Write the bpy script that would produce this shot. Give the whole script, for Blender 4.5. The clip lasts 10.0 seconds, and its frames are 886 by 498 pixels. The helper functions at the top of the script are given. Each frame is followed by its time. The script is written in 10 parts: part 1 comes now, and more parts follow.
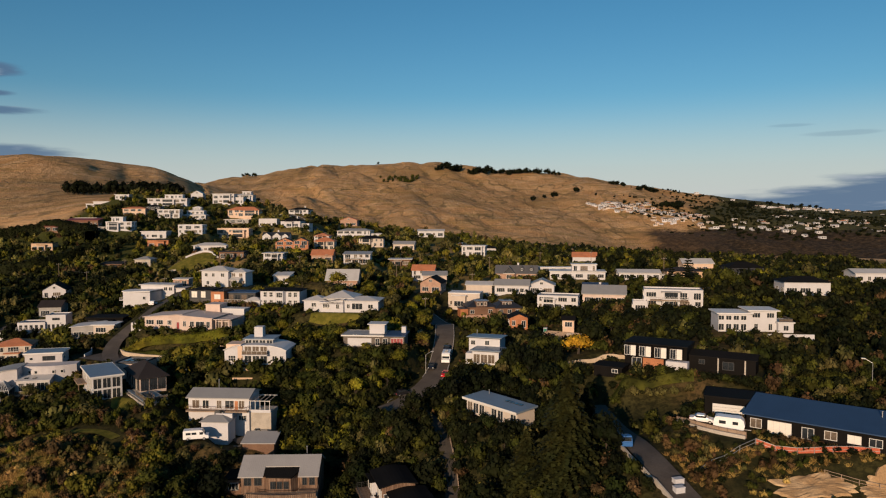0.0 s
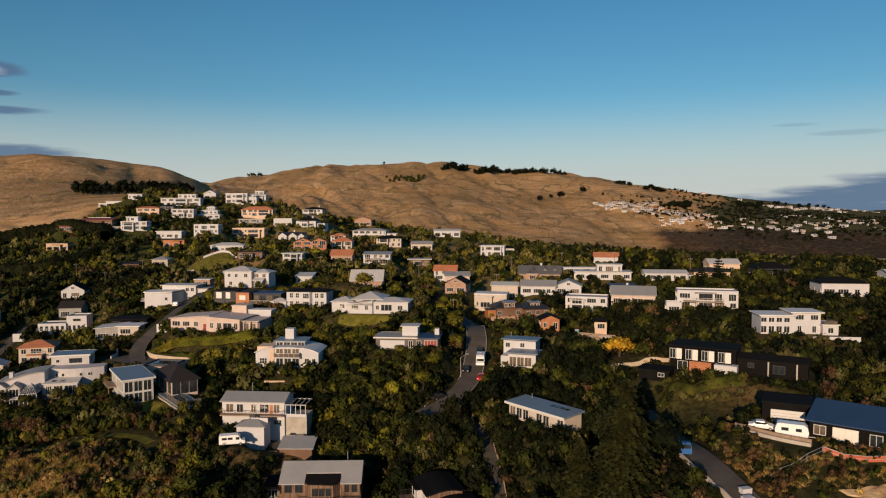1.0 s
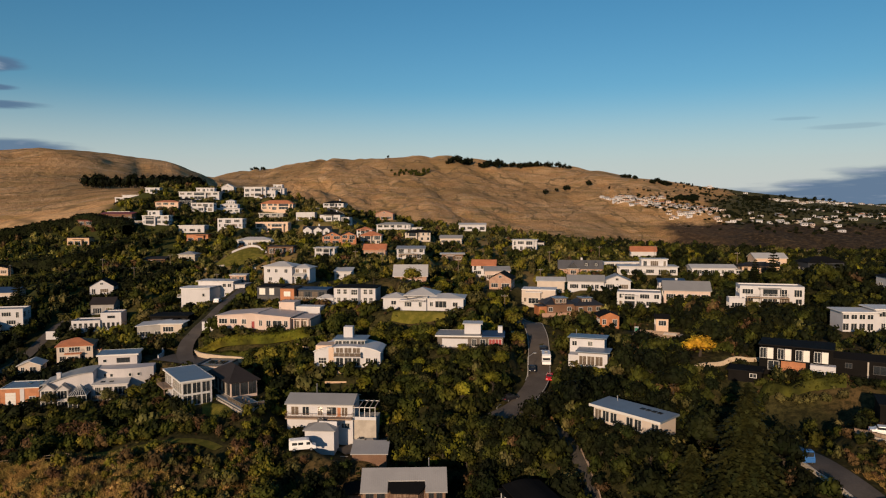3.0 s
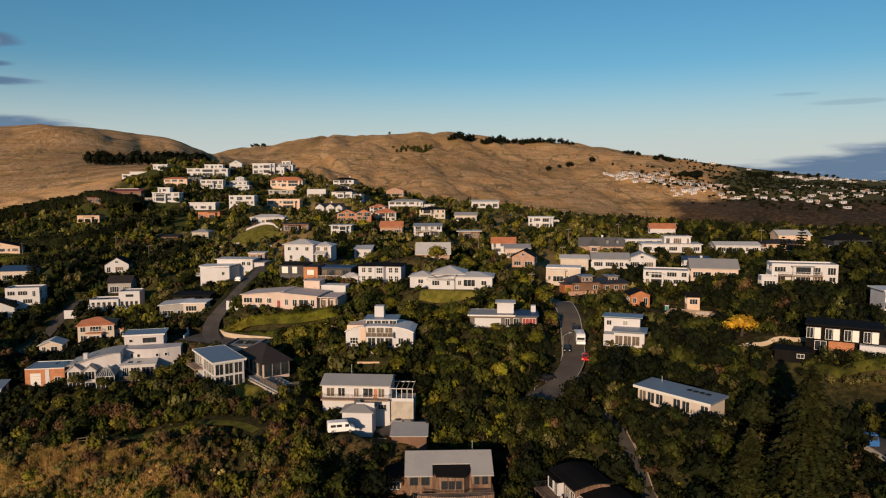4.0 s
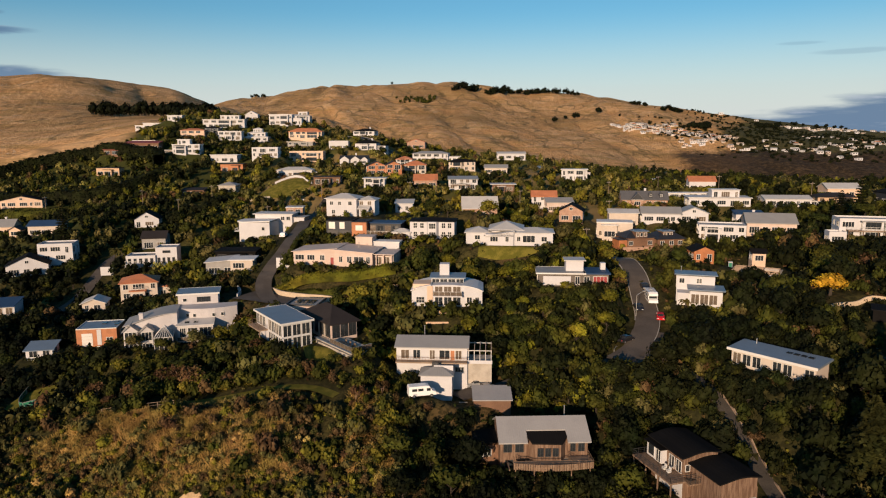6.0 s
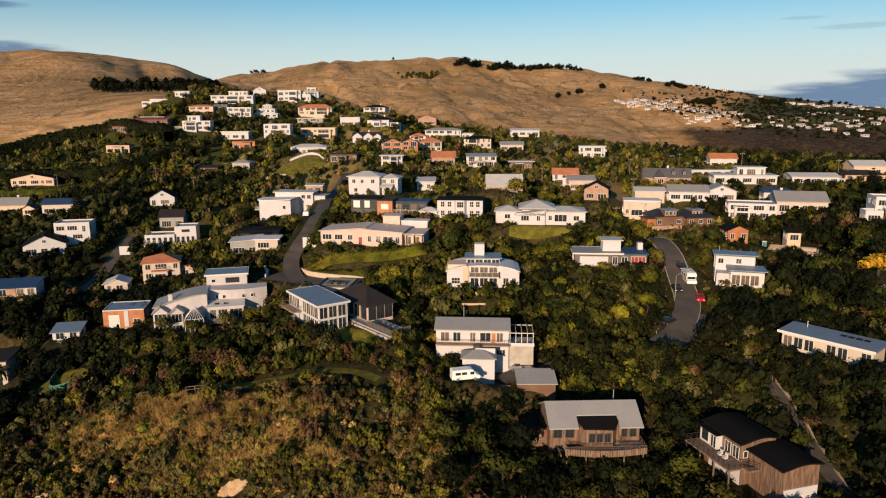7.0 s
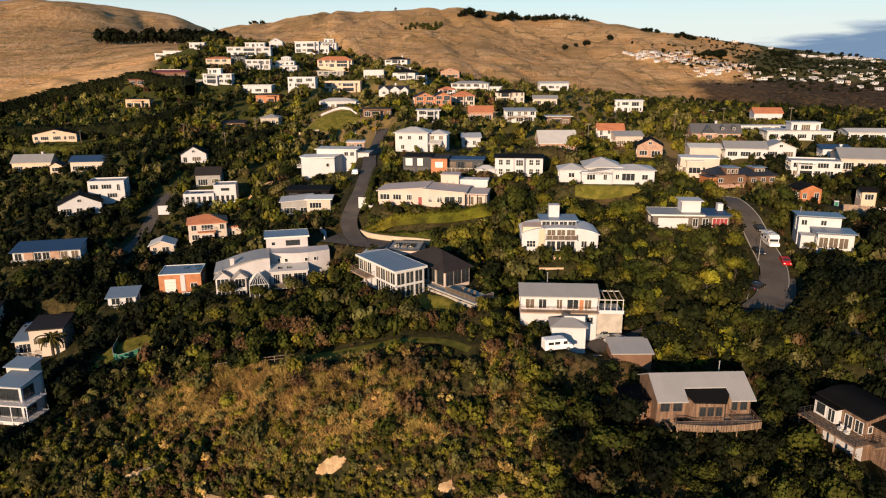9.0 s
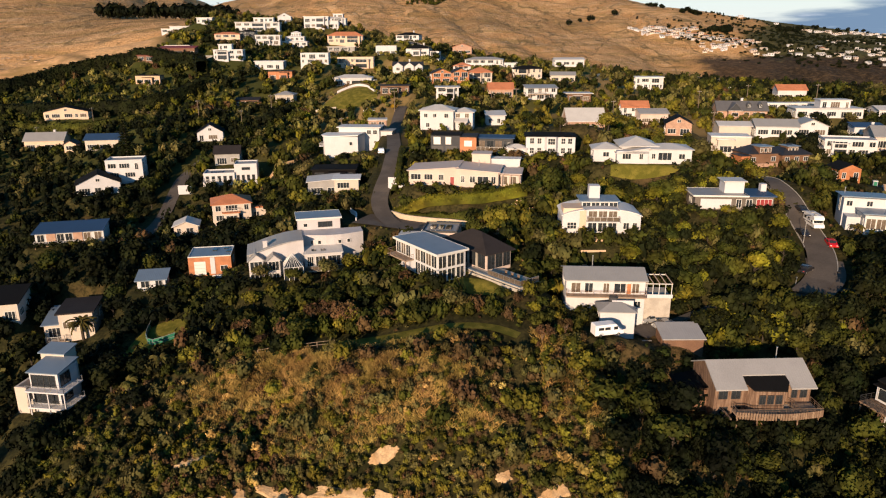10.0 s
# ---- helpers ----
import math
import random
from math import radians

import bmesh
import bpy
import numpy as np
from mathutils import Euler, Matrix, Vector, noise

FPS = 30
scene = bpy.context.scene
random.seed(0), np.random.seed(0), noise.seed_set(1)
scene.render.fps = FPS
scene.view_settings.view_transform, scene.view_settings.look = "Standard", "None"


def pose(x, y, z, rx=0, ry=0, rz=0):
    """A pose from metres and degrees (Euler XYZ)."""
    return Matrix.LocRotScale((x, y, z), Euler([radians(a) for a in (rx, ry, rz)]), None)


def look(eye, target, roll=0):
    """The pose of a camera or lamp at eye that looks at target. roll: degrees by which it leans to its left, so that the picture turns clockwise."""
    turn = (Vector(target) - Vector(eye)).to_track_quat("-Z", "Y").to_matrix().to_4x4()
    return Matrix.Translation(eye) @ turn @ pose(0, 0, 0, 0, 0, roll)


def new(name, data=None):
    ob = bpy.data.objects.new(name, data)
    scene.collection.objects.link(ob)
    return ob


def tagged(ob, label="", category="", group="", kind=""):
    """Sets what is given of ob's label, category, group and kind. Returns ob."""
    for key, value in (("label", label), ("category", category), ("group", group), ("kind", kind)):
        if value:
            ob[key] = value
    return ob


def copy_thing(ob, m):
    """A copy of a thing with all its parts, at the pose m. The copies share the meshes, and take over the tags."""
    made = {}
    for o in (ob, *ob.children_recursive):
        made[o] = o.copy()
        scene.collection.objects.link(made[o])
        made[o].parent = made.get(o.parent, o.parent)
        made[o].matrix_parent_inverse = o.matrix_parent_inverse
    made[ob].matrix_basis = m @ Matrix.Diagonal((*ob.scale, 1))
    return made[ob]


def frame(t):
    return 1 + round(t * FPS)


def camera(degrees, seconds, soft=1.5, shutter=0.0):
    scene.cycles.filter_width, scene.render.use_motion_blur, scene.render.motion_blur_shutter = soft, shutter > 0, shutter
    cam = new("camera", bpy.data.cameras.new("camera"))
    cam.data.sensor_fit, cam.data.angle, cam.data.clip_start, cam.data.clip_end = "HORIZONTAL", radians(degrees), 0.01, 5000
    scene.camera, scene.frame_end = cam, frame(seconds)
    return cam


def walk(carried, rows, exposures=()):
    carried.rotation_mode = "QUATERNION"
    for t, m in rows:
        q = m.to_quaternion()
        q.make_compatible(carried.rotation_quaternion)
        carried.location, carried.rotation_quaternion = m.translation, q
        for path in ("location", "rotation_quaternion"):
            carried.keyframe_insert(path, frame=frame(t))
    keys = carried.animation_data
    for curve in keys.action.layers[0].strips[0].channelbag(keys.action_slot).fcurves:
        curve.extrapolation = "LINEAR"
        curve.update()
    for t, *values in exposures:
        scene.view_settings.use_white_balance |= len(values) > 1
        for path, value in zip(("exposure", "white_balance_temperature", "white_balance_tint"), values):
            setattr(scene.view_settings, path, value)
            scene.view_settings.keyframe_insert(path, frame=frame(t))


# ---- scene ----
# camera: a drone that slides left and forward at a level height and tips down
cam = camera(64.7, 10.0, soft=1.15)
METRES, EYE, TILT, LEAN, TURN = 92.0, 80.0, -3.0, 0.0, 0.0
ROWS = [
    (0.0, 0.0, 0.0, 0.0, -0.0, 0.0, 0.0),
    (0.5, -0.0452, 0.0217, 0.0013, 0.27, -0.0, 0.0),
    (1.0, -0.0906, 0.043, 0.0016, 0.28, -0.02, -0.01),
    (1.5, -0.1359, 0.0647, 0.0007, 0.27, -0.04, 0.0),
    (2.0, -0.1816, 0.0865, -0.0003, 0.25, -0.05, 0.01),
    (2.5, -0.2272, 0.1083, 0.0009, 0.25, -0.08, 0.03),
    (4.0, -0.3632, 0.1738, 0.0041, 0.2, -2.39, 0.11),
    (4.5, -0.4086, 0.195, 0.0051, 0.18, -3.37, 0.13),
    (5.0, -0.4537, 0.2164, 0.0062, 0.17, -4.35, 0.13),
    (5.5, -0.4989, 0.2379, 0.0075, 0.12, -5.34, 0.14),
    (7.0, -0.6345, 0.3005, 0.0114, 0.02, -8.19, 0.17),
    (7.5, -0.6796, 0.3215, 0.0127, -0.01, -9.13, 0.17),
    (8.0, -0.7247, 0.3425, 0.0138, -0.05, -10.04, 0.17),
    (8.5, -0.7697, 0.3633, 0.0151, -0.08, -10.97, 0.17),
    (9.0, -0.8146, 0.3841, 0.0162, -0.1, -11.89, 0.18),
    (9.5, -0.8596, 0.4051, 0.0171, -0.13, -12.81, 0.18),
    (10.0, -0.9044, 0.426, 0.0183, -0.15, -13.74, 0.18),
]
walk(cam, [(t, pose(0, 0, EYE, TILT, LEAN, TURN) @ pose(METRES * x, METRES * y, METRES * z, 90 + pitch, roll, yaw)) for t, x, y, z, yaw, pitch, roll in ROWS],
     exposures=((0.0, -0.04), (2.7, -0.03), (4.5, 0.10), (7.5, 0.42), (10.0, 0.66)))

# ---- sky and sun ----
SUN_TO = Vector((0.34, 0.94, 0)).normalized()      # the way the sunlight travels over the ground
SUN_HEIGHT = 12.5
SKY, SUNLIGHT, AIR = 0.078, 5.0, 1.0

world = bpy.data.worlds.new("world")
scene.world = world
world.use_nodes = True
nt = world.node_tree
nt.nodes.clear()
out = nt.nodes.new("ShaderNodeOutputWorld")
bg = nt.nodes.new("ShaderNodeBackground")
sky = nt.nodes.new("ShaderNodeTexSky")
sky.sky_type = "NISHITA"
sky.sun_disc = False
sky.sun_elevation = radians(SUN_HEIGHT)
sky.sun_rotation = math.atan2(-SUN_TO.x, -SUN_TO.y)
sky.altitude = 100
sky.air_density = AIR
sky.dust_density = 0.25
sky.ozone_density = 3.5
geo = nt.nodes.new("ShaderNodeTexCoord")
sep = nt.nodes.new("ShaderNodeSeparateXYZ")
nt.links.new(geo.outputs["Generated"], sep.inputs[0])


def wmath(op, a, b=None, c=None):
    n = nt.nodes.new("ShaderNodeMath")
    n.operation = op
    for i, v in enumerate((a, b, c)):
        if v is None:
            continue
        if isinstance(v, (int, float)):
            n.inputs[i].default_value = v
        else:
            nt.links.new(v, n.inputs[i])
    return n.outputs[0]


def wstep(v, lo, hi):
    n = nt.nodes.new("ShaderNodeMapRange")
    n.interpolation_type = "SMOOTHSTEP"
    nt.links.new(v, n.inputs[0])
    n.inputs[1].default_value, n.inputs[2].default_value = lo, hi
    return n.outputs[0]


azim = wmath("ARCTAN2", sep.outputs[0], sep.outputs[1])     # 0 straight ahead, plus to the right, radians
elev = wmath("ARCSINE", sep.outputs[2])
# streaky cloud pattern: stretched along the horizon
comb = nt.nodes.new("ShaderNodeCombineXYZ")
nt.links.new(wmath("MULTIPLY", azim, 9.0), comb.inputs[0])
nt.links.new(wmath("MULTIPLY", elev, 62.0), comb.inputs[1])
streak = nt.nodes.new("ShaderNodeTexNoise")
streak.inputs["Scale"].default_value = 1.0
streak.inputs["Detail"].default_value = 5.0
streak.inputs["Roughness"].default_value = 0.55
nt.links.new(comb.outputs[0], streak.inputs["Vector"])
puff = streak.outputs[0]
# the grey bank low over the sea to the right, thinning towards the middle
top_line = wmath("MULTIPLY_ADD", wstep(azim, 0.33, 0.62), 0.036, 0.012)
bank = wstep(wmath("SUBTRACT", wmath("MULTIPLY_ADD", puff, 0.05, top_line), wmath("ADD", elev, 0.022)), -0.008, 0.012)
bank = wmath("MULTIPLY", bank, wstep(azim, 0.31, 0.37))
# flat streaks of cloud on the left above the hill
wisps = 0.0
for a0, e0, wa, we in ((-0.585, 0.170, 0.060, 0.011), (-0.58, 0.142, 0.04, 0.005), (-0.58, 0.122, 0.075, 0.006), (-0.585, 0.072, 0.11, 0.0125), (0.515, 0.098, 0.05, 0.004), (0.46, 0.110, 0.03, 0.003)):
    u = wmath("MULTIPLY", wmath("SUBTRACT", azim, a0), 1 / wa)
    v = wmath("MULTIPLY", wmath("SUBTRACT", elev, e0), 1 / we)
    d = wmath("ADD", wmath("MULTIPLY", u, u), wmath("MULTIPLY", v, v))
    d = wmath("ADD", d, wmath("MULTIPLY_ADD", puff, -2.4, 1.2))
    wisps = wmath("MAXIMUM", wstep(wmath("MULTIPLY", d, -1.0), -1.15, -0.25) if a0 < 0 else wmath("MULTIPLY", wstep(wmath("MULTIPLY", d, -1.0), -1.15, -0.25), 0.25), wisps)
cover = wmath("MULTIPLY", wmath("MAXIMUM", bank, wmath("MULTIPLY", wisps, 0.95)), 0.92)
cloud = nt.nodes.new("ShaderNodeMixRGB")
cloud.inputs[1].default_value = (1.2, 2.1, 3.5, 1)
cloud.inputs[2].default_value = (4.6, 5.2, 6.2, 1)
nt.links.new(wstep(puff, 0.54, 0.70), cloud.inputs[0])
mix = nt.nodes.new("ShaderNodeMixRGB")
nt.links.new(cover, mix.inputs[0])
tone = nt.nodes.new("ShaderNodeHueSaturation")       # clear, deep autumn blue
tone.inputs["Hue"].default_value = 0.489
tone.inputs["Saturation"].default_value = 1.18
tone.inputs["Value"].default_value = 1.16
nt.links.new(sky.outputs[0], tone.inputs["Color"])
haze = nt.nodes.new("ShaderNodeMixRGB")            # paler air towards the horizon
haze.inputs[2].default_value = (7.1, 7.5, 7.4, 1)
nt.links.new(wmath("MULTIPLY", wstep(wmath("MULTIPLY", elev, -1.0), -0.17, -0.01), 0.92), haze.inputs[0])
nt.links.new(tone.outputs[0], haze.inputs[1])
nt.links.new(haze.outputs[0], mix.inputs[1])
nt.links.new(cloud.outputs[0], mix.inputs[2])
nt.links.new(mix.outputs[0], bg.inputs[0])
bg.inputs[1].default_value = SKY
nt.links.new(bg.outputs[0], out.inputs[0])

sun = new("sun", bpy.data.lights.new("sun", "SUN"))
sun.data.energy = SUNLIGHT
sun.data.angle = radians(0.6)
sun.data.color = (1.0, 0.715, 0.47)
sun.matrix_world = look((0, 0, 300), Vector((0, 0, 300)) + SUN_TO * math.cos(radians(SUN_HEIGHT)) - Vector((0, 0, math.sin(radians(SUN_HEIGHT)))))

# ---- materials ----
def mat(name, color, rough=0.8, metal=0.0, var=0.12, scale=1.0, bump=0.0, bscale=8.0, second=None, random=0.0, ribs=None, spec=0.4, island=0.0, streaks=False):
    """A surface with broad stains and fine grain; second: a colour that shows in patches; ribs: (axis, spacing) of a ribbed sheet."""
    m = bpy.data.materials.new(name)
    m.use_nodes = True
    t = m.node_tree
    b = t.nodes["Principled BSDF"]
    b.inputs["Roughness"].default_value = rough
    b.inputs["Metallic"].default_value = metal
    b.inputs["Specular IOR Level"].default_value = spec
    co = t.nodes.new("ShaderNodeTexCoord")
    def noise_of(s, detail):
        n = t.nodes.new("ShaderNodeTexNoise")
        n.inputs["Scale"].default_value = s
        n.inputs["Detail"].default_value = detail
        t.links.new(co.outputs["Object"], n.inputs["Vector"])
        return n.outputs[0]
    broad, fine = noise_of(0.35 * scale, 3), noise_of(5.0 * scale, 5)
    if streaks:        # board by board
        mp = t.nodes.new("ShaderNodeMapping")
        mp.inputs["Scale"].default_value = (3.2, 3.2, 0.35)
        t.links.new(co.outputs["Object"], mp.inputs[0])
        n = t.nodes.new("ShaderNodeTexNoise")
        n.inputs["Scale"].default_value = 1.0
        n.inputs["Detail"].default_value = 4
        t.links.new(mp.outputs[0], n.inputs["Vector"])
        broad = n.outputs[0]
    mx = t.nodes.new("ShaderNodeMixRGB")
    r = t.nodes.new("ShaderNodeMapRange")
    r.inputs[1].default_value, r.inputs[2].default_value = 0.42, 0.62
    t.links.new(broad, r.inputs[0])
    t.links.new(r.outputs[0], mx.inputs[0])
    mx.inputs[1].default_value = (*color, 1)
    mx.inputs[2].default_value = (*(second or [c * (1 - var) for c in color]), 1)
    hs = t.nodes.new("ShaderNodeHueSaturation")
    v = t.nodes.new("ShaderNodeMapRange")
    v.inputs[1].default_value, v.inputs[2].default_value = 0.3, 0.7
    v.inputs[3].default_value, v.inputs[4].default_value = 1 - var, 1 + var
    t.links.new(fine, v.inputs[0])
    value = v.outputs[0]
    if random or island:
        src = t.nodes.new("ShaderNodeObjectInfo").outputs["Random"] if random else t.nodes.new("ShaderNodeNewGeometry").outputs["Random Per Island"]
        a = max(random, island)
        k = t.nodes.new("ShaderNodeMapRange")
        k.inputs[3].default_value, k.inputs[4].default_value = 1 - a, 1 + a
        t.links.new(src, k.inputs[0])
        p = t.nodes.new("ShaderNodeMath")
        p.operation = "MULTIPLY"
        t.links.new(value, p.inputs[0])
        t.links.new(k.outputs[0], p.inputs[1])
        value = p.outputs[0]
    t.links.new(mx.outputs[0], hs.inputs["Color"])
    t.links.new(value, hs.inputs["Value"])
    t.links.new(hs.outputs[0], b.inputs["Base Color"])
    height = None
    if ribs:
        w = t.nodes.new("ShaderNodeTexWave")
        w.bands_direction = ribs[0]
        w.inputs["Scale"].default_value = 0.314 / ribs[1]
        t.links.new(co.outputs["Object"], w.inputs["Vector"])
        height = w.outputs["Fac"]
        bump = bump or 0.22
    elif bump:
        height = noise_of(bscale, 4)
    if bump:
        n = t.nodes.new("ShaderNodeBump")
        n.inputs["Strength"].default_value = bump
        n.inputs["Distance"].default_value = 0.05
        t.links.new(height, n.inputs["Height"])
        t.links.new(n.outputs[0], b.inputs["Normal"])
    return m


M = dict(
    white=mat("white_plaster", (0.50, 0.495, 0.515), 0.85, var=0.06, bump=0.1),
    greywhite=mat("grey_white_plaster", (0.45, 0.43, 0.44), 0.85, var=0.08, bump=0.1),
    cream=mat("cream_plaster", (0.50, 0.43, 0.37), 0.85, var=0.07, bump=0.1),
    peach=mat("peach_plaster", (0.60, 0.44, 0.33), 0.85, var=0.08, bump=0.1),
    tan=mat("tan_plaster", (0.52, 0.36, 0.24), 0.85, var=0.1, bump=0.1),
    beige=mat("beige_stone_cladding", (0.53, 0.42, 0.365), 0.85, var=0.1, bump=0.2),
    orange=mat("orange_cedar", (0.40, 0.155, 0.065), 0.6, var=0.2, scale=2, ribs=("Z", 0.15), bump=0.3),
    wood=mat("weathered_wood", (0.15, 0.095, 0.062), 0.8, var=0.3, scale=2, second=(0.24, 0.165, 0.11), ribs=("Z", 0.18), bump=0.5, streaks=True),
    cedar=mat("silvered_timber_cladding", (0.115, 0.066, 0.042), 0.8, var=0.3, scale=2, second=(0.215, 0.14, 0.095), ribs=("X", 0.16), bump=0.5, streaks=True),
    greywood=mat("grey_brown_boards", (0.13, 0.11, 0.095), 0.8, var=0.2, ribs=("Z", 0.18), bump=0.4),
    brown=mat("brown_weatherboard", (0.17, 0.092, 0.055), 0.7, var=0.2, ribs=("Z", 0.18), bump=0.5),
    greywall=mat("grey_weatherboard", (0.30, 0.29, 0.28), 0.75, var=0.12, ribs=("Z", 0.18), bump=0.4),
    black=mat("black_cladding", (0.008, 0.0072, 0.0068), 0.7, spec=0.06, var=0.2, ribs=("X", 0.2), bump=0.4),
    darkgrey=mat("charcoal_cladding", (0.040, 0.044, 0.052), 0.55, spec=0.2, var=0.15, ribs=("Z", 0.2), bump=0.4),
    brick=mat("brick", (0.38, 0.24, 0.175), 0.85, var=0.2, scale=3, bump=0.3, bscale=12),
    stone=mat("stone_block", (0.40, 0.36, 0.31), 0.9, var=0.2, scale=2, bump=0.5),
    concrete=mat("concrete", (0.42, 0.38, 0.33), 0.9, var=0.15, bump=0.3),
    sandwall=mat("sandy_retaining_wall", (0.50, 0.40, 0.29), 0.9, var=0.15, bump=0.4),
    roof_grey=mat("grey_metal_roof", (0.29, 0.285, 0.28), 0.55, 0.1, var=0.06, ribs=("X", 0.4)),
    roof_pale=mat("pale_metal_roof", (0.50, 0.485, 0.47), 0.55, 0.1, var=0.07, ribs=("X", 0.4)),
    roof_dark=mat("dark_metal_roof", (0.010, 0.0095, 0.0095), 0.8, 0.0, spec=0.05, var=0.12, ribs=("X", 0.4)),
    roof_beige=mat("beige_metal_roof", (0.50, 0.41, 0.36), 0.6, 0.0, var=0.07, ribs=("X", 0.4)),
    roof_silver=mat("silver_grey_metal_roof", (0.33, 0.32, 0.315), 0.55, 0.1, var=0.07, ribs=("X", 0.4)),
    roof_slate=mat("slate_grey_roof", (0.105, 0.105, 0.112), 0.6, 0.0, spec=0.25, var=0.12, ribs=("X", 0.4)),
    roof_navy=mat("blue_black_roof", (0.022, 0.025, 0.034), 0.55, 0.0, spec=0.3, var=0.15, ribs=("X", 0.4)),
    roof_brown=mat("dark_tile_roof", (0.030, 0.025, 0.024), 0.7, 0.0, spec=0.15, var=0.15, ribs=("Y", 0.35)),
    roof_blue=mat("blue_metal_roof", (0.026, 0.058, 0.125), 0.6, 0.0, spec=0.2, var=0.08, ribs=("X", 0.4)),
    roof_sky=mat("pale_blue_metal_roof", (0.17, 0.22, 0.28), 0.45, 0.15, var=0.08, ribs=("X", 0.4)),
    roof_orange=mat("terracotta_roof", (0.50, 0.185, 0.085), 0.75, var=0.15, ribs=("Y", 0.33)),
    roof_red=mat("dull_red_roof", (0.20, 0.035, 0.025), 0.6, var=0.15, ribs=("X", 0.4)),
    roof_white=mat("white_membrane_roof", (0.64, 0.625, 0.61), 0.6, var=0.08),
    frame=mat("white_joinery", (0.58, 0.57, 0.55), 0.5, var=0.04),
    dframe=mat("dark_joinery", (0.04, 0.04, 0.042), 0.45, var=0.08),
    blind=mat("pale_blind", (0.70, 0.66, 0.60), 0.9, var=0.05),
    asphalt=mat("asphalt", (0.066, 0.055, 0.047), 0.9, var=0.14, scale=0.6, second=(0.088, 0.074, 0.063), bump=0.2, bscale=3),
    lane=mat("dark_lane_asphalt", (0.045, 0.039, 0.033), 0.92, var=0.2, scale=0.8, second=(0.065, 0.055, 0.044), bump=0.2, bscale=3),
    kerb=mat("kerb_concrete", (0.36, 0.34, 0.31), 0.9, var=0.12, bump=0.2),
    paint=mat("road_paint", (0.70, 0.69, 0.66), 0.7, var=0.1),
    bark=mat("bark", (0.045, 0.034, 0.025), 0.95, var=0.3, scale=3, bump=0.6),
    twig=mat("dry_twigs", (0.16, 0.105, 0.07), 0.95, var=0.25, scale=3),
    steel=mat("galvanised_steel", (0.45, 0.45, 0.45), 0.4, 0.7, var=0.08),
    pole=mat("timber_pole", (0.17, 0.13, 0.10), 0.85, var=0.2),
    deckwood=mat("deck_timber", (0.30, 0.22, 0.16), 0.8, var=0.2, ribs=("X", 0.14), bump=0.4),
    carwhite=mat("white_car_paint", (0.78, 0.78, 0.78), 0.25, 0.0, var=0.02),
    carsilver=mat("silver_car_paint", (0.45, 0.46, 0.47), 0.3, 0.5, var=0.02),
    carred=mat("red_car_paint", (0.52, 0.015, 0.02), 0.25, 0.0, var=0.03),
    carblack=mat("black_car_paint", (0.018, 0.018, 0.022), 0.2, 0.0, var=0.03),
    carblue=mat("blue_truck_paint", (0.03, 0.12, 0.34), 0.4, 0.0, var=0.06),
    rubber=mat("rubber", (0.02, 0.02, 0.02), 0.9, var=0.1),
    red=mat("red_paint", (0.24, 0.028, 0.03), 0.5, var=0.05),
    netting=mat("green_netting", (0.02, 0.16, 0.10), 0.8, var=0.15),
    meshred=mat("orange_barrier_mesh", (0.42, 0.10, 0.05), 0.8, var=0.2),
    clay=mat("bare_clay", (0.36, 0.225, 0.110), 0.95, var=0.2, scale=0.8, bump=0.6, bscale=2, second=(0.50, 0.35, 0.20)),
    lawn=mat("mown_grass", (0.095, 0.090, 0.014), 0.95, var=0.25, scale=1.5, second=(0.165, 0.140, 0.026), bump=0.6, bscale=14, spec=0.1),
    solar=mat("solar_panel", (0.012, 0.02, 0.05), 0.15, 0.2, var=0.1),
    lamplens=mat("lamp_lens", (0.6, 0.6, 0.58), 0.3, var=0.02),
)


def glass(name, tint, rough=0.08):
    m = mat(name, tint, rough, 0.0, var=0.25, scale=0.6, spec=0.8)
    return m


M["glass"] = glass("dark_window_glass", (0.025, 0.03, 0.035))
M["glass_warm"] = glass("window_glass_with_pale_room", (0.14, 0.11, 0.085), 0.12)


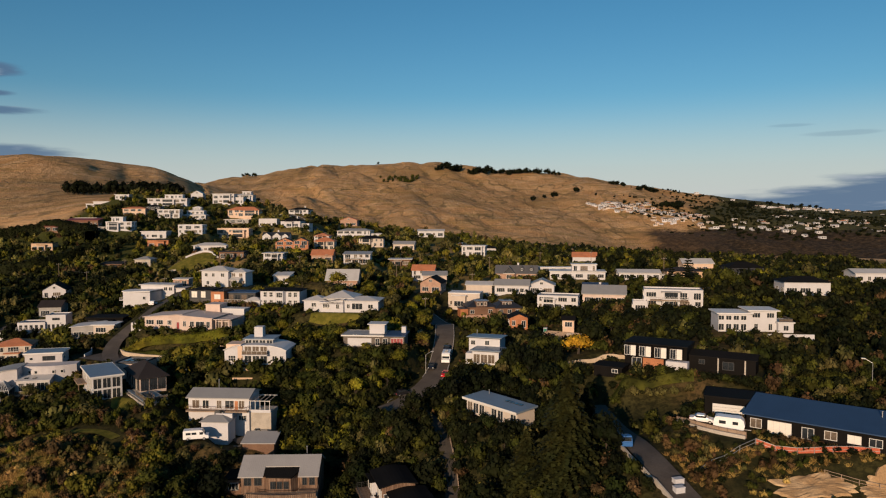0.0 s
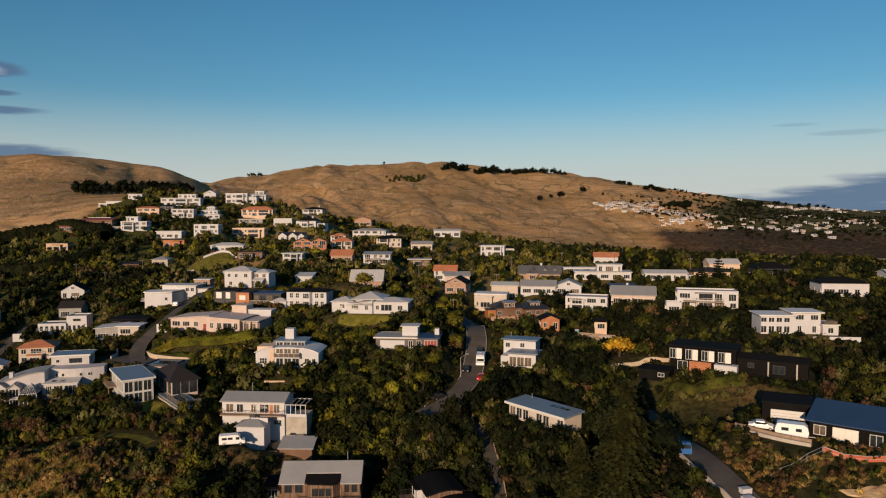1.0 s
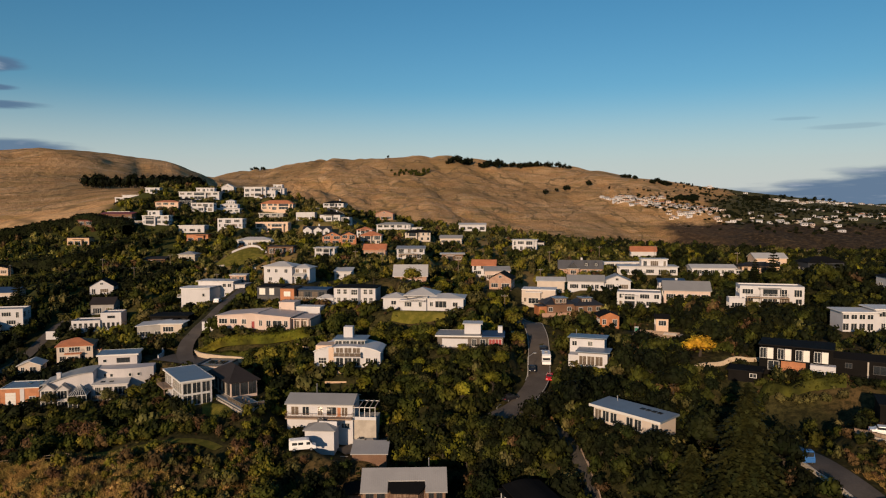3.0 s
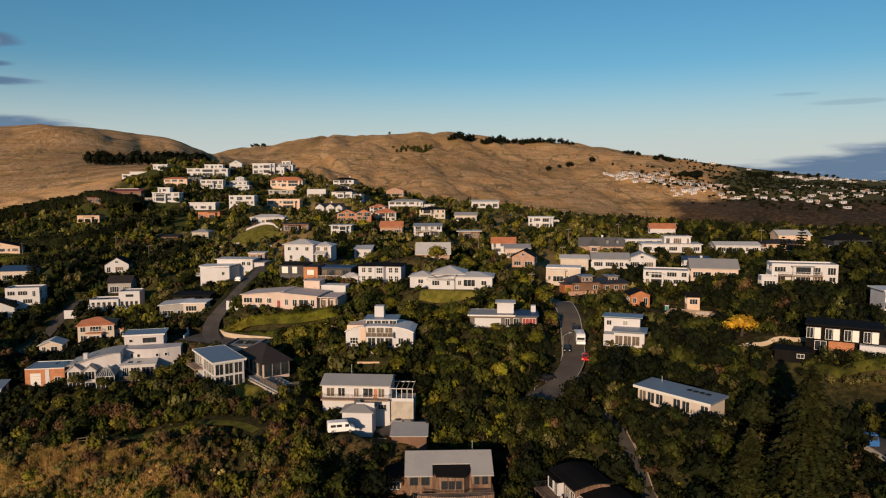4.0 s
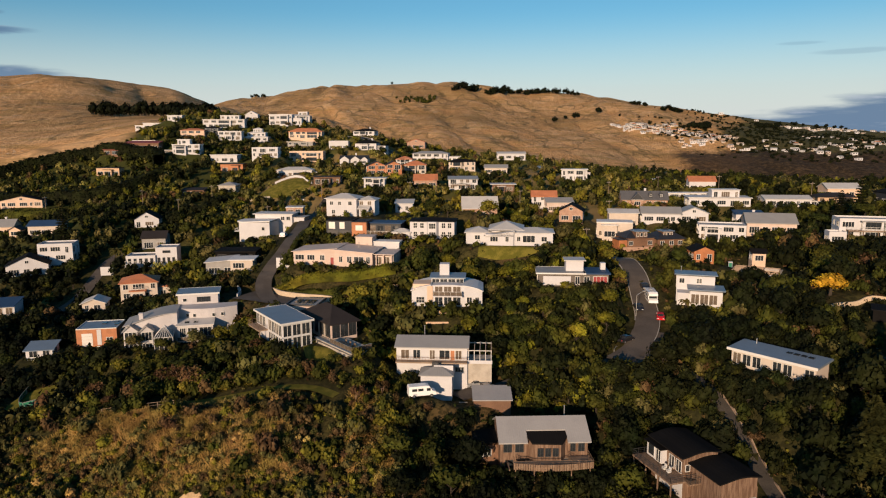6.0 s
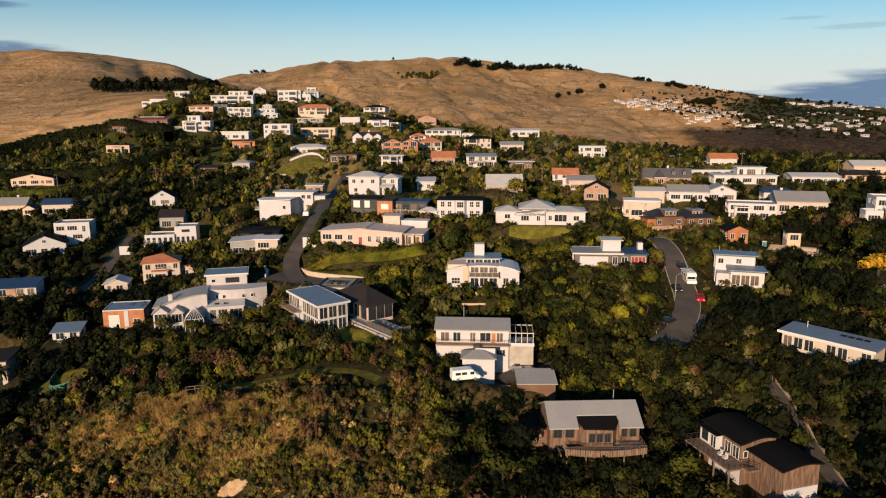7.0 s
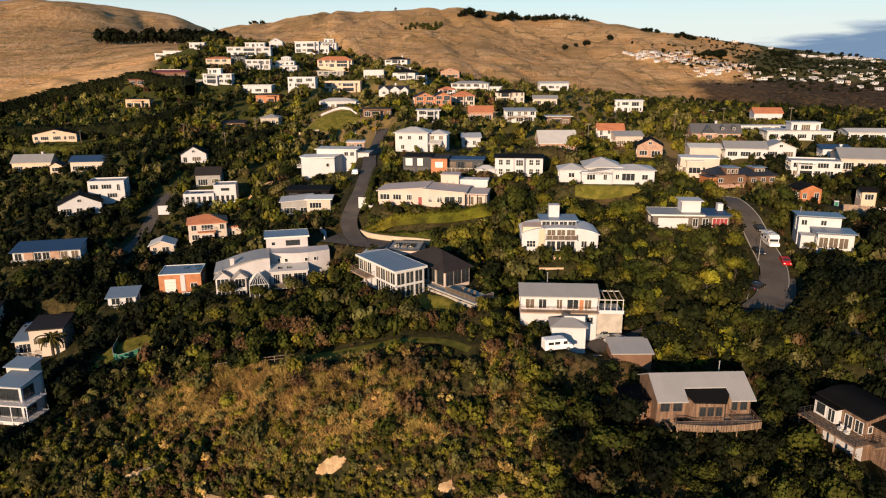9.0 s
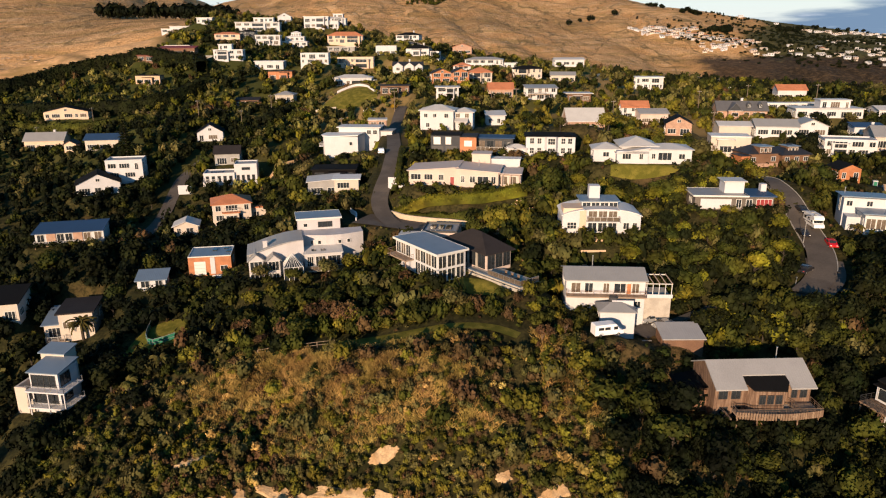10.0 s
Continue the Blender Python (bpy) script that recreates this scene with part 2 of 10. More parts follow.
def leaf(name, a, b, rough=0.75, island=0.30, spec=0.08, patch=0.05, each=0.5):
    """Foliage: two leaf colours in patches, a tone that differs from bush to bush, and a little from leaf clump to leaf clump."""
    m = bpy.data.materials.new(name)
    m.use_nodes = True
    t = m.node_tree
    p = t.nodes["Principled BSDF"]
    p.inputs["Roughness"].default_value = rough
    p.inputs["Specular IOR Level"].default_value = spec
    g = t.nodes.new("ShaderNodeNewGeometry")

    def tex(scale, detail, lo, hi, c, d):
        n = t.nodes.new("ShaderNodeTexNoise")
        n.inputs["Scale"].default_value = scale
        n.inputs["Detail"].default_value = detail
        n.inputs["Roughness"].default_value = 0.7
        t.links.new(g.outputs["Position"], n.inputs["Vector"])
        r = t.nodes.new("ShaderNodeMapRange")
        r.inputs[1].default_value, r.inputs[2].default_value, r.inputs[3].default_value, r.inputs[4].default_value = lo, hi, c, d
        t.links.new(n.outputs[0], r.inputs[0])
        return r.outputs[0]

    mx = t.nodes.new("ShaderNodeMixRGB")
    mx.inputs[1].default_value, mx.inputs[2].default_value = (*a, 1), (*b, 1)
    t.links.new(tex(patch, 4, 0.38, 0.62, 0, 1), mx.inputs[0])
    v = t.nodes.new("ShaderNodeMapRange")
    v.inputs[3].default_value, v.inputs[4].default_value = 1 - island, 1 + island
    t.links.new(g.outputs["Random Per Island"], v.inputs[0])
    k = t.nodes.new("ShaderNodeMath")
    k.operation = "MULTIPLY"
    t.links.new(v.outputs[0], k.inputs[0])
    t.links.new(tex(0.26, 2, 0.34, 0.66, 1 - each, 1 + each), k.inputs[1])
    h = t.nodes.new("ShaderNodeHueSaturation")
    t.links.new(tex(0.19, 1, 0.35, 0.65, 0.484, 0.514), h.inputs["Hue"])
    t.links.new(mx.outputs[0], h.inputs["Color"])
    t.links.new(k.outputs[0], h.inputs["Value"])
    t.links.new(h.outputs[0], p.inputs["Base Color"])
    return m


LEAF = dict(
    green=leaf("green_leaves", (0.0155, 0.0211, 0.0043), (0.0490, 0.0507, 0.0077)),
    # dark green that also takes in some shade of gullies and wood floor
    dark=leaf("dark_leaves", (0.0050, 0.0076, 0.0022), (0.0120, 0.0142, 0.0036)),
    olive=leaf("olive_leaves", (0.0533, 0.0507, 0.0163), (0.0929, 0.0817, 0.0267)),
    yellow=leaf("yellow_green_leaves", (0.0740, 0.0688, 0.0095), (0.1273, 0.1084, 0.0146)),
    gold=leaf("golden_leaves", (0.30, 0.17, 0.015), (0.38, 0.23, 0.02)),
    rust=leaf("brown_leaves", (0.0533, 0.0344, 0.0163), (0.0929, 0.0550, 0.0232)),
    straw=leaf("dry_straw", (0.225, 0.150, 0.044), (0.355, 0.245, 0.078), patch=0.12),
    # near-black needles: shade of gullies and woods is put into the colour
    pine=leaf("pine_needles_with_shade", (0.0034, 0.0054, 0.0019), (0.0070, 0.0092, 0.0028)),
    hedge=leaf("hedge_leaves", (0.0602, 0.0645, 0.0069), (0.1376, 0.1247, 0.0112)),
    cypress=leaf("cypress_sprays", (0.0170, 0.0200, 0.0060), (0.0330, 0.0340, 0.0090), patch=0.3),
    # lightened green: haze and frontal sun on the upper slope put into the colour
    pale=leaf("pale_leaves_with_light", (0.0900, 0.0880, 0.0240), (0.1700, 0.1480, 0.0420)),
    palm=leaf("palm_fronds", (0.0420, 0.0420, 0.0120), (0.0700, 0.0580, 0.0160)),
)

# ---- the lie of the land ----
# heights across the spur, row by row from the cliff edge to its top
ACROSS = (-380, -300, -240, -200, -170, -145, -120, -95, -70, -45, -20, 5, 30, 55, 95, 150, 220)
near_rows = []


def level(y, *heights):
    near_rows.append((y, heights))


level(90, -5.1, -6.3, -6.2, -4.9, -3.5, -2.2, -0.9, -0, -0.1, 3.3, 9.1, 16.1, 30.6, 32, 32.2, 27.9, 18)
level(110, -0.9, -2.1, -2, 0, 2.3, 4.9, 8, 8.2, 7.3, 10.2, 16.4, 25, 35.7, 39.1, 37.3, 32.3, 21.1)
level(125, 2.3, 1, 1, 3.2, 6.1, 10.3, 21.1, 18.3, 19.9, 18.1, 18.1, 22.4, 37.5, 42, 39.7, 35.3, 23.3)
level(138, 5.1, 3.6, 3.5, 5.3, 7.9, 18.2, 20.4, 28.6, 26.4, 22.2, 21.6, 28.9, 35.8, 39.3, 41.4, 37.7, 25.1)
level(152, 8.1, 6.4, 6.1, 7.8, 8.7, 18.6, 27.4, 29.3, 32.4, 26.1, 27.3, 34.5, 38.5, 43.3, 42.4, 39.1, 26.5)
level(170, 12, 10, 9.7, 11.4, 12.3, 21.8, 25.6, 32, 33.6, 30.8, 34.6, 35.4, 44, 47.6, 44.8, 42.4, 30.7)
level(190, 16.2, 14, 13.6, 16.7, 24.3, 24.9, 32.7, 35.4, 38.8, 40.7, 41.7, 37, 42.1, 46.2, 45.9, 45.7, 34.5)
level(212, 21, 18.4, 18, 21.9, 28.4, 27.8, 35, 42.5, 44.3, 43.7, 47, 44.8, 39.2, 45, 49.5, 49.8, 36.4)
level(236, 26.1, 23.3, 22.4, 23.9, 27.1, 28.8, 40.3, 47.3, 47.2, 54.7, 48.8, 40.2, 41.6, 46.9, 54.5, 52.7, 40.8)
level(265, 32.3, 29.6, 27.5, 31.7, 34.4, 36.1, 43.6, 50.4, 51.2, 52.5, 49.1, 44.9, 46.2, 44.5, 50.1, 53.7, 44.4)
level(300, 39.1, 38, 33.2, 44.2, 40.6, 44.9, 43.2, 49.9, 51.5, 50.1, 49.5, 47.7, 49.4, 50.9, 53.3, 52.3, 46)
level(350, 47.1, 46.2, 45.7, 46.8, 50.9, 50.8, 60.3, 58.8, 57.4, 56, 50.4, 52.7, 52, 52.6, 54.9, 48, 43.5)
level(410, 55.8, 53.8, 56.7, 64.4, 62.3, 65.2, 57.9, 62.7, 59.3, 61.9, 58.2, 58.6, 55.7, 54.2, 48.3, 42.9, 40.4)
level(480, 52.6, 73.3, 76.3, 78.3, 72.5, 67.8, 76.7, 77.4, 65.2, 62, 62, 58.6, 54.7, 52.6, 48.3, 42.9, 39.5)
level(550, 61, 70, 94.4, 91.7, 86.2, 86.4, 75.6, 69.9, 70.8, 64.5, 61.6, 57.4, 54, 52.4, 49.1, 45.2, 41.5)
level(600, 70.9, 82, 91.3, 92, 87.5, 80, 78.5, 73, 69.3, 66.8, 63.8, 60.7, 57.8, 55.1, 51.7, 47.9, 44.2)

AWAY = (-0.9, -0.75, -0.6, -0.45, -0.3, -0.15, 0.0, 0.15, 0.3, 0.45, 0.6, 0.75, 0.9)
far_rows = []


def far_level(y, *heights):
    far_rows.append((y, heights))


# heights of the hills beyond, by bearing (x / y)
far_level(600, 66, 70, 78, 90, 86, 72, 62, 54, 46, 42, 40, 38, 36)
far_level(720, 72, 78, 86, 96, 90, 68, 55, 40, 28, 24, 30, 24, 20)
far_level(850, 84, 92, 100, 102, 92, 60, 40, 22, 8, 4, 12, 4, 0)
far_level(1050, 114, 128, 126, 108, 98, 50, 28, 12, 0, -6, 0, 0, 0)
far_level(1300, 158, 168, 174, 148, 106, 60, 44, 25, 8, 12, 12, 8, 6)
far_level(1550, 172, 176, 182, 190, 118, 96, 88, 66, 34, 50, 40, 34, 30)
far_level(1850, 170, 170, 172, 170, 136, 142, 140, 106, 95, 76, 60, 56, 52)
far_level(2150, 165, 165, 166, 160, 164, 190, 198, 160, 134, 104, 82, 74, 70)
far_level(2450, 160, 160, 162, 158, 198, 234, 258, 224, 158, 118, 92, 84, 80)
far_level(2800, 150, 150, 150, 150, 220, 218, 235, 205, 140, 104, 84, 78, 74)
far_level(3600, 90, 90, 90, 90, 130, 130, 130, 110, 80, 50, 40, 40, 40)
far_level(4900, 0, 0, 0, 0, 0, 0, 0, 0, 0, 0, 0, 0, 0)


def sheet(xs, rows):
    """A smooth surface through rows of heights; returns a function of two arrays."""
    X, Y = np.array(xs, float), np.array([r[0] for r in rows], float)
    Z = np.array([r[1] for r in rows], float)
    Zy, Zx = np.gradient(Z, Y, axis=0), np.gradient(Z, X, axis=1)
    Zxy = np.gradient(Zx, Y, axis=0)

    def place(V, v):
        v = np.clip(v, V[0], V[-1] - 1e-6)
        i = np.clip(np.searchsorted(V, v, side="right") - 1, 0, len(V) - 2)
        return i, (v - V[i]) / (V[i + 1] - V[i])

    def glide(a, b, ma, mb, d, s):
        return a * (2 * s**3 - 3 * s**2 + 1) + b * (3 * s**2 - 2 * s**3) + (ma * (s**3 - 2 * s * s + s) + mb * (s**3 - s * s)) * d

    def f(x, y):
        i, s = place(X, np.asarray(x, float))
        j, t = place(Y, np.asarray(y, float))
        dx, dy = X[i + 1] - X[i], Y[j + 1] - Y[j]
        col = lambda A, B, c: glide(A[j, c], A[j + 1, c], B[j, c], B[j + 1, c], dy, t)
        return glide(col(Z, Zy, i), col(Z, Zy, i + 1), col(Zx, Zxy, i), col(Zx, Zxy, i + 1), dx, s)
    return f


# how far the crests stand above or below those rows, by bearing
CREST_AT = (-0.633, -0.588, -0.543, -0.498, -0.452, -0.407, -0.362, -0.317, -0.271, -0.226, -0.181, -0.136, -0.09, -0.045, 0.0, 0.045, 0.09, 0.136, 0.181, 0.226, 0.271, 0.317, 0.362, 0.407, 0.452, 0.498, 0.543, 0.588)
CREST_BY = (4, 13, 14, 5, -7, 2, -1, -14, -18, -2, 19, 5, 0, -9, -11, -18, -16, -4, 6, 14, 11, 7, 3, -4, -8, -13, -11, -5)


near_sheet, far_sheet = sheet(ACROSS, near_rows), sheet(AWAY, far_rows)


def rough(x, y, seed=0):
    """Smooth value noise in 0..1."""
    xi, yi = np.floor(x).astype(np.int64), np.floor(y).astype(np.int64)
    u, v = x - xi, y - yi
    u, v = u * u * (3 - 2 * u), v * v * (3 - 2 * v)

    def h(a, b):
        n = (a * 374761393 + b * 668265263 + seed * 1274126177) & 0x7FFFFFFF
        n = ((n ^ (n >> 13)) * 1274126177) & 0x7FFFFFFF
        return ((n ^ (n >> 16)) & 0xFFFF) / 65535.0
    return (h(xi, yi) * (1 - u) + h(xi + 1, yi) * u) * (1 - v) + (h(xi, yi + 1) * (1 - u) + h(xi + 1, yi + 1) * u) * v


def smooth(a, lo, hi):
    t = np.clip((a - lo) / (hi - lo), 0, 1)
    return t * t * (3 - 2 * t)


def bare_ground(x, y):
    x, y = np.asarray(x, float), np.asarray(y, float)
    n = near_sheet(x, y) - np.clip(90 - y, 0, 400) * 0.35
    bearing = x / np.maximum(y, 60)
    far = far_sheet(bearing, y)
    lift = np.interp(bearing, CREST_AT, CREST_BY)
    far = far + lift * np.where(bearing < -0.34, smooth(y, 1000, 1350), smooth(y, 1650, 2250))
    # gullies run down the far slopes
    k = smooth(y, 700, 1100) * smooth(-y, -4200, -3000)
    warp = rough(x / 260, y / 260, 5) * 160
    gully = np.abs(rough((x + warp) / 300, (y + warp) / 520, 1) * 2 - 1) * 26 + np.abs(rough((x + warp) / 105, (y - warp) / 230, 2) * 2 - 1) * 15 + np.abs(rough((x + 0.4 * y) / 46, (y - warp) / 120, 3) * 2 - 1) * 6.5 + np.abs(rough((x + 0.3 * y) / 19, y / 60, 9) * 2 - 1) * 3.0
    far = far + k * (gully - 20.5) * (1 - 0.5 * smooth(-bearing, 0.3, 0.38))
    # beside the spur the land falls away to the plan of the far sheet
    side = np.maximum(smooth(x, 190, 420), smooth(-x, 350, 640))
    w = np.maximum(smooth(y, 540, 640), side * smooth(y, 200, 600))
    z = n * (1 - w) + far * w
    z = z + (rough(x / 9, y / 9, 4) - 0.5) * 1.2 * smooth(-y, -620, -500)
    return np.where(y < 0, np.minimum(z, 0) * 1.0 - np.clip(-y, 0, 300) * 0.05, z)


ROADS = []        # (points with heights, half width)


def line_of(*pts, step=2.0):
    """A smooth line through plan points, as closely spaced points."""
    P = [Vector((*p, 0)) for p in pts]
    P = [2 * P[0] - P[1]] + P + [2 * P[-1] - P[-2]]
    outp = []
    for i in range(1, len(P) - 2):
        n = max(2, int((P[i + 1] - P[i]).length / step))
        for k in range(n):
            t = k / n
            a, b, c, d = P[i - 1:i + 3]
            q = 0.5 * (2 * b + (c - a) * t + (2 * a - 5 * b + 4 * c - d) * t * t + (3 * b - a - 3 * c + d) * t**3)
            outp.append((q.x, q.y))
    outp.append((P[-2].x, P[-2].y))
    return np.array(outp)


def plan_road(half, *pts):
    xy = line_of(*pts)
    z = bare_ground(xy[:, 0], xy[:, 1])
    k = np.ones(9) / 9
    z = np.convolve(np.pad(z, 4, mode="edge"), k, mode="valid")
    ROADS.append((np.column_stack([xy, z]), half))


# the street, the lane below it, the turning circle and its lane, the lane by the terrace, the top street, the lane on the west side
plan_road(2.7, (-14, 164), (-9, 169), (-5.0, 176), (-2.2, 184), (-0.6, 194), (0.4, 204), (0.5, 213), (0.4, 223), (-1.8, 236), (-6, 248))
plan_road(3.5, (-13.5, 163.2), (-7.5, 169.5), (-3.8, 177.5))
plan_road(1.35, (3.0, 116), (2.0, 131), (0.9, 142), (-1, 152.5), (-4.5, 161), (-8, 167))
plan_road(2.1, (-94, 196.5), (-96.6, 201), (-98.4, 207), (-98.6, 214), (-97.4, 227), (-97.4, 248), (-99.4, 275), (-100, 304), (-99, 326))
plan_road(4.6, (-102.5, 202.5), (-97, 200.0), (-91, 197.0), (-85, 194.5))
plan_road(2.4, (33, 150), (34.6, 135), (34.6, 123), (35.8, 112), (37.5, 104), (40, 92))
plan_road(2.9, (-118, 505), (-104, 478), (-92, 464), (-80, 456.5), (-66, 448))
plan_road(1.9, (-166, 226), (-166.5, 240), (-168.5, 258), (-169.5, 272), (-168, 290))
plan_road(1.25, (-12, 165), (-20, 164.4), (-29, 164.6), (-38, 161.6), (-45, 157.5))
plan_road(2.3, (-47.5, 157.0), (-44.5, 159.5), (-41.5, 162.5))
plan_road(2.2, (40, 222), (32, 226), (20, 232), (8, 226), (0, 222))


def level_roads(x, y, z):
    """Ground beside a road comes level with it."""
    z = z.copy()
    for P, half in ROADS:
        near = (x > P[:, 0].min() - 9) & (x < P[:, 0].max() + 9) & (y > P[:, 1].min() - 9) & (y < P[:, 1].max() + 9)
        ix = np.nonzero(near.ravel())[0]
        if not len(ix):
            continue
        q = np.column_stack([x.ravel()[ix], y.ravel()[ix]])
        d2 = ((q[:, None, :] - P[None, :, :2]) ** 2).sum(-1)
        j = d2.argmin(1)
        w = 1 - smooth(np.sqrt(d2[np.arange(len(ix)), j]), half + 1.5, half + 5.0)
        zz = z.ravel()
        zz[ix] = zz[ix] * (1 - w) + (P[j, 2] - 0.22) * w
        z = zz.reshape(z.shape)
    return z


PADS = []         # levelled ground under houses: x, y, half width, half depth, yaw, base


def level_pads(x, y, z):
    """Ground comes up or down to a house's base."""
    shape = z.shape
    x, y, z = x.ravel(), y.ravel(), z.ravel().copy()
    top, tot, acc = np.zeros(len(x)), np.zeros(len(x)), np.zeros(len(x))
    for hx, hy, a, b, w, base, hh in PADS:
        ix = np.nonzero((np.abs(x - hx) < a + b + 8) & (np.abs(y - hy) < a + b + 8))[0]
        if not len(ix):
            continue
        dx, dy = x[ix] - hx, y[ix] - hy
        u = np.maximum(np.abs(dx * math.cos(w) + dy * math.sin(w)) - a, 0)
        v = np.maximum(np.abs(-dx * math.sin(w) + dy * math.cos(w)) - b, 0)
        k = 1 - smooth(np.hypot(u, v), 1.2, 6.5)
        top[ix] = np.maximum(top[ix], k)
        tot[ix] += k
        acc[ix] += k * base
    on = tot > 0
    z[on] = z[on] * (1 - top[on]) + top[on] * acc[on] / tot[on]
    return z.reshape(shape)


def ground_at(x, y):
    return level_roads(x, y, level_pads(x, y, bare_ground(x, y)))


def height(x, y):
    """The ground's height at one place."""
    a, b = np.array([float(x)]), np.array([float(y)])
    return float(ground_at(a, b)[0])


# ---- the ground sheet: rings that widen with distance, fine ahead and coarse behind ----
def build_ground():
    rad = [0.0, 25.0, 45.0, 60.0]
    while rad[-1] < 4900:
        rad.append(rad[-1] * (1.0125 if rad[-1] < 700 else 1.009))
    rad[-1] = 4900
    ahead = np.radians(np.arange(-46, 46.01, 0.24))
    behind = np.radians(np.concatenate([np.arange(50, 310.1, 5.0)]))
    ang = np.concatenate([ahead, behind])
    rr, aa = np.meshgrid(np.array(rad[1:]), ang, indexing="ij")
    x, y = -40 + rr * np.sin(aa), rr * np.cos(aa)
    z = ground_at(x, y)
    n, m = rr.shape
    co = np.concatenate([[[-40, 0, height(-40, 0)]], np.stack([x, y, z], -1).reshape(-1, 3)])
    i, j = np.meshgrid(np.arange(n - 1), np.arange(m), indexing="ij")
    a, b = 1 + i * m + j, 1 + i * m + (j + 1) % m
    quads = np.stack([a, a + m, b + m, b], -1).reshape(-1, 4)
    faces = [tuple(q) for q in quads.tolist()] + [(0, 1 + k, 1 + (k + 1) % m) for k in range(m)]
    me = bpy.data.meshes.new("ground")
    me.from_pydata(co.tolist(), [], faces)
    me.shade_smooth()
    me.validate()
    me.materials.append(ground_material())
    return tagged(new("ground", me), "hillside of scrub with dry tan grass hills beyond", "ground", kind="structure")


def ground_material():
    m = bpy.data.materials.new("hillside")
    m.use_nodes = True
    t = m.node_tree
    b = t.nodes["Principled BSDF"]
    b.inputs["Roughness"].default_value = 0.95
    b.inputs["Specular IOR Level"].default_value = 0.1
    g = t.nodes.new("ShaderNodeNewGeometry")
    s = t.nodes.new("ShaderNodeSeparateXYZ")
    t.links.new(g.outputs["Position"], s.inputs[0])

    def tex(scale, detail=5, rough_=0.6, stretch=None):
        n = t.nodes.new("ShaderNodeTexNoise")
        n.inputs["Scale"].default_value = scale
        n.inputs["Detail"].default_value = detail
        n.inputs["Roughness"].default_value = rough_
        src = g.outputs["Position"]
        if stretch:
            mp = t.nodes.new("ShaderNodeMapping")
            mp.inputs["Scale"].default_value = stretch
            t.links.new(src, mp.inputs[0])
            src = mp.outputs[0]
        t.links.new(src, n.inputs["Vector"])
        return n.outputs[0]

    def ramp(v, lo, hi, a=0.0, c=1.0):
        n = t.nodes.new("ShaderNodeMapRange")
        n.interpolation_type = "SMOOTHSTEP"
        n.inputs[1].default_value, n.inputs[2].default_value, n.inputs[3].default_value, n.inputs[4].default_value = lo, hi, a, c
        t.links.new(v, n.inputs[0])
        return n.outputs[0]

    def op(o, a, c):
        n = t.nodes.new("ShaderNodeMath")
        n.operation = o
        for i, v in enumerate((a, c)):
            if isinstance(v, (int, float)):
                n.inputs[i].default_value = v
            else:
                t.links.new(v, n.inputs[i])
        return n.outputs[0]

    def blend(f, a, c):
        n = t.nodes.new("ShaderNodeMixRGB")
        t.links.new(f, n.inputs[0])
        for i, v in ((1, a), (2, c)):
            if isinstance(v, tuple):
                n.inputs[i].default_value = (*v, 1)
            else:
                t.links.new(v, n.inputs[i])
        return n.outputs[0]

    big, mid, fine = tex(0.0028), tex(0.016, 6, 0.65), tex(0.11, 5, 0.7)
    grass = blend(ramp(mid, 0.35, 0.68), (0.60, 0.335, 0.145), (0.78, 0.50, 0.26))
    grass = blend(ramp(big, 0.48, 0.66, 0, 0.6), grass, (0.26, 0.165, 0.066))
    grass = blend(ramp(fine, 0.52, 0.75, 0, 0.7), grass, (0.20, 0.125, 0.055))
    blades = tex(0.42, 4, 0.7)
    grass = blend(ramp(blades, 0.40, 0.70, 0.5, 0.0), grass, (0.20, 0.120, 0.048))
    terr = tex(0.03, 5, 0.6, (0.35, 1.0, 6.0))
    grass = blend(ramp(terr, 0.50, 0.60, 0, 0.7), grass, (0.28, 0.185, 0.068))
    rocks = op("MULTIPLY", ramp(tex(0.05, 6, 0.75), 0.58, 0.66), ramp(mid, 0.45, 0.6))
    grass = blend(op("MULTIPLY", rocks, 0.7), grass, (0.50, 0.41, 0.31))
    vein = tex(0.011, 3, 0.5, (1.0, 0.45, 1.0))
    cut = op("MULTIPLY", ramp(op("ABSOLUTE", op("SUBTRACT", vein, 0.5), 0), 0.030, 0.0), ramp(mid, 0.36, 0.56))
    grass = blend(op("MULTIPLY", cut, 0.75), grass, (0.13, 0.095, 0.045))
    # rocky patches: pale stone, with the shadows under rocks painted as dark flecks
    crag_and_shade = op("MULTIPLY", ramp(tex(0.16, 4, 0.8), 0.55, 0.62), ramp(tex(0.007, 3, 0.6), 0.50, 0.62))
    grass = blend(op("MULTIPLY", crag_and_shade, 0.8), grass, blend(ramp(tex(0.3, 2, 0.6), 0.45, 0.55), (0.15, 0.105, 0.06), (0.55, 0.46, 0.36)))
    # the hill side to the right: planted gardens, and a scorched flank below
    scrub = blend(ramp(fine, 0.35, 0.65), (0.026, 0.036, 0.015), (0.065, 0.07, 0.026))
    edge = op("ADD", s.outputs[0], op("MULTIPLY", tex(0.006), 380))
    right = op("MULTIPLY", ramp(op("SUBTRACT", edge, op("MULTIPLY", s.outputs[1], 0.395)), 130, 185), ramp(s.outputs[1], 600, 760))
    grass = blend(op("MULTIPLY", right, 0.93), grass, scrub)
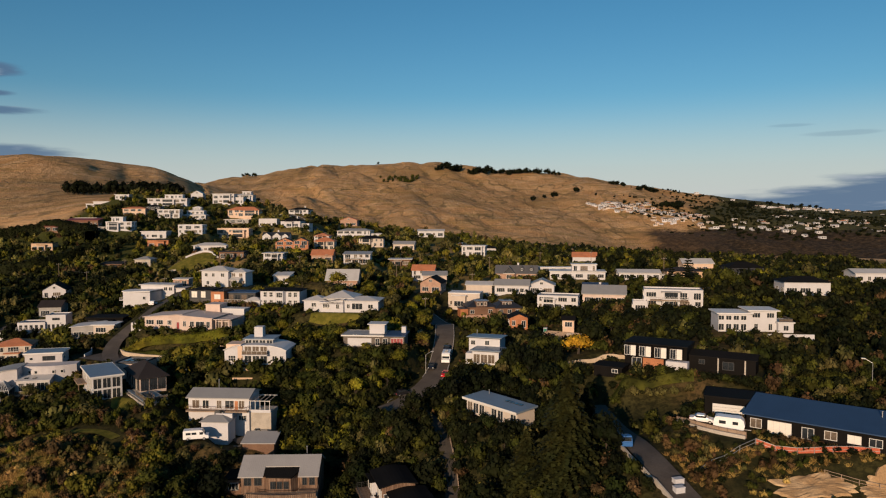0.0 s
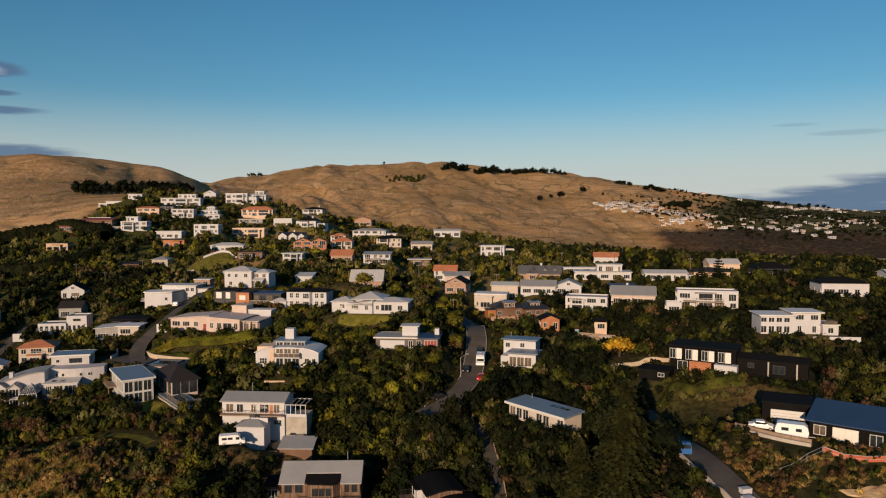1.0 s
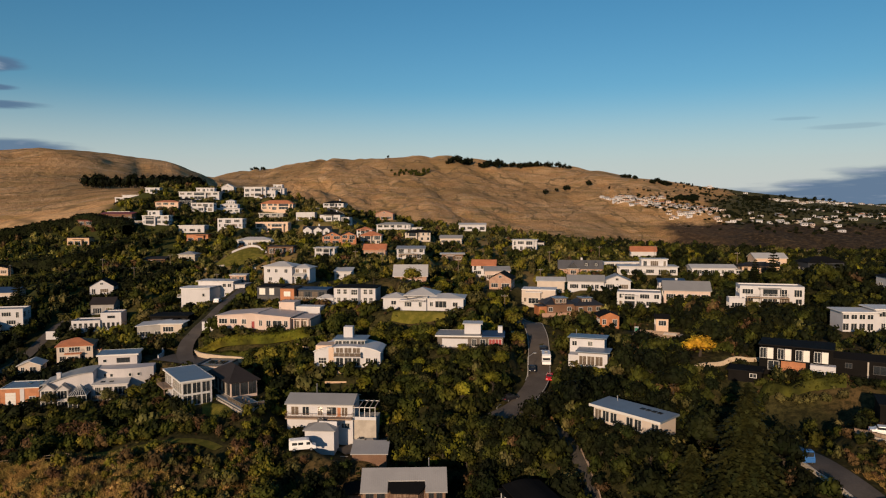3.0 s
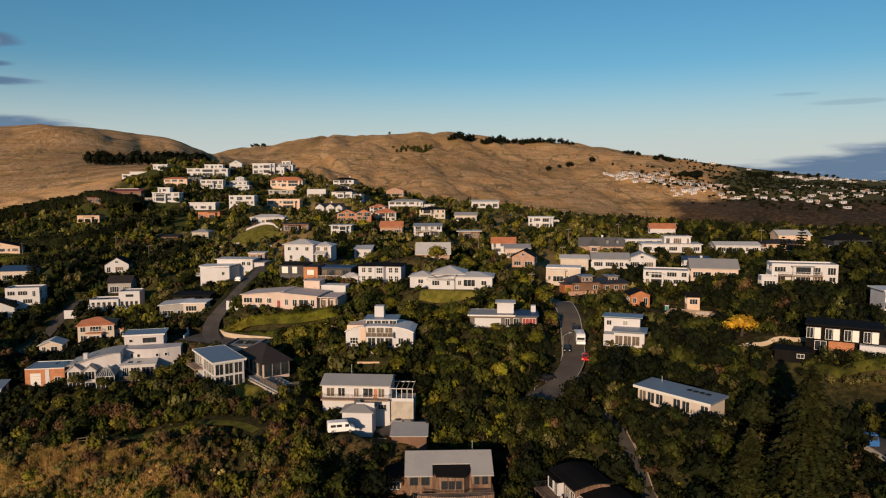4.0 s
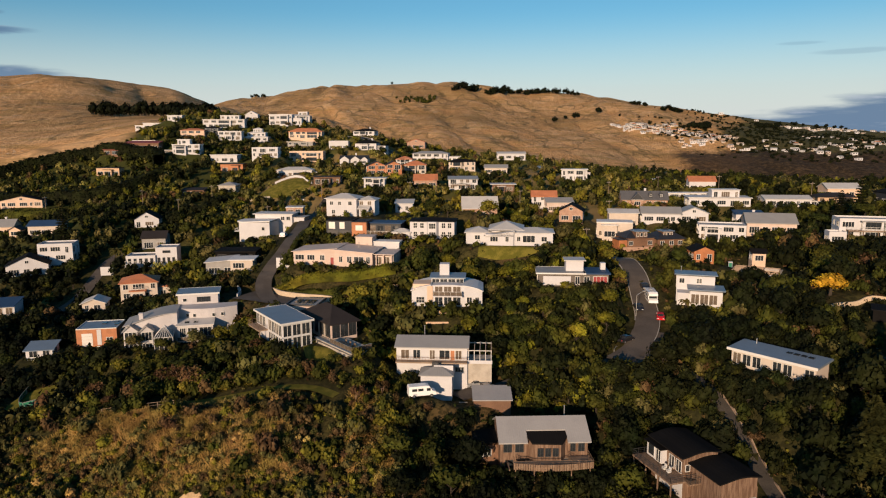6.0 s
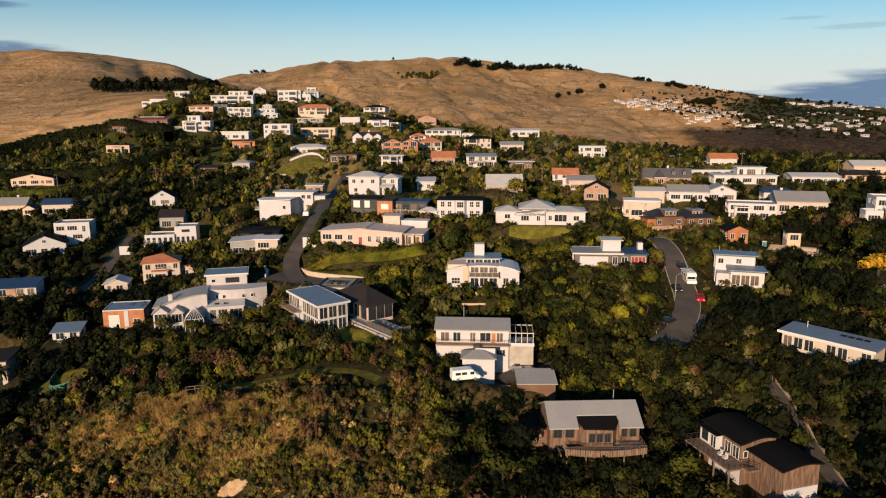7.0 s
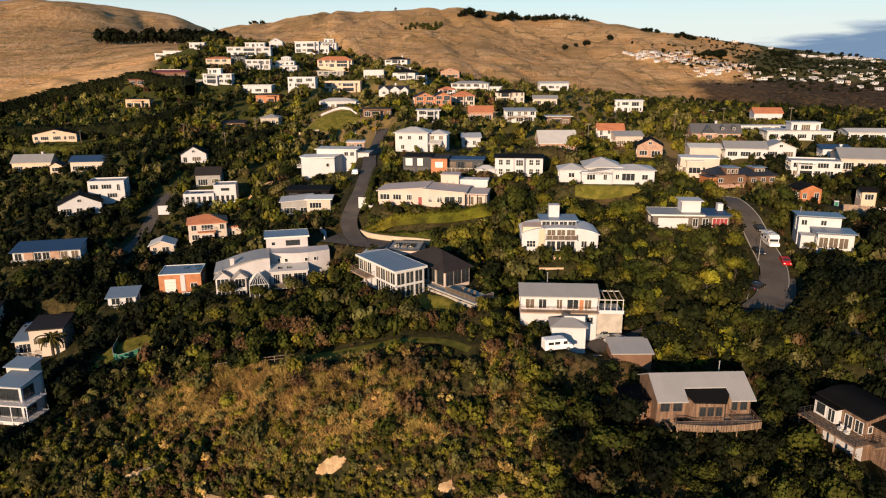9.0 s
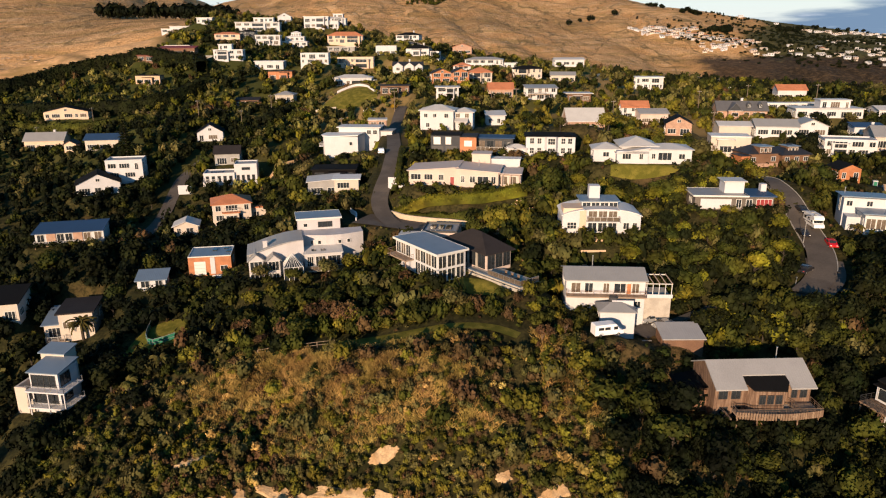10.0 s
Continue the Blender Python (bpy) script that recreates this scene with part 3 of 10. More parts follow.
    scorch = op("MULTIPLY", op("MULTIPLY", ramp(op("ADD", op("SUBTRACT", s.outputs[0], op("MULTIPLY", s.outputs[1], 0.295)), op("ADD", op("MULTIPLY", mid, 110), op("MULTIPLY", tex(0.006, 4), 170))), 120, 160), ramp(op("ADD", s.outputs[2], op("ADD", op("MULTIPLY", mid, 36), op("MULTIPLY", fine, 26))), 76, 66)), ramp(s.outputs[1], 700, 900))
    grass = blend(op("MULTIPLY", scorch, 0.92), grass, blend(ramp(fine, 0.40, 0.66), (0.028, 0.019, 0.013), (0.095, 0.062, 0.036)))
    # bare tan cliffs low on the far side
    bluff = op("MULTIPLY", ramp(op("SUBTRACT", op("ADD", s.outputs[0], op("MULTIPLY", mid, 60)), op("MULTIPLY", s.outputs[1], 0.50)), 20, 45), op("MULTIPLY", ramp(op("ADD", s.outputs[1], op("MULTIPLY", mid, 90)), 762, 776), ramp(op("ADD", s.outputs[1], op("MULTIPLY", fine, 60)), 850, 835)))
    grass = blend(op("MULTIPLY", bluff, 0.95), grass, blend(ramp(tex(0.09, 5, 0.7, (1.0, 0.4, 1.0)), 0.40, 0.62), (0.56, 0.40, 0.25), (0.17, 0.11, 0.06)))
    soil = blend(ramp(fine, 0.4, 0.65), (0.026, 0.026, 0.009), (0.060, 0.052, 0.018))
    soil = blend(ramp(tex(0.02), 0.52, 0.66), soil, (0.10, 0.066, 0.028))
    soil = blend(ramp(tex(0.9, 4, 0.7), 0.42, 0.60, 0, 0.75), soil, (0.013, 0.013, 0.005))
    lawnish = blend(ramp(mid, 0.4, 0.6), (0.085, 0.080, 0.020), (0.24, 0.165, 0.068))
    soil = blend(ramp(op("ADD", s.outputs[1], op("MULTIPLY", mid, 90)), 290, 370), soil, blend(ramp(s.outputs[0], -175, -140), (0.050, 0.054, 0.013), lawnish))
    west = op("ADD", op("MULTIPLY", s.outputs[0], -1.0), op("ADD", op("MULTIPLY", s.outputs[1], -0.1), op("MULTIPLY", mid, 24)))
    reach = op("ADD", s.outputs[1], op("MAXIMUM", op("MULTIPLY", op("ADD", s.outputs[0], 285.0), -1.3), 0.0))
    field = op("MAXIMUM", op("MULTIPLY", ramp(west, 212, 230), ramp(reach, 440, 452)), ramp(op("ADD", s.outputs[1], op("MULTIPLY", mid, 40)), 575, 600))
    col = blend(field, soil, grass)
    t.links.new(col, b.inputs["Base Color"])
    bp = t.nodes.new("ShaderNodeBump")
    bp.inputs["Strength"].default_value = 1.0
    bp.inputs["Distance"].default_value = 5.0
    t.links.new(ramp(s.outputs[1], 450, 750, 0.12, 1.0), bp.inputs["Strength"])
    t.links.new(op("ADD", op("MULTIPLY", mid, 1.6), op("MULTIPLY", fine, 1.3)), bp.inputs["Height"])
    t.links.new(bp.outputs[0], b.inputs["Normal"])
    return m

# ---- building kit ----
FOOT = []          # places taken by houses: x, y, half width, half depth, yaw, base, height
cache = {}


def box(bm, x0, x1, y0, y1, z0, z1):
    v = [bm.verts.new((x, y, z)) for z in (z0, z1) for x, y in ((x0, y0), (x1, y0), (x1, y1), (x0, y1))]
    for f in ((0, 3, 2, 1), (4, 5, 6, 7), (0, 1, 5, 4), (1, 2, 6, 5), (2, 3, 7, 6), (3, 0, 4, 7)):
        bm.faces.new([v[i] for i in f])


def solid(bm, low, high):
    """A closed body between two rings of the same number of points."""
    a, b = [bm.verts.new(p) for p in low], [bm.verts.new(p) for p in high]
    n = len(a)
    bm.faces.new(a[::-1])
    bm.faces.new(b)
    for i in range(n):
        bm.faces.new((a[i], a[(i + 1) % n], b[(i + 1) % n], b[i]))


def tube(bm, p, q, r0, r1=None, n=6):
    p, q = Vector(p), Vector(q)
    r1 = r0 if r1 is None else r1
    d = (q - p).normalized()
    s = d.orthogonal().normalized()
    t = d.cross(s)
    ring = lambda c, r: [c + (s * math.cos(a) + t * math.sin(a)) * r for a in [2 * math.pi * i / n for i in range(n)]]
    solid(bm, ring(p, r0), ring(q, r1))


def mesh_of(bm, name, material, smooth_=False):
    bmesh.ops.recalc_face_normals(bm, faces=bm.faces)
    me = bpy.data.meshes.new(name)
    bm.to_mesh(me)
    bm.free()
    me.materials.append(material)
    if smooth_:
        me.shade_smooth()
    return me


def part(name, shape, material, parent, label="", m=None):
    """One mesh object under a thing or under a part."""
    me = shape if isinstance(shape, bpy.types.Mesh) else mesh_of(shape, name, material)
    ob = new(name, me)
    ob.parent = parent
    if m is not None:
        ob.matrix_basis = m
    if label:
        ob["label"] = label
    return ob


def thing(name, x, y, z, yaw=0.0, label="", category="", group=""):
    ob = new(name)
    ob.empty_display_size = 0.5
    ob.matrix_basis = pose(x, y, z, 0, 0, yaw)
    return tagged(ob, label, category, group)


def boxes(name, material, parent, *bs, label="", m=None):
    bm = bmesh.new()
    for b in bs:
        box(bm, *b)
    return part(name, bm, material, parent, label, m)


def house(label, x, y, z, yaw=0.0, w=10.0, d=8.0, h=4.0, name="house", category="house"):
    FOOT.append((x, y, w / 2, d / 2, radians(yaw), z, h))
    return thing(name, x, y, z, yaw, label, category)


DEEP = 4.0


def walls(root, x0, x1, y0, y1, z0, z1, m, name="wall", label=""):
    return boxes(name, M[m], root, (x0, x1, y0, y1, z0 - (DEEP if z0 <= 0.01 else 0), z1), label=label)


def ring(name, material, parent, x0, x1, y0, y1, th, z0, z1):
    """An upright band round a rectangle, in one piece."""
    bm = bmesh.new()
    o, i = ((x0, y0), (x1, y0), (x1, y1), (x0, y1)), ((x0 + th, y0 + th), (x1 - th, y0 + th), (x1 - th, y1 - th), (x0 + th, y1 - th))
    v = [[bm.verts.new((*p, z)) for p in q] for q, z in ((o, z0), (o, z1), (i, z1), (i, z0))]
    for k in range(4):
        a, b = v[k], v[(k + 1) % 4]
        for j in range(4):
            bm.faces.new((a[j], a[(j + 1) % 4], b[(j + 1) % 4], b[j]))
    return part(name, bm, material, parent)


def bent_sheet(name, material, parent, pts, y0, y1, th, along="y"):
    """A bowed roof: the line pts (u, z) drawn out from y0 to y1."""
    sec = list(pts) + [(u, z + th) for u, z in reversed(pts)]
    P = (lambda u, s, z: (u, s, z)) if along == "y" else (lambda u, s, z: (s, u, z))
    bm = bmesh.new()
    solid(bm, [P(u, y0, z) for u, z in sec], [P(u, y1, z) for u, z in sec])
    return part(name, bm, material, parent)


def flat_roof(root, x0, x1, y0, y1, z, m, over=0.5, th=0.28, fascia=None):
    bm = bmesh.new()
    box(bm, x0 - over, x1 + over, y0 - over, y1 + over, z, z + th)
    r = part("roof", bm, M[m], root)
    if fascia:
        o = over + 0.06
        ring("fascia", M[fascia], r, x0 - o, x1 + o, y0 - o, y1 + o, 0.058, z - 0.05, z + th + 0.04)
    return r


def parapet(root, x0, x1, y0, y1, z, m, high=0.45, th=0.25):
    """An upstand of the wall round a flat roof."""
    ring("parapet", M[m], root, x0, x1, y0, y1, th, z, z + high)
    boxes("roof", M["roof_grey"], root, (x0 + th, x1 - th, y0 + th, y1 - th, z, z + 0.06))


def slope_roof(root, x0, x1, y0, y1, zf, zb, m, over=0.5, th=0.18, wall=None):
    """One plane that rises or falls from the front edge to the back."""
    k = (zb - zf) / (y1 - y0)
    a, b = zf - k * over, zb + k * over
    bm = bmesh.new()
    lo = [(x0 - over, y0 - over, a), (x1 + over, y0 - over, a), (x1 + over, y1 + over, b), (x0 - over, y1 + over, b)]
    solid(bm, lo, [(p[0], p[1], p[2] + th) for p in lo])
    r = part("roof", bm, M[m], root)
    if wall:
        z = min(zf, zb) - 0.02
        bm = bmesh.new()
        hi = [(x0, y0, zf), (x1, y0, zf), (x1, y1, zb), (x0, y1, zb)]
        solid(bm, [(p[0], p[1], z) for p in hi], [(p[0], p[1], max(p[2], z + 0.01)) for p in hi])
        part("upper_wall", bm, M[wall], root)
    return r


def side_slope_roof(root, x0, x1, y0, y1, zl, zr, m, over=0.5, th=0.18, wall=None):
    k = (zr - zl) / (x1 - x0)
    a, b = zl - k * over, zr + k * over
    bm = bmesh.new()
    lo = [(x0 - over, y0 - over, a), (x1 + over, y0 - over, b), (x1 + over, y1 + over, b), (x0 - over, y1 + over, a)]
    solid(bm, lo, [(p[0], p[1], p[2] + th) for p in lo])
    r = part("roof", bm, M[m], root)
    if wall:
        z = min(zl, zr) - 0.02
        bm = bmesh.new()
        hi = [(x0, y0, zl), (x1, y0, zr), (x1, y1, zr), (x0, y1, zl)]
        solid(bm, [(p[0], p[1], z) for p in hi], [(p[0], p[1], max(p[2], z + 0.01)) for p in hi])
        part("upper_wall", bm, M[wall], root)
    return r


def gable_roof(root, x0, x1, y0, y1, z, rise, m, wall, along="x", over=0.5, th=0.2):
    """Two planes over a ridge, with the gable walls under it."""
    if along == "x":
        P = lambda s, t, h: (s, t, h)
        a0, a1, b0, b1 = x0, x1, y0, y1
    else:
        P = lambda s, t, h: (t, s, h)
        a0, a1, b0, b1 = y0, y1, x0, x1
    mid, half = (b0 + b1) / 2, (b1 - b0) / 2
    drop = rise / half * over
    bm = bmesh.new()
    sec = [(b0 - over, z - drop), (mid, z + rise), (b1 + over, z - drop), (b1 + over, z - drop + th), (mid, z + rise + th), (b0 - over, z - drop + th)]
    solid(bm, [P(a0 - over, t, h) for t, h in sec], [P(a1 + over, t, h) for t, h in sec])
    r = part("roof", bm, M[m], root)
    bm = bmesh.new()
    tri = [(b0, z - 0.02), (b1, z - 0.02), (mid, z + rise - 0.02)]
    solid(bm, [P(a0, t, h) for t, h in tri], [P(a1, t, h) for t, h in tri])
    part("gable_wall", bm, M[wall], root)
    return r


def hip_roof(root, x0, x1, y0, y1, z, rise, m, over=0.5, ridge=None, th=0.14):
    x0, x1, y0, y1 = x0 - over, x1 + over, y0 - over, y1 + over
    w, d = x1 - x0, y1 - y0
    cx, cy = (x0 + x1) / 2, (y0 + y1) / 2
    if w >= d:
        r = max(0.15, (w - d) / 2 if ridge is None else ridge / 2)
        top = [(cx - r, cy, z + rise), (cx + r, cy, z + rise)]
        fs = ((4, 5, 9, 8), (5, 6, 9), (6, 7, 8, 9), (7, 4, 8))
    else:
        r = max(0.15, (d - w) / 2 if ridge is None else ridge / 2)
        top = [(cx, cy - r, z + rise), (cx, cy + r, z + rise)]
        fs = ((4, 5, 8), (5, 6, 9, 8), (6, 7, 9), (7, 4, 8, 9))
    bm = bmesh.new()
    c = ((x0, y0), (x1, y0), (x1, y1), (x0, y1))
    v = [bm.verts.new(p) for p in [(a, b, z - th) for a, b in c] + [(a, b, z) for a, b in c] + top]
    bm.faces.new([v[i] for i in (3, 2, 1, 0)])
    for i in range(4):
        bm.faces.new([v[j] for j in (i, (i + 1) % 4, 4 + (i + 1) % 4, 4 + i)])
    for f in fs:
        bm.faces.new([v[i] for i in f])
    return part("roof", bm, M[m], root)


def lattice(xs, zs, solid_cell, y0, y1):
    """A plate of cells in one piece; solid_cell(i, j) says which cells stand."""
    bm, vs = bmesh.new(), {}
    nx, nz = len(xs) - 1, len(zs) - 1
    on = lambda i, j: 0 <= i < nx and 0 <= j < nz and solid_cell(i, j)

    def v(i, j, k):
        if (i, j, k) not in vs:
            vs[i, j, k] = bm.verts.new((xs[i], (y0, y1)[k], zs[j]))
        return vs[i, j, k]
    for i in range(nx):
        for j in range(nz):
            if on(i, j):
                c = ((i, j), (i + 1, j), (i + 1, j + 1), (i, j + 1))
                bm.faces.new([v(*p, 0) for p in c])
                for (di, dj), (p, q) in (((0, -1), (0, 1)), ((1, 0), (1, 2)), ((0, 1), (2, 3)), ((-1, 0), (3, 0))):
                    if not on(i + di, j + dj):
                        bm.faces.new((v(*c[p], 0), v(*c[p], 1), v(*c[q], 1), v(*c[q], 0)))
    return bm


def bars_at(a, b, n, edge, bar):
    """Cell borders of a frame from a to b with n lights."""
    xs = [a, a + edge]
    for i in range(1, n):
        c = a + (b - a) * i / n
        xs += [c - bar / 2, c + bar / 2]
    return xs + [b - edge, b]


def window_mesh(w, h, bars, rows, fm):
    key = ("frame", round(w, 2), round(h, 2), bars, rows, fm)
    if key not in cache:
        xs, zs = bars_at(-w / 2, w / 2, bars, 0.09, 0.07), bars_at(-h / 2, h / 2, rows, 0.09, 0.06)
        cache[key] = mesh_of(lattice(xs, zs, lambda i, j: i % 2 == 0 or j % 2 == 0, -0.09, 0.0), "window", M[fm])
    return cache[key]


def pane_mesh(w, h, gm):
    key = ("pane", round(w, 2), round(h, 2), gm)
    if key not in cache:
        bm = bmesh.new()
        box(bm, -w / 2 + 0.06, w / 2 - 0.06, -0.03, 0.0, -h / 2 + 0.06, h / 2 - 0.06)
        cache[key] = mesh_of(bm, "pane", M[gm])
    return cache[key]


FACES = {"F": (0, 0), "R": (90, 0), "B": (180, 0), "L": (270, 0)}


def window(root, face, plane, u, z, w, h, bars=2, rows=1, fm="frame", gm="glass", name="window"):
    """A framed pane on a wall. face: F, R, B or L; plane: the wall's y or x; u: place along it; z: its middle."""
    turn = {"F": 0, "R": 90, "B": 180, "L": 270}[face]
    at = (u, plane) if face in "FB" else (plane, u)
    ob = part(name, window_mesh(w, h, bars, rows, fm), None, root, m=pose(at[0], at[1], z, 0, 0, turn))
    part("pane", pane_mesh(w, h, gm), None, ob)
    return ob


def door(root, face, plane, u, z0, w=0.95, h=2.05, m="brown"):
    turn = {"F": 0, "R": 90, "B": 180, "L": 270}[face]
    at = (u, plane) if face in "FB" else (plane, u)
    key = ("door", w, h, m)
    if key not in cache:
        bm = bmesh.new()
        box(bm, -w / 2, w / 2, -0.06, 0, 0, h)
        cache[key] = mesh_of(bm, "door", M[m])
    if ("surround", w, h) not in cache:
        bm = bmesh.new()
        for q in ((-w / 2 - 0.08, -w / 2, 0, h), (w / 2, w / 2 + 0.08, 0, h), (-w / 2 - 0.08, w / 2 + 0.08, h, h + 0.08)):
            box(bm, q[0], q[1], -0.1, 0, q[2], q[3])
        cache[("surround", w, h)] = mesh_of(bm, "door_frame", M["frame"])
    ob = part("door", cache[key], None, root, m=pose(at[0], at[1], z0, 0, 0, turn))
    part("door_frame", cache[("surround", w, h)], None, ob)
    return ob


def garage_door(root, face, plane, u, z0, w=4.8, h=2.2, m="frame"):
    turn = {"F": 0, "R": 90, "B": 180, "L": 270}[face]
    at = (u, plane) if face in "FB" else (plane, u)
    bm = bmesh.new()
    for i in range(4):
        box(bm, -w / 2, w / 2, -0.07, 0, h * i / 4 + 0.02, h * (i + 1) / 4 - 0.02)
    return part("garage_door", bm, M[m], root, m=pose(at[0], at[1], z0, 0, 0, turn))


def railing(root, pts, z, high=1.0, m="frame", step=1.2, glassy=False, closed=False):
    """A handrail on posts along a line of points; with rails or panes below."""
    if ("rail_post", m, high) not in cache:
        bm = bmesh.new()
        tube(bm, (0, 0, 0), (0, 0, high), 0.035, n=4)
        cache["rail_post", m, high] = mesh_of(bm, "rail_post", M[m])
    ob = None
    for p, q in zip(pts, pts[1:]):
        p, q = Vector((*p, z)), Vector((*q, z))
        n = max(1, round((q - p).length / step))
        bm = bmesh.new()
        tube(bm, p + Vector((0, 0, high)), q + Vector((0, 0, high)), 0.045, n=4)
        if ob is None:
            ob = part("railing", bm, M[m], root)
        else:
            part("handrail", bm, M[m], ob)
        for i in range(n + 1):
            part("rail_post", cache["rail_post", m, high], None, ob, m=Matrix.Translation(p.lerp(q, i / n)))
        if glassy:
            s = (q - p).normalized().cross(Vector((0, 0, 1))) * 0.012
            lo, hi = Vector((0, 0, 0.1)), Vector((0, 0, high - 0.08))
            bm = bmesh.new()
            solid(bm, [p - s + lo, q - s + lo, q + s + lo, p + s + lo], [p - s + hi, q - s + hi, q + s + hi, p + s + hi])
            part("glass_panel", bm, M["glass_warm"], ob)
        else:
            for k in (0.3, 0.62):
                bm = bmesh.new()
                tube(bm, p + Vector((0, 0, high * k)), q + Vector((0, 0, high * k)), 0.02, n=4)
                part("lower_rail", bm, M[m], ob)
    return ob


def deck(root, x0, x1, y0, y1, z, m="deckwood", rail="frame", glassy=False, posts=True, sides="LFR", drop=3.0):
    d = boxes("deck", M[m], root, (x0, x1, y0, y1, z - 0.25, z))
    path = []
    if "L" in sides:
        path.append((x0 + 0.06, y1))
    path += [(x0 + 0.06, y0 + 0.06), (x1 - 0.06, y0 + 0.06)]
    if "R" in sides:
        path.append((x1 - 0.06, y1))
    railing(root, path, z, m=rail, glassy=glassy)
    if posts:
        n = max(2, round((x1 - x0) / 3))
        for i in range(n):
            x = x0 + 0.2 + (x1 - x0 - 0.4) * i / (n - 1)
            boxes("deck_post", M["wood"], root, (x - 0.09, x + 0.09, y0 + 0.15, y0 + 0.33, z - drop, z - 0.25))
    return d


def chimney(root, x, y, z0, z1, m="white", s=0.5):
    c = boxes("chimney", M[m], root, (x - s, x + s, y - s, y + s, z0, z1), (x - s - 0.08, x + s + 0.08, y - s - 0.08, y + s + 0.08, z1 - 0.25, z1 - 0.08))
    return c


def flue(root, x, y, z0, z1):
    bm = bmesh.new()
    tube(bm, (x, y, z0), (x, y, z1), 0.09, n=8)
    tube(bm, (x, y, z1), (x, y, z1 + 0.12), 0.16, n=8)
    return part("flue", bm, M["steel"], root)


def panels(root, x, y, z, nx, ny, tilt=0.0):
    """Solar panels on a roof."""
    for i in range(nx):
        for j in range(ny):
            k = ("solar",)
            if k not in cache:
                bm = bmesh.new()
                box(bm, -0.5, 0.5, -0.8, 0.8, 0, 0.05)
                cache[k] = mesh_of(bm, "solar_panel", M["solar"])
            part("solar_panel", cache[k], None, root, m=pose(x + i * 1.06, y + j * 1.66 * math.cos(radians(tilt)), z + j * 1.66 * math.sin(radians(tilt)), tilt, 0, 0))


def row_of_windows(root, face, plane, a, b, z, rng, hh=1.6, fm="frame", gm="glass", gap=0.75, big=0.5):
    u = a + 0.7
    while u < b - 1.3:
        w = rng.choice((1.1, 1.5, 1.9, 2.6)) if rng.random() > big else 3.2
        w = min(w, b - u - 0.6)
        h = hh if rng.random() > 0.3 else hh + 0.6
        zz = z if h == hh else z - 0.3
        window(root, face, plane, u + w / 2, zz, w, h, 2 if w < 2 else 3 if w < 3 else 4, 1, fm, gm if rng.random() > 0.18 else "glass_warm")
        u += w + gap + rng.random() * 1.2


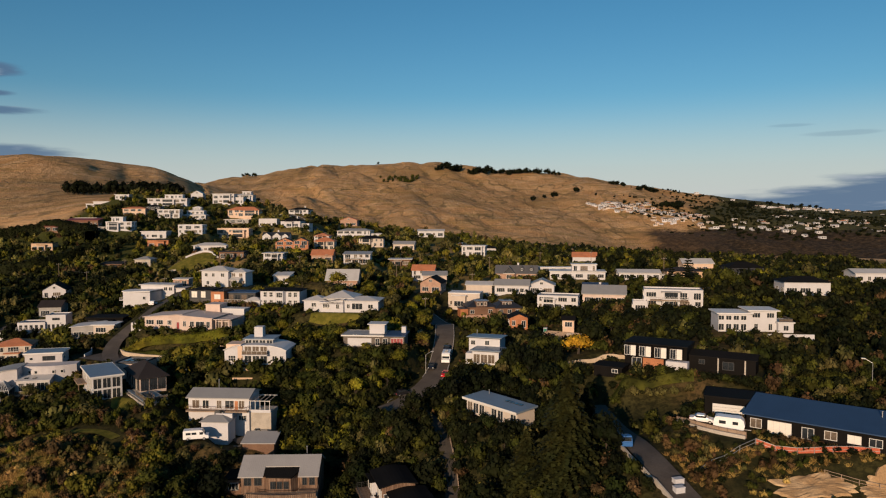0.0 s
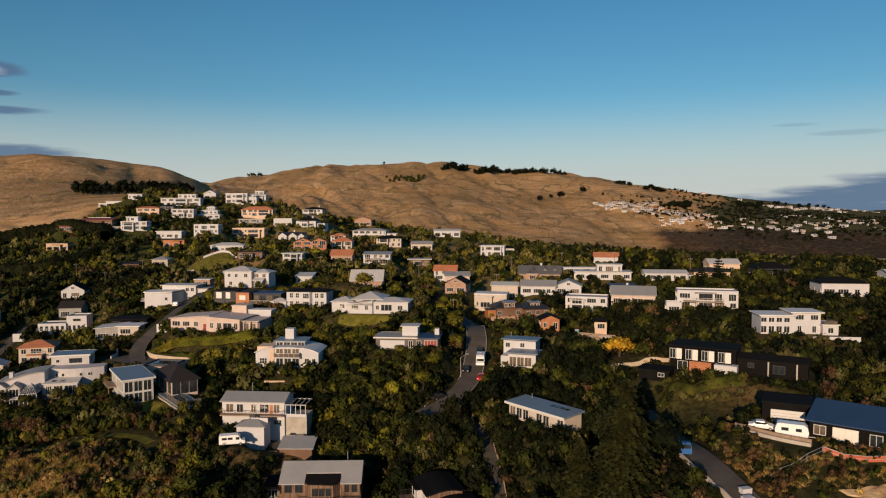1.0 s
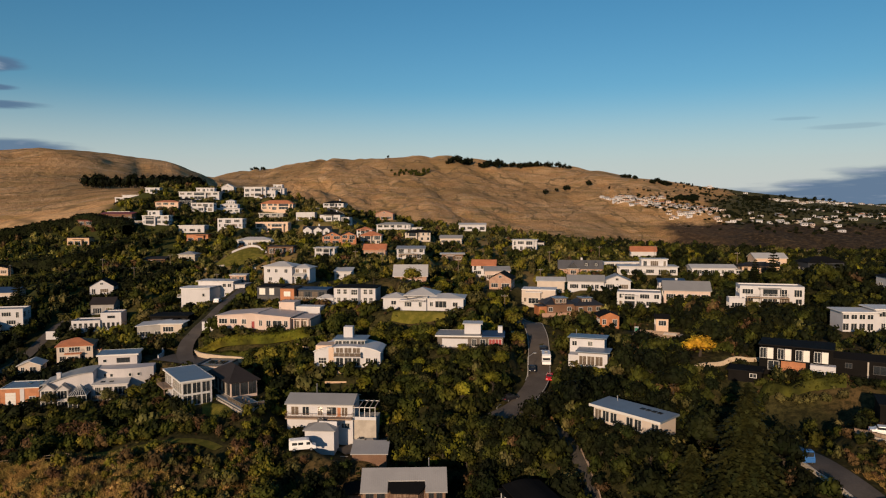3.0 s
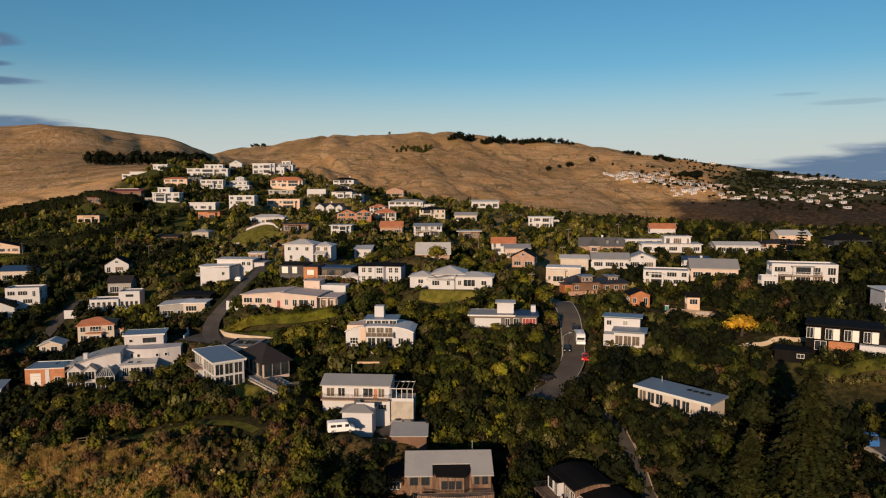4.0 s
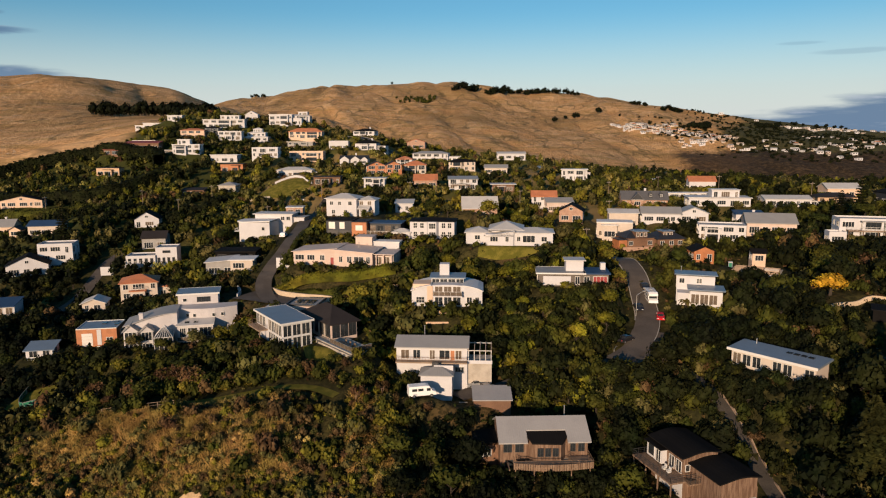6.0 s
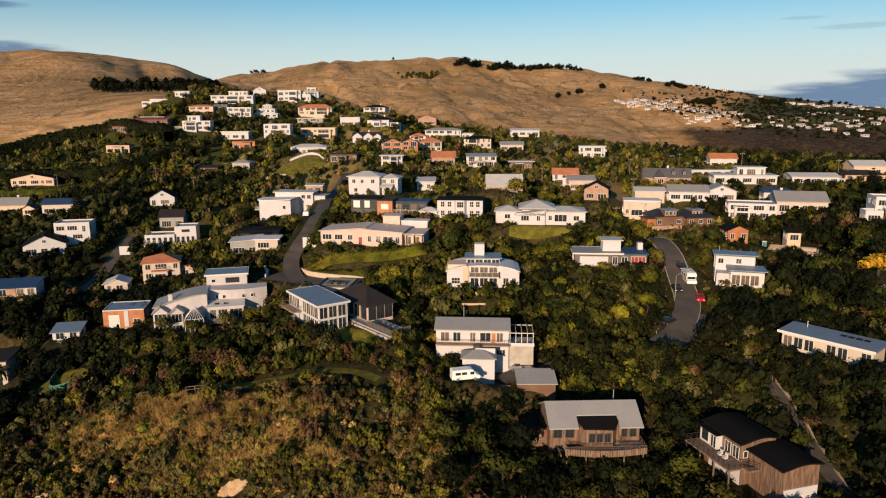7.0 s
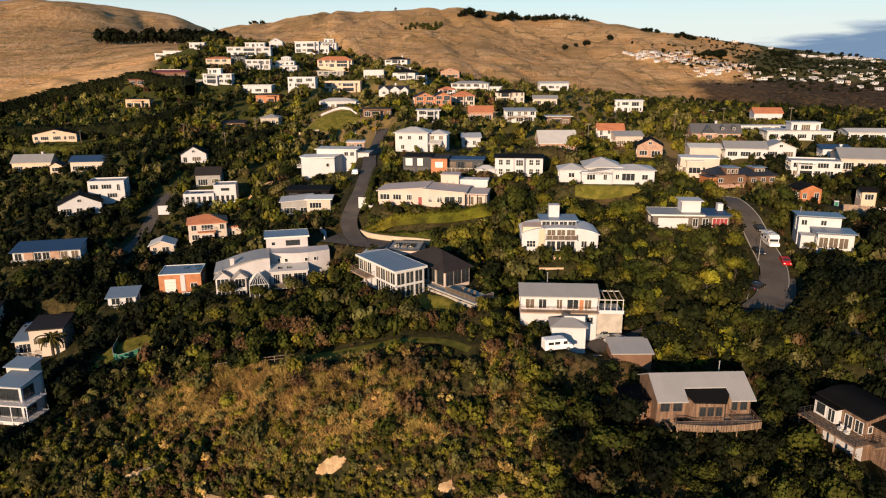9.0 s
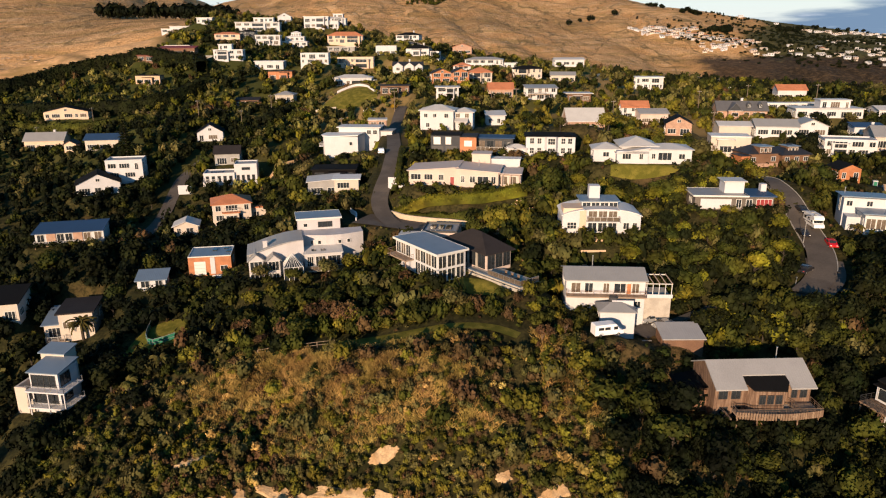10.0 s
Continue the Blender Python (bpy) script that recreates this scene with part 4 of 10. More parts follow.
def plain_house(label, x, y, z, w, d, h, yaw, roof, wall, roofm, storeys=1, rise=1.6, seed=0, along="x", fm="frame", extra="", over=0.5):
    """A house of one body: walls, roof, rows of windows on the seen sides, and what extra names."""
    rng = random.Random(seed)
    r = house(label, x, y, z, yaw, w, d, h)
    a, b = w / 2, d / 2
    walls(r, -a, a, -b, b, 0, h, wall)
    if roof == "flat":
        flat_roof(r, -a, a, -b, b, h, roofm, over)
    elif roof == "parapet":
        parapet(r, -a, a, -b, b, h, wall)
    elif roof == "gable":
        gable_roof(r, -a, a, -b, b, h, rise, roofm, wall, along, over)
    elif roof == "hip":
        hip_roof(r, -a, a, -b, b, h, rise, roofm, over)
    elif roof == "mono":
        slope_roof(r, -a, a, -b, b, h, h + rise, roofm, over, wall=wall)
    elif roof == "monoback":
        slope_roof(r, -a, a, -b, b, h + rise, h, roofm, over, wall=wall)
    elif roof == "side":
        side_slope_roof(r, -a, a, -b, b, h, h + rise, roofm, over, wall=wall)
    fl = h / storeys
    for s in range(storeys):
        zc = fl * s + 1.5
        row_of_windows(r, "F", -b, -a, a, zc, rng, fm=fm)
        row_of_windows(r, "L", -a, -b, b, zc, rng, fm=fm, gap=1.6)
        row_of_windows(r, "R", a, -b, b, zc, rng, fm=fm, gap=1.6)
    if w > 8.5 and roof in ("flat", "parapet", "hip", "mono") and rng.random() < 0.75:      # a bay that stands forward, with its own roof
        c, hw, hh = rng.uniform(-0.45, 0.45) * a, a * rng.uniform(0.28, 0.42), h * rng.choice((0.62, 0.9, 1.0) if storeys > 1 else (0.86, 0.92))
        walls(r, c - hw, c + hw, -b - 1.5, -b, 0, hh - 0.3, wall, "bay_wall")
        flat_roof(r, c - hw, c + hw, -b - 1.5, -b, hh - 0.3, roofm, 0.45, 0.2)
        for s in range(storeys if hh > h * 0.8 else 1):
            window(r, "F", -b - 1.5, c, fl * s + 1.4, hw * 1.5, 2.0, 3, 1, rng.choice((fm, "dframe")))
            window(r, "L", c - hw, -b - 0.75, fl * s + 1.5, 0.8, 1.5, 1, 1, fm)
        if hh < h * 0.8:
            railing(r, [(c - hw + 0.1, -b), (c - hw + 0.1, -b - 1.4), (c + hw - 0.1, -b - 1.4), (c + hw - 0.1, -b)], hh - 0.08, 1.0, rng.choice((fm, "dframe")), 1.2)
    if roof == "gable" and along == "y" and rise > 1.8:
        window(r, "F", -b, 0, h + rise * 0.35, 1.2, 1.0, 2, 1, fm)
    if "d" in extra:
        deck(r, -a * 0.8, a * 0.5, -b - 2.4, -b, fl * (storeys - 1) + 0.02 if storeys > 1 else 0.1, rail=fm, glassy="g" in extra)
    if "c" in extra:
        chimney(r, a * 0.4, b * 0.2, h, h + (rise if roof in ("gable", "hip") else 0.3) + 1.0, "white" if wall != "brick" else "brick", 0.4)
    if "f" in extra:
        flue(r, -a * 0.3, 0, h, h + rise + 1.0)
    if "u" in extra:      # a smaller upper floor set back on a flat roof
        q = rng.choice((-1, 1)) * a * 0.25
        walls(r, q - a * 0.45, q + a * 0.45, -b * 0.3, b * 0.9, h + 0.05, h + 2.8, wall, "upper_wall")
        flat_roof(r, q - a * 0.45, q + a * 0.45, -b * 0.3, b * 0.9, h + 2.8, roofm, 0.4)
        row_of_windows(r, "F", -b * 0.3, q - a * 0.45, q + a * 0.45, h + 1.5, rng, fm=fm)
    if "w" in extra:      # a lower wing to one side
        s = rng.choice((-1, 1))
        x0, x1 = sorted((s * a, s * (a + w * 0.4)))
        walls(r, x0, x1, -b * 0.6, b * 0.8, 0, h * 0.62, wall, "wing_wall")
        flat_roof(r, x0, x1, -b * 0.6, b * 0.8, h * 0.62, roofm, 0.3)
        row_of_windows(r, "F", -b * 0.6, x0, x1, 1.5, rng, fm=fm)
    if "s" in extra:
        panels(r, -2.0, -b * 0.3, h + (0.3 if roof == "flat" else rise * 0.6), 4, 1, 12)
    if "G" in extra:
        garage_door(r, "F", -b - 0.02, -a * 0.25, 0.1, 2.8, 3.2, "frame")
    if "D" in extra:
        door(r, "F", -b, a * 0.55, 0)
    return r

# ---- houses of the hillside ----
plain_house('white two-storey block with a flat parapet roof', 75.2, 228.3, 49.1, 18.2, 8.0, 5.6, -14, 'parapet', 'white', 'roof_grey', 2, 1.6, 3, 'x', 'frame', 'd', 0.5)
plain_house('white house with a low dark hipped roof', 115.8, 224.9, 53.8, 14.0, 9.0, 4.2, -6, 'hip', 'white', 'roof_dark', 1, 1.6, 4, 'x', 'frame', '', 0.5)
plain_house('white bungalow with a pale metal roof', 155.7, 256.1, 54.6, 12.1, 9.0, 3.4, -5, 'gable', 'white', 'roof_pale', 1, 1.2, 5, 'x', 'frame', '', 0.5)
plain_house('dark grey house with a broad dark roof', 125.3, 293.0, 52.6, 14.5, 10.0, 4.6, 0, 'hip', 'darkgrey', 'roof_dark', 1, 2.2, 6, 'x', 'frame', '', 0.5)
plain_house('beige house with a big grey metal roof', 60.3, 260.3, 46.6, 15.3, 12.0, 3.6, -14, 'gable', 'beige', 'roof_grey', 1, 2.6, 7, 'x', 'frame', '', 0.5)
plain_house('white two-storey house with a flat roof', 42.6, 256.0, 44.6, 14.6, 9.0, 4.9, -16, 'parapet', 'white', 'roof_white', 2, 1.6, 8, 'x', 'frame', '', 0.5)
plain_house('cream rendered house with a plain facade', 8.6, 263.0, 44.8, 11.9, 8.0, 5.0, -12, 'flat', 'cream', 'roof_white', 1, 1.6, 10, 'x', 'frame', '', 0.1)
plain_house('cream house with pale roof and solar panels', 14.6, 276.0, 46.7, 10.1, 8.0, 5.0, -8, 'gable', 'cream', 'roof_pale', 1, 1.0, 11, 'x', 'frame', 's', 0.5)
plain_house('white house with a long grey gabled roof', 27.3, 273.4, 48.5, 13.1, 9.0, 3.4, -10, 'gable', 'white', 'roof_grey', 1, 1.8, 12, 'x', 'frame', '', 0.5)
plain_house('white house with a grey gable facing the view', 38.8, 273.4, 48.5, 9.7, 9.0, 3.4, -10, 'gable', 'white', 'roof_grey', 1, 2.0, 13, 'y', 'frame', '', 0.5)
plain_house('long white house with flat pale roofs', 57.6, 299.6, 51.7, 22.9, 10.0, 3.2, -8, 'flat', 'white', 'roof_pale', 1, 1.6, 14, 'x', 'frame', 'u', 0.5)
plain_house('low white building behind the houses', 55.9, 320.2, 52.2, 28.3, 5.0, 2.6, 0, 'flat', 'white', 'roof_white', 1, 1.6, 15, 'x', 'frame', '', 0.2)
plain_house('white house with a bright terracotta roof', 72.7, 359.0, 53.1, 11.9, 9.0, 4.4, -10, 'gable', 'white', 'roof_orange', 1, 2.0, 17, 'x', 'frame', '', 0.5)
plain_house('small timber garden shed with a dark roof', 40.1, 222.3, 43.0, 3.6, 4.0, 3.0, -10, 'gable', 'peach', 'roof_dark', 1, 0.8, 18, 'x', 'frame', '', 0.5)
plain_house('orange timber garage with a dark gabled roof', 24.0, 223.3, 43.4, 5.7, 6.0, 3.2, 0, 'gable', 'orange', 'roof_dark', 1, 1.2, 19, 'y', 'frame', '', 0.5)
plain_house('white two-storey house among the trees', 17.4, 387.4, 56.0, 12.9, 9.0, 5.5, -10, 'flat', 'white', 'roof_white', 2, 1.6, 20, 'x', 'frame', '', 0.5)
plain_house('white bungalow with a pale roof', -7.9, 467.7, 64.1, 17.2, 10.0, 3.5, 0, 'gable', 'white', 'roof_pale', 1, 1.0, 21, 'x', 'frame', '', 0.5)
plain_house('brown timber house with a pale flat roof', -21.9, 359.9, 52.6, 10.4, 8.0, 3.4, 0, 'flat', 'brown', 'roof_pale', 1, 1.6, 22, 'x', 'frame', '', 1.0)
plain_house('white stepped house with grey mono-pitch roofs', -41.5, 340.5, 55.2, 12.8, 9.0, 4.6, 0, 'mono', 'white', 'roof_grey', 2, 0.8, 23, 'x', 'frame', 'd', 0.5)
plain_house('brick house with an orange tiled roof', -58.3, 341.0, 56.0, 10.1, 10.0, 3.6, 0, 'gable', 'brick', 'roof_orange', 1, 2.2, 24, 'x', 'frame', '', 0.5)
plain_house('cream house with an orange hipped roof', -64.6, 384.0, 59.4, 10.9, 9.0, 5.0, 0, 'hip', 'cream', 'roof_orange', 2, 2.0, 25, 'x', 'frame', '', 0.5)
plain_house('cream house with dark blue roof and yellow trim', -40.5, 398.0, 60.4, 13.8, 9.0, 5.0, 0, 'hip', 'cream', 'roof_dark', 2, 1.4, 26, 'x', 'frame', '', 0.5)
plain_house('white house with grey hipped roof on the crest', -57.8, 462.0, 62.8, 22.0, 10.0, 5.2, -8, 'hip', 'white', 'roof_grey', 2, 1.4, 27, 'x', 'frame', 'w', 0.5)
plain_house('orange timber house with gabled ends', -83.2, 369.0, 60.0, 9.5, 8.0, 4.6, 8, 'gable', 'orange', 'roof_brown', 2, 2.0, 28, 'y', 'frame', '', 0.5)
plain_house('orange brick house beside a timber one', -74.9, 369.0, 60.7, 7.7, 8.0, 4.2, 8, 'gable', 'orange', 'roof_brown', 2, 1.8, 29, 'y', 'frame', '', 0.5)
plain_house('white box house with wide windows', -80.6, 335.0, 55.9, 9.1, 8.0, 4.6, 0, 'flat', 'white', 'roof_pale', 2, 1.6, 30, 'x', 'frame', '', 0.7)
plain_house('low red-brown house with a flat roof', -102.6, 342.0, 57.6, 11.9, 7.0, 3.2, 0, 'flat', 'brown', 'roof_brown', 1, 1.6, 31, 'x', 'frame', '', 0.5)
plain_house('white bungalow with a pale hipped roof', -124.1, 376.1, 58.8, 17.4, 9.0, 3.6, 0, 'hip', 'white', 'roof_pale', 1, 1.4, 32, 'x', 'frame', 'w', 0.5)
plain_house('peach two-storey house with a flat roof', -129.7, 436.2, 64.3, 19.5, 9.0, 5.4, 0, 'parapet', 'peach', 'roof_grey', 2, 1.6, 33, 'x', 'frame', '', 0.5)
plain_house('white cube house with deep windows', -147.8, 413.0, 67.4, 14.2, 8.0, 5.0, 0, 'parapet', 'white', 'roof_white', 2, 1.6, 34, 'x', 'frame', '', 0.5)
plain_house('white bungalow with a flat roof', -173.7, 423.8, 64.4, 14.9, 8.0, 4.0, 0, 'flat', 'white', 'roof_white', 1, 1.6, 35, 'x', 'frame', '', 0.5)
plain_house('white house with two bay fronts', -195.6, 425.5, 69.2, 15.0, 9.0, 5.0, 6, 'flat', 'white', 'roof_white', 2, 1.6, 36, 'x', 'frame', 'u', 0.2)
plain_house('house with long dull red roofs', -233.4, 456.0, 70.9, 19.8, 8.0, 4.0, 4, 'mono', 'brown', 'roof_red', 1, 1.0, 37, 'x', 'frame', '', 0.5)
plain_house('grey weatherboard house with tall windows', -221.1, 451.8, 66.1, 17.0, 8.0, 4.4, 4, 'flat', 'greywall', 'roof_pale', 2, 1.6, 38, 'x', 'frame', '', 0.5)
plain_house('plain tan building in the gardens', -232.0, 407.0, 58.0, 12.4, 6.0, 4.0, 0, 'flat', 'tan', 'roof_brown', 1, 1.6, 39, 'x', 'frame', '', 0.1)
plain_house('stone cottage with a grey roof', -152.4, 357.9, 52.8, 8.0, 8.0, 3.4, 0, 'hip', 'stone', 'roof_grey', 1, 1.4, 40, 'x', 'frame', '', 0.5)
plain_house('orange-brown house with a row of windows', -164.7, 407.7, 59.8, 12.1, 8.0, 4.2, 0, 'flat', 'orange', 'roof_brown', 1, 1.6, 41, 'x', 'frame', '', 0.5)
plain_house('low brown house half hidden by trees', -170.4, 361.4, 50.6, 10.2, 7.0, 3.0, 6, 'mono', 'brown', 'roof_brown', 1, 0.6, 42, 'x', 'frame', '', 0.5)
plain_house('grey two-storey house with glass fronts', -145.6, 498.5, 69.8, 16.7, 9.0, 5.0, 0, 'flat', 'greywall', 'roof_pale', 2, 1.6, 43, 'x', 'frame', 'd', 0.6)
plain_house('white block house with a flat roof', -114.9, 463.0, 70.6, 11.9, 8.0, 4.8, 0, 'parapet', 'white', 'roof_white', 1, 1.6, 44, 'x', 'frame', '', 0.5)
plain_house('white house with a dark hipped roof by the street', -103.8, 511.9, 76.6, 14.9, 10.0, 5.4, -10, 'hip', 'white', 'roof_dark', 2, 1.6, 46, 'x', 'frame', 'c', 0.5)
plain_house('white bungalow with dark roof below the street', -103.5, 554.4, 70.0, 11.7, 9.0, 4.0, -10, 'hip', 'white', 'roof_dark', 1, 1.6, 47, 'x', 'frame', '', 0.5)
plain_house('brick house with a gabled front', -69.1, 519.0, 69.9, 12.5, 8.0, 4.4, -5, 'gable', 'brick', 'roof_orange', 1, 2.0, 48, 'y', 'frame', '', 0.5)
plain_house('peach house with a large orange hipped roof', -144.8, 513.0, 77.1, 22.5, 10.0, 4.6, 0, 'hip', 'peach', 'roof_orange', 2, 2.4, 49, 'x', 'frame', '', 0.5)
plain_house('tall white house on the crest', -167.0, 537.5, 86.9, 16.3, 9.0, 7.0, 0, 'flat', 'white', 'roof_white', 2, 1.6, 50, 'x', 'frame', 'w', 0.5)
plain_house('white modern house with dark windows', -187.6, 482.0, 76.4, 14.7, 8.0, 5.4, 4, 'flat', 'white', 'roof_white', 2, 1.6, 52, 'x', 'frame', '', 0.3)
plain_house('wide white house under flat roofs', -201.7, 517.0, 84.5, 28.1, 10.0, 5.5, 4, 'flat', 'white', 'roof_pale', 2, 1.6, 53, 'x', 'frame', 'u', 0.5)
plain_house('pale peach house with orange roof', -213.1, 486.5, 77.3, 14.9, 9.0, 5.4, 6, 'hip', 'peach', 'roof_orange', 2, 1.2, 54, 'x', 'frame', '', 0.5)
plain_house('white modern house at the edge of the field', -257.7, 535.5, 83.6, 15.1, 8.0, 4.4, 6, 'flat', 'white', 'roof_white', 1, 1.6, 55, 'x', 'frame', 'w', 0.5)
plain_house('small white house on the crest', -237.5, 522.0, 89.6, 9.8, 8.0, 3.4, 6, 'flat', 'white', 'roof_white', 1, 1.6, 56, 'x', 'frame', '', 0.5)
plain_house('tan farm building with a flat roof', -338.9, 509.2, 62.6, 12.6, 7.0, 4.0, 10, 'flat', 'tan', 'roof_brown', 1, 1.6, 57, 'x', 'frame', '', 0.1)
plain_house('tan house with dark roof and solar panels', -246.6, 350.4, 46.7, 17.6, 9.0, 3.2, 14, 'gable', 'peach', 'roof_dark', 1, 2.0, 58, 'y', 'frame', 's', 0.5)
plain_house('house with grey roof, dormers and a lit porch', -243.6, 325.3, 37.0, 14.7, 9.0, 4.0, 10, 'gable', 'peach', 'roof_grey', 1, 2.6, 59, 'x', 'frame', 'c', 0.5)
plain_house('small peach cottage with a gable', -223.0, 304.5, 39.2, 4.3, 5.0, 3.0, 10, 'gable', 'peach', 'roof_brown', 1, 1.2, 60, 'y', 'frame', '', 0.5)
plain_house('cream house with a blue roof and deck', -209.5, 302.9, 40.3, 11.7, 9.0, 4.0, 10, 'gable', 'cream', 'roof_blue', 1, 1.6, 61, 'x', 'frame', 'ds', 0.5)
plain_house('white gabled house with a dark roof', -172.0, 310.4, 42.6, 9.3, 9.0, 3.4, 14, 'gable', 'white', 'roof_dark', 1, 2.8, 62, 'y', 'frame', '', 0.5)
plain_house('grey-brown house with a steep roof', -156.7, 279.9, 38.8, 8.2, 8.0, 3.8, 10, 'gable', 'greywall', 'roof_brown', 1, 2.0, 63, 'x', 'frame', '', 0.5)
plain_house('white two-storey house with a stepped top', -188.5, 271.6, 35.4, 11.4, 8.0, 6.0, 12, 'parapet', 'white', 'roof_white', 2, 1.6, 64, 'x', 'frame', '', 0.5)
plain_house('white house with a dark gabled roof and tall windows', -193.9, 261.8, 32.4, 12.7, 9.0, 3.6, 24, 'gable', 'white', 'roof_dark', 1, 3.0, 65, 'y', 'frame', '', 0.5)
plain_house('cream house with a dull terracotta hipped roof', -142.6, 232.2, 30.8, 10.2, 9.0, 5.4, 18, 'hip', 'cream', 'roof_orange', 2, 1.8, 67, 'x', 'frame', 'w', 0.5)
plain_house('small pale cottage with a low roof', -153.4, 225.9, 28.3, 6.2, 6.0, 2.8, 14, 'gable', 'cream', 'roof_pale', 1, 1.2, 68, 'y', 'frame', '', 0.5)
plain_house('small white outbuilding with a metal roof', -148.3, 188.5, 26.1, 5.9, 5.0, 2.4, 12, 'mono', 'white', 'roof_sky', 1, 0.7, 70, 'x', 'frame', '', 0.5)
plain_house('grey weatherboard house with pale roofs', -115.1, 225.7, 39.6, 8.0, 8.0, 3.8, 8, 'side', 'greywall', 'roof_pale', 1, 0.6, 72, 'x', 'frame', '', 0.5)
plain_house('low pale annex with a white flat roof', -108.6, 224.7, 41.0, 6.3, 6.0, 3.0, 4, 'flat', 'cream', 'roof_white', 1, 1.6, 73, 'x', 'frame', '', 0.6)
plain_house('cream two-storey house below a palm', -166.2, 182.1, 15.5, 5.7, 9.0, 6.0, 14, 'mono', 'cream', 'roof_sky', 2, 0.8, 74, 'x', 'frame', 'd', 0.5)
plain_house('flat-roofed house behind a palm', -162.3, 182.1, 20.0, 6.7, 9.0, 4.0, 14, 'flat', 'cream', 'roof_brown', 1, 1.6, 75, 'x', 'frame', '', 0.5)
plain_house('house with a dark roof at the gully edge', -178.5, 182.1, 22.0, 7.7, 9.0, 4.0, 14, 'mono', 'cream', 'roof_dark', 1, 1.0, 76, 'x', 'frame', '', 0.5)
plain_house('brick house with a tall pale gabled roof', -37.8, 265.0, 51.3, 11.6, 10.0, 3.6, 0, 'gable', 'brick', 'roof_pale', 1, 3.4, 77, 'x', 'frame', '', 0.5)
plain_house('small white house with a pale sloping roof', -64.7, 283.0, 51.4, 6.3, 8.0, 3.2, 0, 'mono', 'white', 'roof_pale', 1, 0.8, 78, 'x', 'frame', '', 0.5)
plain_house('house with a grey metal roof', -3.6, 308.0, 48.6, 10.4, 9.0, 4.0, 0, 'gable', 'beige', 'roof_grey', 1, 1.4, 79, 'x', 'frame', '', 0.5)
plain_house('white house with a peach tiled roof', -8.5, 314.9, 49.7, 9.9, 8.0, 4.6, -6, 'gable', 'white', 'roof_orange', 2, 2.0, 80, 'x', 'frame', '', 0.5)
plain_house('brick gabled house with a dark roof', -3.8, 275.9, 48.6, 8.2, 9.0, 4.0, -14, 'gable', 'brick', 'roof_dark', 1, 2.2, 81, 'y', 'frame', '', 0.5)

plain_house('grey-blue house with a low roof at the crest', 11.5, 482.0, 54.5, 12.0, 8.0, 3.6, -6, 'hip', 'greywall', 'roof_sky', 1, 1.2, 91, 'x', 'frame', '', 0.5)
plain_house('long low white building on the far edge', 77.0, 470.0, 47.5, 25.0, 7.0, 3.6, -4, 'flat', 'white', 'roof_white', 1, 1.6, 92, 'x', 'frame', '', 0.3)
plain_house('small white gabled house beyond the gardens', 92.0, 440.0, 46.8, 8.0, 8.0, 3.0, -8, 'gable', 'white', 'roof_pale', 1, 2.0, 93, 'y', 'frame', '', 0.4)
plain_house('small white house with a blue roof and red awning', 60.5, 277.0, 46.9, 9.5, 7.0, 4.0, -12, 'mono', 'white', 'roof_blue', 1, 0.7, 94, 'x', 'frame', 'c', 0.4)
plain_house('brown low house with a dark hipped roof', 101.9, 297.0, 52.6, 14.5, 9.0, 2.8, -6, 'hip', 'tan', 'roof_brown', 1, 1.4, 95, 'x', 'dframe', '', 0.6)
plain_house('long white house with pale shallow roofs', 83.0, 297.0, 51.6, 17.0, 9.0, 3.0, -6, 'gable', 'white', 'roof_pale', 1, 1.1, 96, 'x', 'frame', 'w', 0.5)
plain_house('tan house with a pale gabled roof', 113.6, 314.0, 53.6, 13.0, 9.0, 3.8, -4, 'gable', 'peach', 'roof_pale', 1, 1.8, 97, 'x', 'frame', '', 0.5)
plain_house('small white garden house among shrubs', 63.8, 225.5, 48.0, 4.6, 4.5, 3.2, -12, 'parapet', 'white', 'roof_white', 1, 1.6, 98, 'x', 'frame', '', 0.2)
plain_house('dark charcoal house with a hipped roof on the crest', -202.5, 493.0, 79.6, 9.5, 8.0, 4.6, 4, 'hip', 'darkgrey', 'roof_dark', 2, 1.2, 99, 'x', 'frame', '', 0.4)
plain_house('white gabled house on the skyline', -190.5, 546.0, 90.0, 9.0, 9.0, 4.2, 6, 'gable', 'white', 'roof_pale', 1, 2.4, 100, 'y', 'frame', '', 0.4)
plain_house('white house with dark hipped roofs below the street', -95.5, 446.0, 70.6, 13.0, 9.0, 4.0, -10, 'hip', 'white', 'roof_dark', 1, 1.8, 101, 'x', 'frame', 'wc', 0.5)
plain_house('brown flat-roofed house beside red roofs', -238.0, 470.0, 72.4, 13.0, 8.0, 3.8, 6, 'flat', 'tan', 'roof_pale', 1, 1.6, 102, 'x', 'frame', '', 0.6)
plain_house('low house with a dull red roof in two steps', -246.0, 448.0, 68.0, 14.0, 7.0, 3.2, 8, 'mono', 'brown', 'roof_red', 1, 0.9, 103, 'x', 'frame', '', 0.5)
plain_house('white villa with a pale stepped roof on the crest', -157.0, 556.0, 88.5, 15.0, 9.0, 5.0, 0, 'hip', 'white', 'roof_pale', 2, 1.2, 104, 'x', 'frame', 'u', 0.5)
plain_house('small brick garage with a pale roof by the lane', -105.0, 281.5, 50.4, 6.0, 6.0, 2.8, 4, 'flat', 'brick', 'roof_pale', 1, 1.6, 105, 'x', 'frame', '', 0.3)
